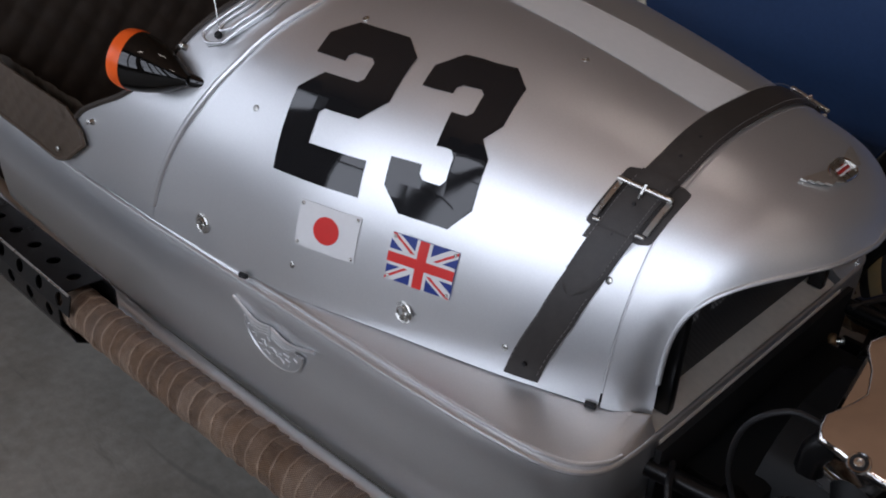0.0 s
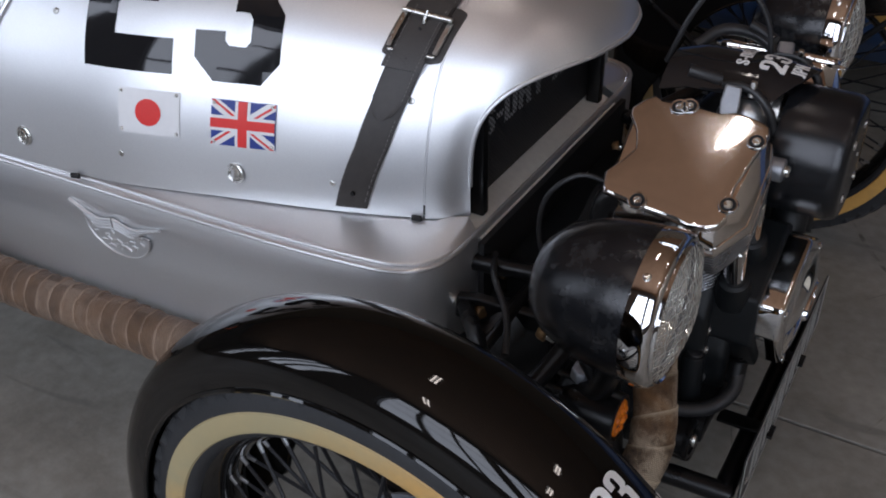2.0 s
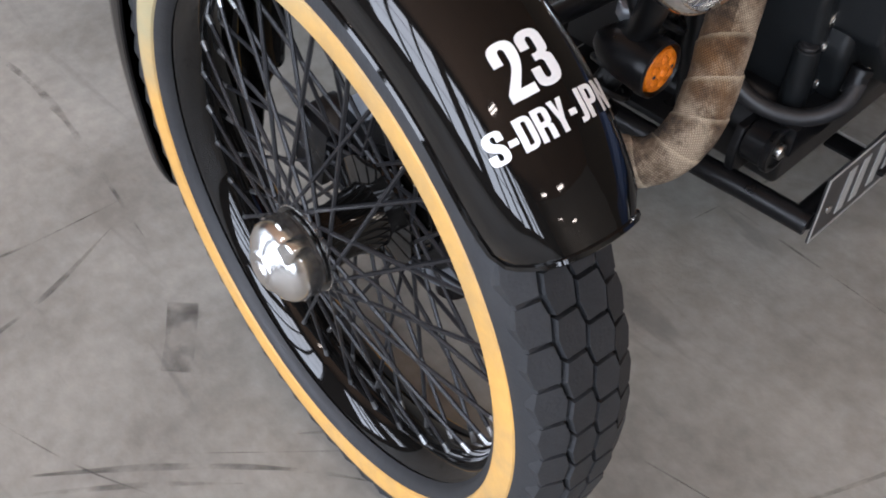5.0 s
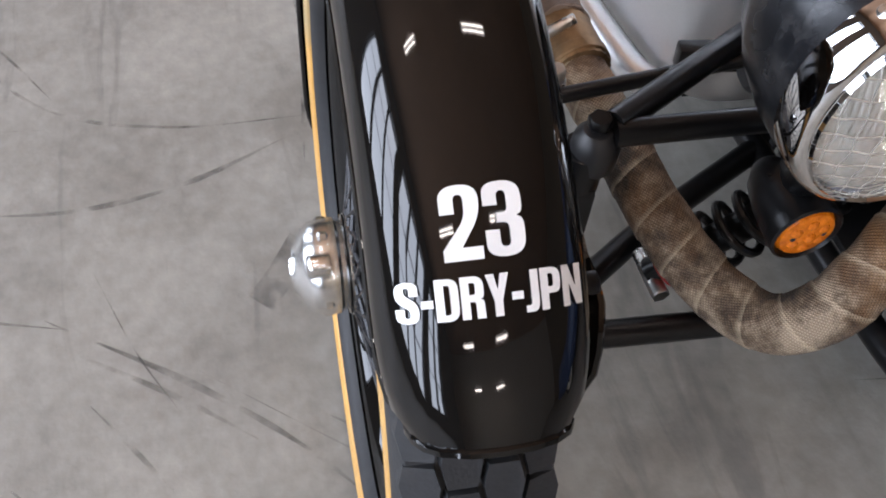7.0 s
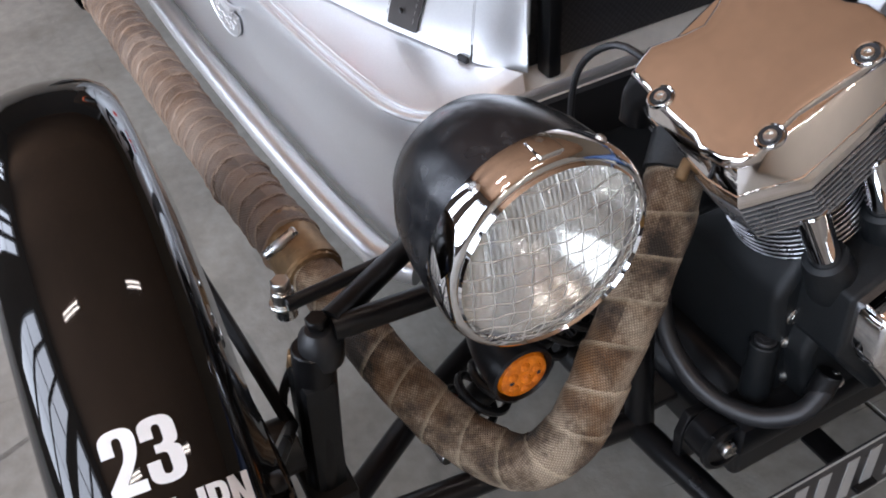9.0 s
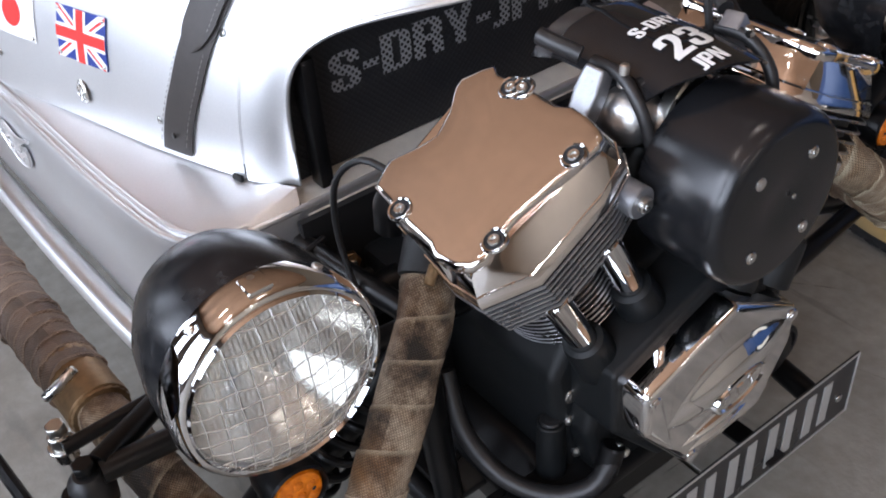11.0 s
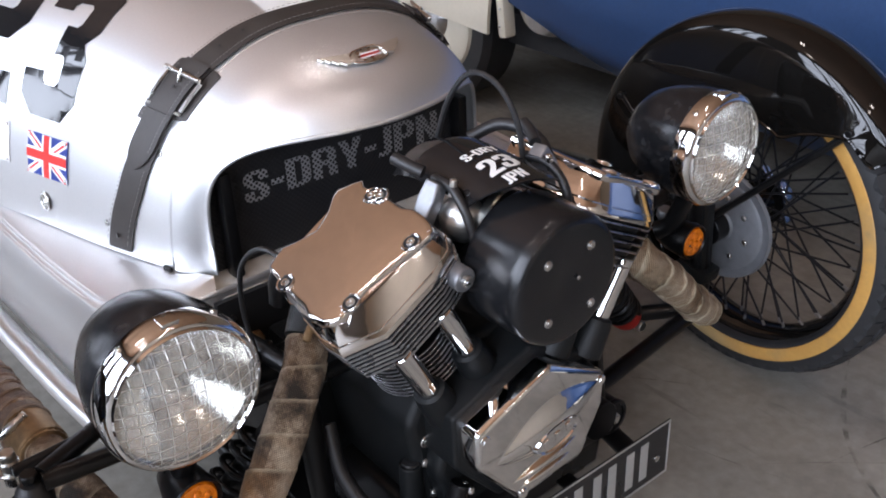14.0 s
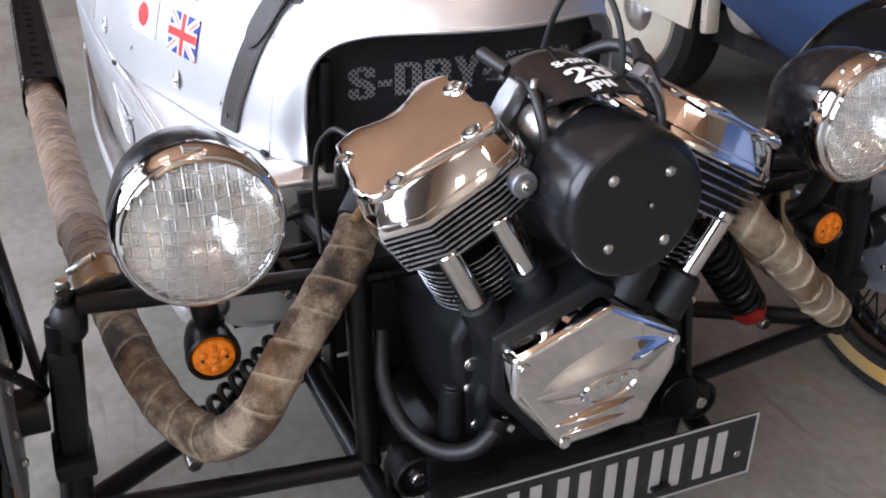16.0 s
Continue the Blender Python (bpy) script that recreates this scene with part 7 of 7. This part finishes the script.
rows = [[hull(-2.6 + 5.0 * i / 60, j / 24) for j in range(25)] for i in range(61)]
far = [[Vector((p.x, 2 * 1.95 - p.y, p.z)) for p in reversed(r)] for r in rows]
part("body", thicken(add_grid(bmesh.new(), [a + b for a, b in zip(rows, far)]), 0.004), BLUE_PAINT, blue, "royal blue body")
part("underside", box((4.2, 1.15, 0.1), pose(0.0, 1.95, 0.3)), DARK, blue, "", False)
for yy in (1.36, 2.54):
    for xx in (-1.68, 1.5):
        wm = pose(xx, yy, 0.3, 90, 0, 0)
        wh = part("wheel", lathe([(0.19, -0.06), (0.215, -0.07), (0.27, -0.075), (0.295, -0.055), (0.3, 0.0), (0.295, 0.055), (0.27, 0.075), (0.215, 0.07), (0.19, 0.06)], wm, 48, False), HOSE, blue, "black tyre on a cream disc wheel")
        for sg in (1, -1):
            part("hub_cap", lathe([(0.0, sg * 0.095), (0.04, sg * 0.093), (0.07, sg * 0.085), (0.085, sg * 0.07)], wm, 40, False), CHROME, wh, "domed chrome hub cap")
            part("wheel_disc", lathe([(0.075, sg * 0.07), (0.12, sg * 0.079), (0.18, sg * 0.083), (0.2, sg * 0.076), (0.206, sg * 0.066)], wm, 40, False), CREAM, wh, "cream wheel disc")
wing = part("rear_wing", thicken(add_grid(bmesh.new(), [[Vector((x, 1.27 + 0.10 * k * k, 0.305 - 0.048 * (x + 1.36) + 0.34 * k)) for x in np.linspace(-2.3, -1.36, 12)] for k in np.linspace(0, 1, 9)]), 0.012), CREAM, blue, "cream rear wing panel")
part("rivet", rod((-1.43, 1.27, 0.345), (-1.43, 1.262, 0.345), 0.006, 10), STEEL, wing)
edge_strip = part("wing_edge", box((0.035, 0.05, 0.26), pose(-1.305, 1.285, 0.435, 0, -6, 0), 0.012), CREAM, blue, "cream edge strip of the wing")
for z in (0.345, 0.40):
    part("rivet", rod((-1.3, 1.262, z), (-1.3, 1.256, z), 0.005, 10), STEEL, edge_strip)
part("tank_end", lathe([(0.0, -0.16), (0.05, -0.152), (0.09, -0.125), (0.115, -0.08), (0.12, 0.0), (0.115, 0.06), (0.09, 0.1), (0.0, 0.115)], pose(-1.165, 1.40, 0.43, 90, 0, 0) @ Matrix.Diagonal((1.0, 1.0, 1.0, 1)), 40, False), POLISHED, blue, "dull polished rounded tank end")
part("bumper", tube([(-1.9, 1.3, 0.42), (-2.5, 1.5, 0.4), (-2.66, 1.95, 0.4), (-2.5, 2.4, 0.4), (-1.9, 2.6, 0.42)], 0.05, 14, 0.03), CREAM, blue, "cream bumper bar")
